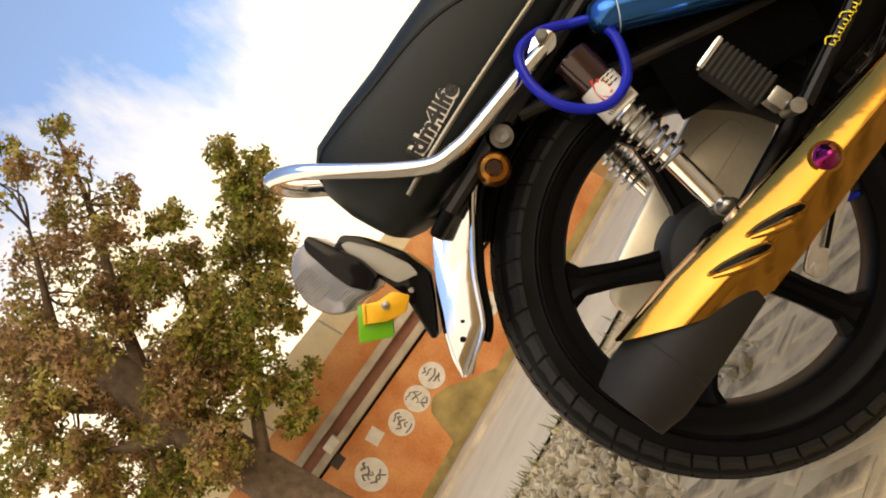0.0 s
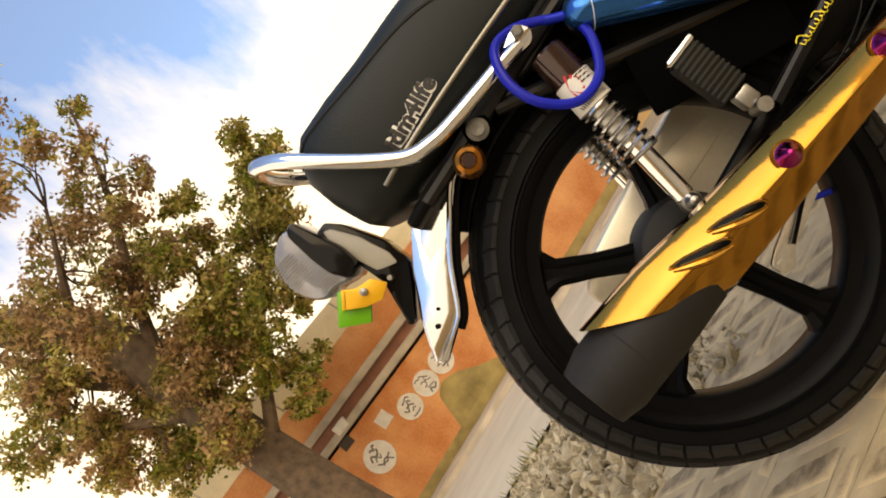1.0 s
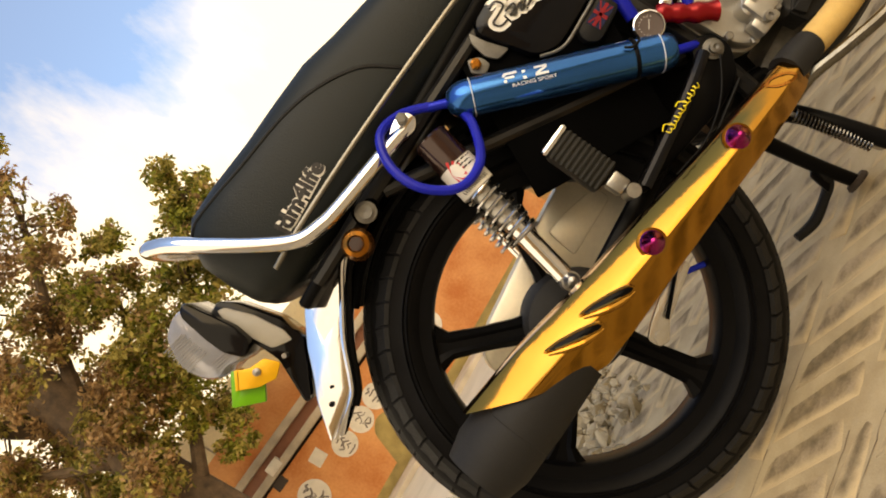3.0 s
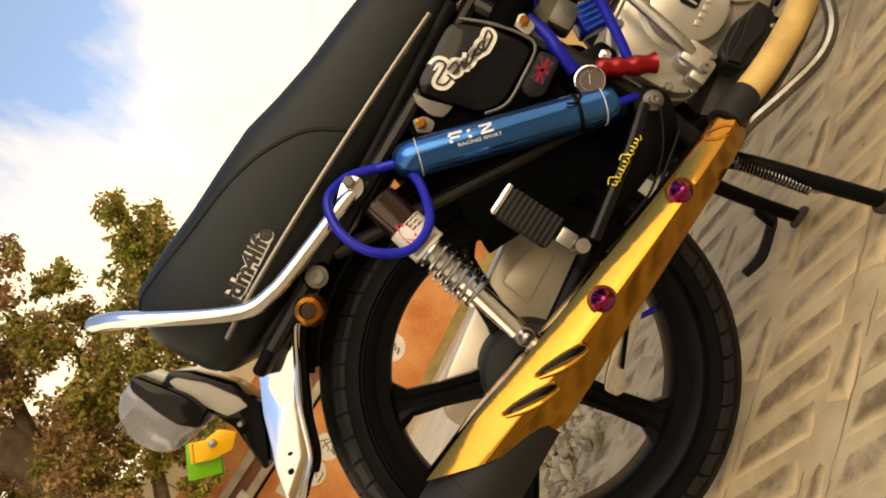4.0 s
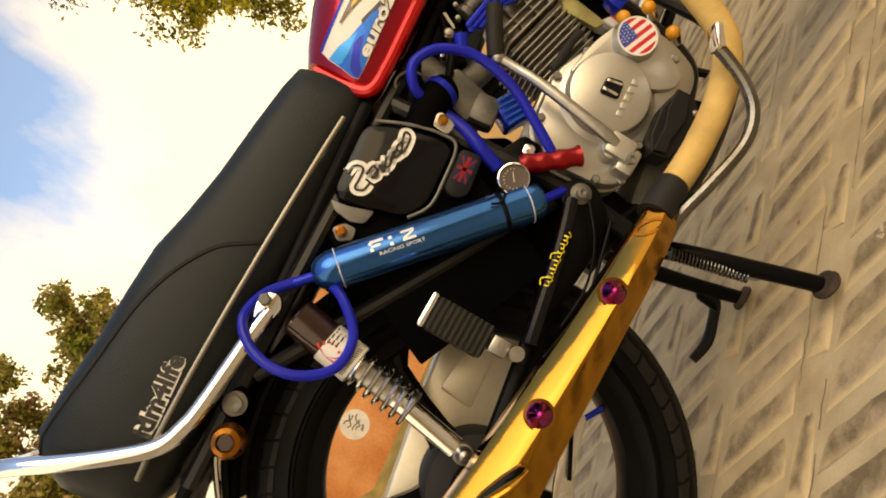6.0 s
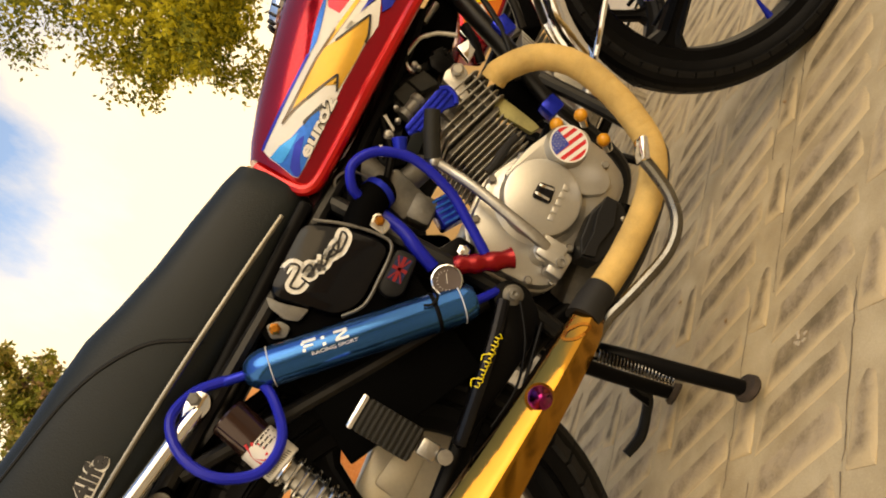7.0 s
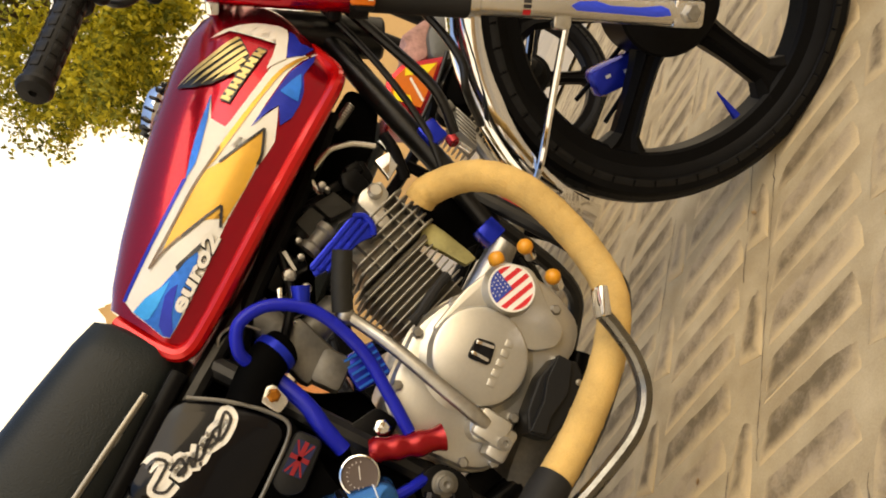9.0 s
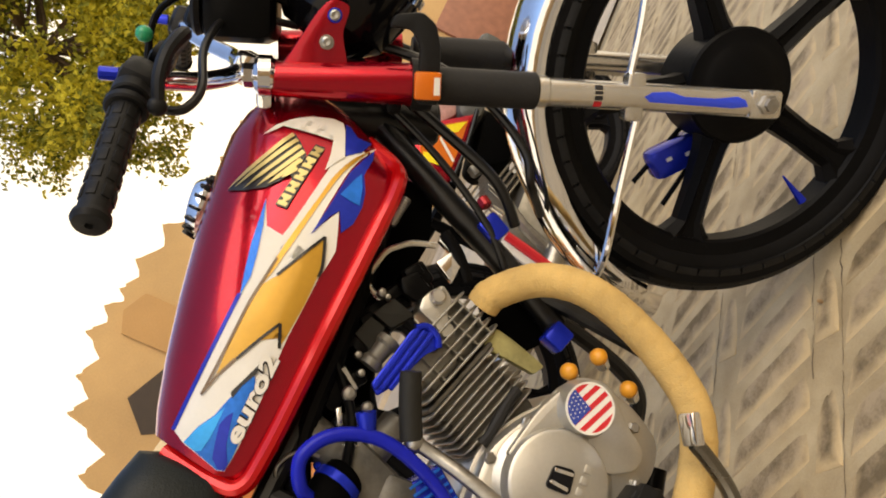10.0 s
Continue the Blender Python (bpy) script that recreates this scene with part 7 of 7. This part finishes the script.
bars_ob = fpart("handlebar", bent(tube([(x, -y, z) for x, y, z in bar_r[:0:-1]] + bar_r, 0.011, 12)), CHROME, bike, "chrome handlebar")
for s in (1, -1):
    g_in, g_out = Vector((0.836, -s * 0.248, 0.963)), Vector((0.757, -s * 0.359, 0.934))
    d = (g_out - g_in).normalized()
    u = d.cross(Vector((0, 0, 1))).normalized()
    v = d.cross(u)
    g = fpart("grip", bent(tube([g_in, g_in.lerp(g_out, 0.5), g_out], [0.0145, 0.0142, 0.014], 14)), GREY_PLASTIC, bars_ob, "black patterned rubber grip")
    pats = []
    for i in range(6):
        for j in range(7):
            p = g_in.lerp(g_out, 0.12 + 0.145 * i)
            a = 2 * math.pi * j / 7
            q = p + (u * math.cos(a) + v * math.sin(a)) * 0.0138
            mm = Matrix.Translation(q) @ (Matrix((u * -math.sin(a) + v * math.cos(a), d, u * math.cos(a) + v * math.sin(a))).transposed().to_4x4())
            pats.append(moved(box((0, 0, 0), (0.0085, 0.0145, 0.0024), 0.0008), mm))
    tagged(fpart("grip_pattern", bent(add(*pats)), GREY_PLASTIC, g), kind="stuff")
    fpart("grip_flange", bent(rod(g_in - d * 0.004, g_in + d * 0.006, 0.021, 20, 0.002)), GREY_PLASTIC, g)
    fpart("grip_end", bent(lathe([(0.0, -0.001), (0.0165, -0.001), (0.0172, 0.004), (0.0145, 0.009), (0.004, 0.010), (0.003, 0.006), (0.0, 0.006)], tuple(g_out), tuple(d), 20)), GREY_PLASTIC, g)
    fpart("switch_housing", bent(add(box((0.858, -s * 0.213, 0.968), (0.042, 0.042, 0.038), 0.010, (0, 0, -s * 20)), rod((0.842, -s * 0.24, 0.965), (0.850, -s * 0.226, 0.968), 0.019, 18, 0.002))), GREY_PLASTIC, bars_ob, "black switch housing")
    fpart("lever_pivot", bent(box((0.884, -s * 0.180, 0.962), (0.034, 0.036, 0.024), 0.008, (0, 0, -s * 25))), BLACK, bars_ob)
    fpart("lever", bent(add(tube([(0.895, -s * 0.185, 0.958), (0.918, -s * 0.215, 0.948), (0.900, -s * 0.242, 0.950), (0.876, -s * 0.256, 0.946), (0.853, -s * 0.262, 0.936)], [0.009, 0.0085, 0.0075, 0.0065, 0.0055], 10, flat=1.3), ball((0.851, -s * 0.262, 0.936), 0.0095))), GREY_PLASTIC, bars_ob, "dark ball-ended control lever")
    fpart("mirror_stub", bent(rod((0.855, -s * 0.20, 0.990), (0.848, -s * 0.202, 1.008), 0.0072, 10, 0.001)), BLUE_METAL, bars_ob, "blue anodised bolt")
fpart("green_button", ball((0.903, -0.207, 0.982), 0.0085), TEAL, bars_ob, "green button")
fpart("throttle_cable", tube([(0.850, -0.232, 0.948), (0.848, -0.238, 0.930), (0.858, -0.236, 0.915), (0.880, -0.215, 0.912), (0.915, -0.14, 0.935), (0.955, -0.06, 0.93), (0.98, -0.03, 0.86)], 0.0048, 10), CABLE, bars_ob, "black control cable")
fpart("throttle_cable", tube([(0.87, -0.17, 0.975), (0.93, -0.14, 0.99), (0.985, -0.06, 0.95), (1.0, -0.03, 0.86)], 0.004, 8), BLACK, bars_ob, "black control cable")
for y in (-0.035, 0.035):
    fpart("bar_clamp", box((0.905, y, 0.895), (0.04, 0.025, 0.035), 0.008), CHROME, bars_ob, "chrome bar clamp")
lamp = fpart("headlamp", lathe([(0.0, -0.075), (0.05, -0.068), (0.078, -0.04), (0.086, 0.0), (0.088, 0.03), (0.084, 0.034)], (1.045, 0, 0.825), (1, 0, -0.12), 32), GLOSS, bike, "black round headlamp shell")
fpart("headlamp_rim", lathe([(0.084, 0.028), (0.091, 0.03), (0.091, 0.042), (0.083, 0.044)], (1.045, 0, 0.825), (1, 0, -0.12), 32, True), CHROME, lamp)
fpart("headlamp_glass", lathe([(0.084, 0.036), (0.06, 0.046), (0.0, 0.054)], (1.045, 0, 0.825), (1, 0, -0.12), 32), LENS, lamp)
inst = fpart("instrument_housing", add(box((0.970, 0.0, 0.930), (0.085, 0.17, 0.085), 0.018, (0, -24, 0))), BLACK, bike, "black instrument housing")
for y in (-0.045, 0.045):
    fpart("meter_rim", lathe([(0.034, 0), (0.037, 0.006), (0.034, 0.01), (0.0, 0.008)], (0.952, y, 0.968), (-0.4, 0, 1), 24), GREY_PLASTIC, inst)
# cables round the steering head
for pts, r in (([(0.965, -0.05, 0.80), (0.950, -0.055, 0.735), (0.925, -0.05, 0.64), (0.895, -0.045, 0.55), (0.86, -0.02, 0.50)], 0.0075), ([(0.985, -0.06, 0.78), (0.985, -0.085, 0.68), (0.965, -0.09, 0.60), (0.93, -0.085, 0.535), (0.90, -0.07, 0.51), (0.90, 0.0, 0.47)], 0.006),
               ([(0.945, -0.06, 0.83), (0.925, -0.062, 0.74), (0.885, -0.055, 0.63), (0.83, -0.04, 0.53), (0.77, -0.02, 0.47)], 0.005)):
    part("control_cable", tube(pts, r, 10), CABLE, bike, "black control cable")
part("tube_clamp", box((0.838, -0.028, 0.528), (0.03, 0.03, 0.034), 0.005, (0, 25, 0)), BLUE_METAL, bike, "blue clamp on the down tube")
part("under_tank_loom", add(tube([(0.80, -0.03, 0.66), (0.66, -0.05, 0.645), (0.52, -0.06, 0.64), (0.45, -0.06, 0.62)], 0.012), tube([(0.60, -0.06, 0.64), (0.55, -0.07, 0.60), (0.50, -0.08, 0.585)], 0.006)), BLACK, bike)
# added sheet: the shade between tank and engine as a near-black shape
part("under_tank_shade", add(plate([(0.44, 0.665), (0.80, 0.665), (0.865, 0.662), (0.872, 0.615), (0.80, 0.592), (0.72, 0.600), (0.60, 0.590), (0.545, 0.560), (0.50, 0.62), (0.455, 0.60), (0.44, 0.56)], 0.01, 0.06, 0.006, 0.012)), INNER, bike, "black sheet added for the shade under the tank")
# another added black sheet, for the shade behind the air box
part("rear_shade_sheet", plate([(0.39, 0.66), (0.47, 0.65), (0.46, 0.53), (0.49, 0.47), (0.45, 0.40), (0.36, 0.40), (0.34, 0.55)], 0.0, 0.05, 0.006, 0.012), INNER, bike)
for x, z, r in ((0.505, 0.655, 0.010), (0.535, 0.640, 0.008), (0.590, 0.612, 0.011), (0.622, 0.640, 0.009), (0.660, 0.628, 0.008), (0.700, 0.612, 0.009), (0.735, 0.600, 0.010)):
    part("connector", box((x, -0.045, z), (r * 2.2, 0.03, r * 1.6), 0.003, (0, 35, 0)), BLACK, bike)
part("bare_wire", tube([(0.452, -0.07, 0.640), (0.470, -0.085, 0.652), (0.492, -0.08, 0.640), (0.498, -0.07, 0.615)], 0.0022, 6), STEEL, bike)
part("terminal", add(box((0.545, -0.066, 0.612), (0.020, 0.004, 0.006), 0.001, (0, -30, 0)), box((0.520, -0.066, 0.585), (0.008, 0.004, 0.020), 0.001, (0, -20, 0))), POLISHED, bike)
# flat near-black sheet added behind the hanger plate
part("inner_sheet", plate([(0.29, 0.345), (0.295, 0.40), (0.355, 0.44), (0.43, 0.43), (0.44, 0.36), (0.37, 0.325)], -0.072, -0.060, 0.003, 0.01), INNER, bike)
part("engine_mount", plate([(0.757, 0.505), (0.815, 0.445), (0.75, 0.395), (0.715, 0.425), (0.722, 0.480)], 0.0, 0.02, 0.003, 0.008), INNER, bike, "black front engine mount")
# added black sheet standing for the dark below the seat
part("side_shade_sheet", box((0.27, -0.092, 0.50), (0.22, 0.006, 0.22), 0.003, (0, 30, 0)), INNER, bike)

# ---- second motorcycle, parked behind ----
bike_b = thing("motorcycle", "red and orange motorcycle parked close behind", "motorcycle")
BY = 0.85
wheel("rear_wheel", bike_b, Vector((0.80, BY, 0.325)), 0.295, 0.085, 0.21, Matrix(), "black cast rear wheel", 44, 0.4)
wheel("front_wheel", bike_b, Vector((1.72, BY + 0.33, 0.32)), 0.290, 0.076, 0.21, Matrix(), "black cast front wheel", 44, 0.1)
panel_shape = plate([(1.105, 0.628), (1.184, 0.668), (1.240, 0.652), (1.310, 0.566), (1.220, 0.560), (1.132, 0.560)], 0.560, 0.700, 0.016, 0.012)
panel_b = part("side_panel", panel_shape, RED, bike_b, "red side panel with orange and yellow graphics", 40)
bskin = skin(panel_shape)
film([(1.150, 0.640), (1.186, 0.656), (1.236, 0.640), (1.282, 0.580), (1.215, 0.574), (1.160, 0.572)], AMBER, "orange graphic panel", 0.0015, bskin, panel_b, 0.03)
film([(1.232, 0.640), (1.278, 0.582), (1.246, 0.590), (1.214, 0.634)], YELLOW, "yellow graphic flash", 0.0025, bskin, panel_b, 0.03)
film([(1.150, 0.634), (1.168, 0.642), (1.176, 0.604), (1.156, 0.590)], YELLOW, "yellow graphic flash", 0.0025, bskin, panel_b, 0.03)
film([(1.212, 0.622), (1.218, 0.620), (1.180, 0.572), (1.174, 0.575)], WHITE, "pale pinstripe", 0.0025, bskin, panel_b, 0.03)
part("panel_trim", tube([(1.314, 0.556, 0.572), (1.225, 0.556, 0.562), (1.130, 0.556, 0.560)], 0.005, 8), GLOSS, panel_b)
part("grey_saddle", plate([(1.288, 0.600), (1.342, 0.632), (1.440, 0.640), (1.520, 0.630), (1.520, 0.580), (1.415, 0.566), (1.362, 0.558), (1.308, 0.552)], 0.570, 0.740, 0.02, 0.016), SEAT_GREY, bike_b, "worn grey saddle", 40)
part("cloth_cover", plate([(1.262, 0.632), (1.284, 0.668), (1.300, 0.664), (1.318, 0.684), (1.345, 0.672), (1.386, 0.652), (1.380, 0.634), (1.336, 0.624), (1.298, 0.606)], 0.585, 0.690, 0.012, 0.010), PINK, bike_b, "crumpled faded pink cloth")
part("side_box", plate([(1.330, 0.552), (1.372, 0.520), (1.330, 0.480), (1.250, 0.455), (1.212, 0.500), (1.222, 0.535)], 0.580, 0.720, 0.016, 0.014), INNER, bike_b, "black side box")
for i in range(6):
    part("barrel_fin", box((1.146 + 0.0085 * i, 0.60, 0.452 + 0.004 * i), (0.0035, 0.08, 0.062), 0.001, (0, 20, 0)), FIN, bike_b)
part("red_cap", rod((1.126, 0.556, 0.488), (1.112, 0.550, 0.470), 0.014, 14, 0.003), RED_HOSE, bike_b, "red cap")
part("pale_tube", rod((1.118, 0.552, 0.462), (1.112, 0.552, 0.430), 0.007, 12, 0.002), POLISHED, bike_b)
part("grey_clamp", box((1.190, 0.57, 0.520), (0.034, 0.03, 0.026), 0.006, (0, 30, 0)), DULL_ALLOY, bike_b)
part("frame", add(tube([(1.62, BY, 0.70), (1.30, BY - 0.03, 0.55), (1.0, BY - 0.05, 0.56), (0.75, BY - 0.06, 0.60)], 0.016), tube([(1.60, BY, 0.66), (1.48, BY - 0.02, 0.45), (1.36, BY - 0.03, 0.20), (1.10, BY - 0.05, 0.18)], 0.016), tube([(1.10, BY - 0.05, 0.18), (1.12, BY - 0.05, 0.55)], 0.015), tube([(0.80, BY - 0.07, 0.325), (1.10, BY - 0.07, 0.32)], 0.016)), BLACK, bike_b)
part("seat", box((0.92, BY, 0.655), (0.52, 0.22, 0.10), 0.035, (0, -3, 0)), VINYL, bike_b, "black seat")
eng_b = part("engine", box((1.24, BY, 0.29), (0.26, 0.20, 0.18), 0.03), FIN, bike_b, "dark engine")
for i in range(7):
    part("cooling_fin", box((1.30 + 0.004 * i, BY, 0.395 + 0.014 * i), (0.13, 0.14, 0.005), 0.001, (0, 14, 0)), FIN, eng_b)
part("leg_guard", box((1.44, BY - 0.12, 0.455), (0.11, 0.03, 0.13), 0.02, (0, 35, 0)), GREY_PLASTIC, bike_b, "dark plastic guard")
part("crash_bar", tube([(1.36, BY - 0.10, 0.60), (1.24, BY - 0.15, 0.46), (1.17, BY - 0.16, 0.36), (1.13, BY - 0.15, 0.24)], 0.014), STEEL, bike_b, "silver crash bar")
part("exhaust_pipe", tube([(1.36, BY - 0.07, 0.42), (1.36, BY - 0.14, 0.30), (1.20, BY - 0.16, 0.27), (0.95, BY - 0.18, 0.27), (0.55, BY - 0.20, 0.34)], [0.018, 0.018, 0.02, 0.035, 0.035], 14), STEEL, bike_b, "chrome exhaust")
guard = part("striped_guard", plate([(1.100, 0.405), (1.064, 0.405), (1.030, 0.250), (1.062, 0.240)], 0.600, 0.612, 0.003, 0.006), WHITE, bike_b, "white guard strip with a red edge")
part("red_stripe", tube([(1.090, 0.597, 0.402), (1.075, 0.597, 0.325), (1.056, 0.597, 0.244)], 0.011, 10), FLAG_RED, guard, "red edge stripe")
for s in (-1, 1):
    part("fork_leg", rod((1.72, BY + 0.33 + s * 0.09, 0.325), (1.55, BY + 0.12 + s * 0.09, 0.90), 0.020, 14), GREY_PLASTIC, bike_b)
part("handlebar", tube([(1.70, BY - 0.16, 0.97), (1.62, BY, 0.98), (1.56, BY + 0.12, 0.92), (1.46, BY + 0.24, 0.98), (1.36, BY + 0.36, 0.97)], 0.011), CHROME, bike_b)
for s in (-1, 1):
    part("stand_leg", tube([(1.08, BY + s * 0.08, 0.22), (1.10, BY + s * 0.13, 0.03)], 0.012), BLACK, bike_b)

# ---- paving blocks, nearest as pieces of their own ----
def paver_shape(half_l, half_w, skew, rnd):
    """A worn block lying along x, its ends cut at the angle skew; returns the shape and its dust values."""
    rings, dust = [], []
    k = 1 / math.tan(skew)
    for inset, z, d in ((0.0, -0.02, 1.0), (0.0, -0.0040, 1.0), (0.005, -0.0008, 0.95), (0.012, 0.0006, 0.66), (0.020, 0.0012, 0.27), (0.0275, 0.0014, 0.0)):
        ring = []
        for a, b in ((-1, -1), (1, -1), (1, 1), (-1, 1)):
            y = b * (half_w - inset * 0.8)
            x = a * (half_l - inset) + y * k
            ring.append((x + rnd.uniform(-0.002, 0.002), y + rnd.uniform(-0.0015, 0.0015), z + (rnd.uniform(-0.0003, 0.0003) if z > 0 else 0)))
            dust.append(d)
        rings.append(ring)
    return loft(rings), dust


def dusted(me, values):
    layer = me.attributes.new("dust", "FLOAT", "POINT")
    layer.data.foreach_set("value", values)


rnd = random.Random(2)
STRIP, LAY = radians(13.5), radians(-65)
slant = [paver_shape(0.095, 0.0365, radians(65), rnd) for _ in range(6)]
along = [paver_shape(0.096, 0.0235, radians(90), rnd) for _ in range(3)]
shapes = slant + along
paver_meshes = [mesh_of("paver", s, PAVER, 25, False) for s, d in shapes]
for me, (s, d) in zip(paver_meshes, shapes):
    dusted(me, d)
spots = []
cu, su = math.cos(STRIP), math.sin(STRIP)


def lay_block(a, b, turn, pick):
    x, y = a * cu - b * su, a * su + b * cu
    if -1.5 < x < 5.6 and -2.3 < y < 2.1:
        spots.append((x, y, turn, pick))


for j in range(-12, 14):
    b0 = -0.32 + 0.236 * j
    shift = 0.013 * ((j * 7) % 6)
    for i in range(-32, 84):
        lay_block(i * 0.083 + shift + 0.625 - 0.581, b0 + rnd.gauss(0, 0.0015), STRIP + LAY + rnd.gauss(0, 0.016), (i * 5 + j) % 6)
    for i in range(-14, 36):
        lay_block(i * 0.2 + 0.05 * (j % 4), b0 + 0.118 + rnd.gauss(0, 0.0015), STRIP + rnd.gauss(0, 0.012), 6 + (i + j) % 3)


def plan_distance(s):
    t = min(1.0, max(0.0, (s[0] - 0.1) / 1.1))
    return (s[0] - 0.1 - 1.1 * t) ** 2 + (s[1] + 0.25 - 0.2 * t) ** 2


spots.sort(key=plan_distance)
rest, rest_dust = [], []
for i, (x, y, rz, pick) in enumerate(spots):
    tilt = Euler((rnd.gauss(0, 0.001), rnd.gauss(0, 0.001), rz))
    m = Matrix.Translation((x, y, ground_z(x, y) + rnd.gauss(0, 0.0003))) @ tilt.to_matrix().to_4x4()
    if i < 300:
        ob = new("paver", paver_meshes[pick])
        ob.parent, ob.matrix_basis = pavement, m
    else:
        rest.append(moved(shapes[pick][0], m))
        rest_dust += shapes[pick][1]
ob = part("paving_blocks", add(*rest), PAVER_FAR, pavement, sharp=25, fix=False)
dusted(ob.data, rest_dust)
tagged(ob, kind="stuff")

# ---- dark grit lying in the long joints ----
vs, fs = [], []
for j in range(-6, 3):
    for side in (-0.0895, 0.0895):
        b, a = -0.32 + 0.236 * j + side, -1.2
        while a < 1.5:
            run = rnd.uniform(0.05, 0.3)
            if rnd.random() < 0.42:
                n = max(3, int(run / 0.012))
                for i in range(n):
                    q, w = a + run * i / (n - 1), rnd.uniform(0.0003, 0.0014)
                    c = b + rnd.gauss(0, 0.0010)
                    for c2 in (c - w, c + w):
                        x, y = q * cu - c2 * su, q * su + c2 * cu
                        vs.append((x, y, ground_z(x, y) + 0.0014))
                    if i:
                        k = len(vs)
                        fs.append((k - 4, k - 3, k - 1, k - 2))
            a += run + rnd.uniform(0.0, 0.08)
tagged(part("joint_grit", (vs, fs), GRIT, pavement, sharp=0, fix=False), kind="stuff")

# ---- dry leaves and scraps lying on the paving ----
def dry_leaf(at, size, turn, rnd):
    pts = []
    for u, w in ((-1, 0.05), (-0.6, 0.35), (0.0, 0.5), (0.5, 0.32), (1, 0.04)):
        pts.append([(u * size, s * w * size, 0.002 + abs(s) * 0.25 * w * size + 0.08 * size * u * u) for s in (-1, 0, 1)])
    vs = [p for row in pts for p in row]
    fs = [(3 * i + j, 3 * i + j + 1, 3 * i + j + 4, 3 * i + j + 3) for i in range(4) for j in range(2)]
    vs += [(x, y, z - 0.0012) for x, y, z in vs]
    fs += [tuple(k + 15 for k in f[::-1]) for f in fs]
    m = Matrix.Translation((at[0], at[1], ground_z(*at) + 0.003)) @ Euler((rnd.uniform(-0.2, 0.2), rnd.uniform(-0.2, 0.2), turn)).to_matrix().to_4x4()
    return moved((vs, fs), m)


for x, y, s in ((0.93, -0.29, 0.012), (0.90, -0.25, 0.009), (0.72, -0.33, 0.008), (0.62, 0.22, 0.007), (0.985, 0.04, 0.007), (0.56, 0.02, 0.006), (0.30, -0.36, 0.008)):
    solid("dry_leaf", dry_leaf((x, y), s, rnd.uniform(0, 6.3), rnd), LEAF_BROWN, "small curled brown leaf lying on the paving", "leaf", group="leaves on the paving", fix=False)
scrap = [moved(box((0, 0, 0.002), (0.007, 0.003, 0.004), 0.0), Matrix.Translation((0.505 + 0.012 * math.cos(i * 2.3) * (i / 7) + 0.002 * i, -0.195 + 0.010 * math.sin(i * 2.3), ground_z(0.505, -0.195))) @ Matrix.Rotation(i * 1.1, 4, "Z")) for i in range(7)]
solid("crumpled_scrap", add(*scrap), LEDGE, "small crumpled grey scrap on the paving", "litter", fix=False)
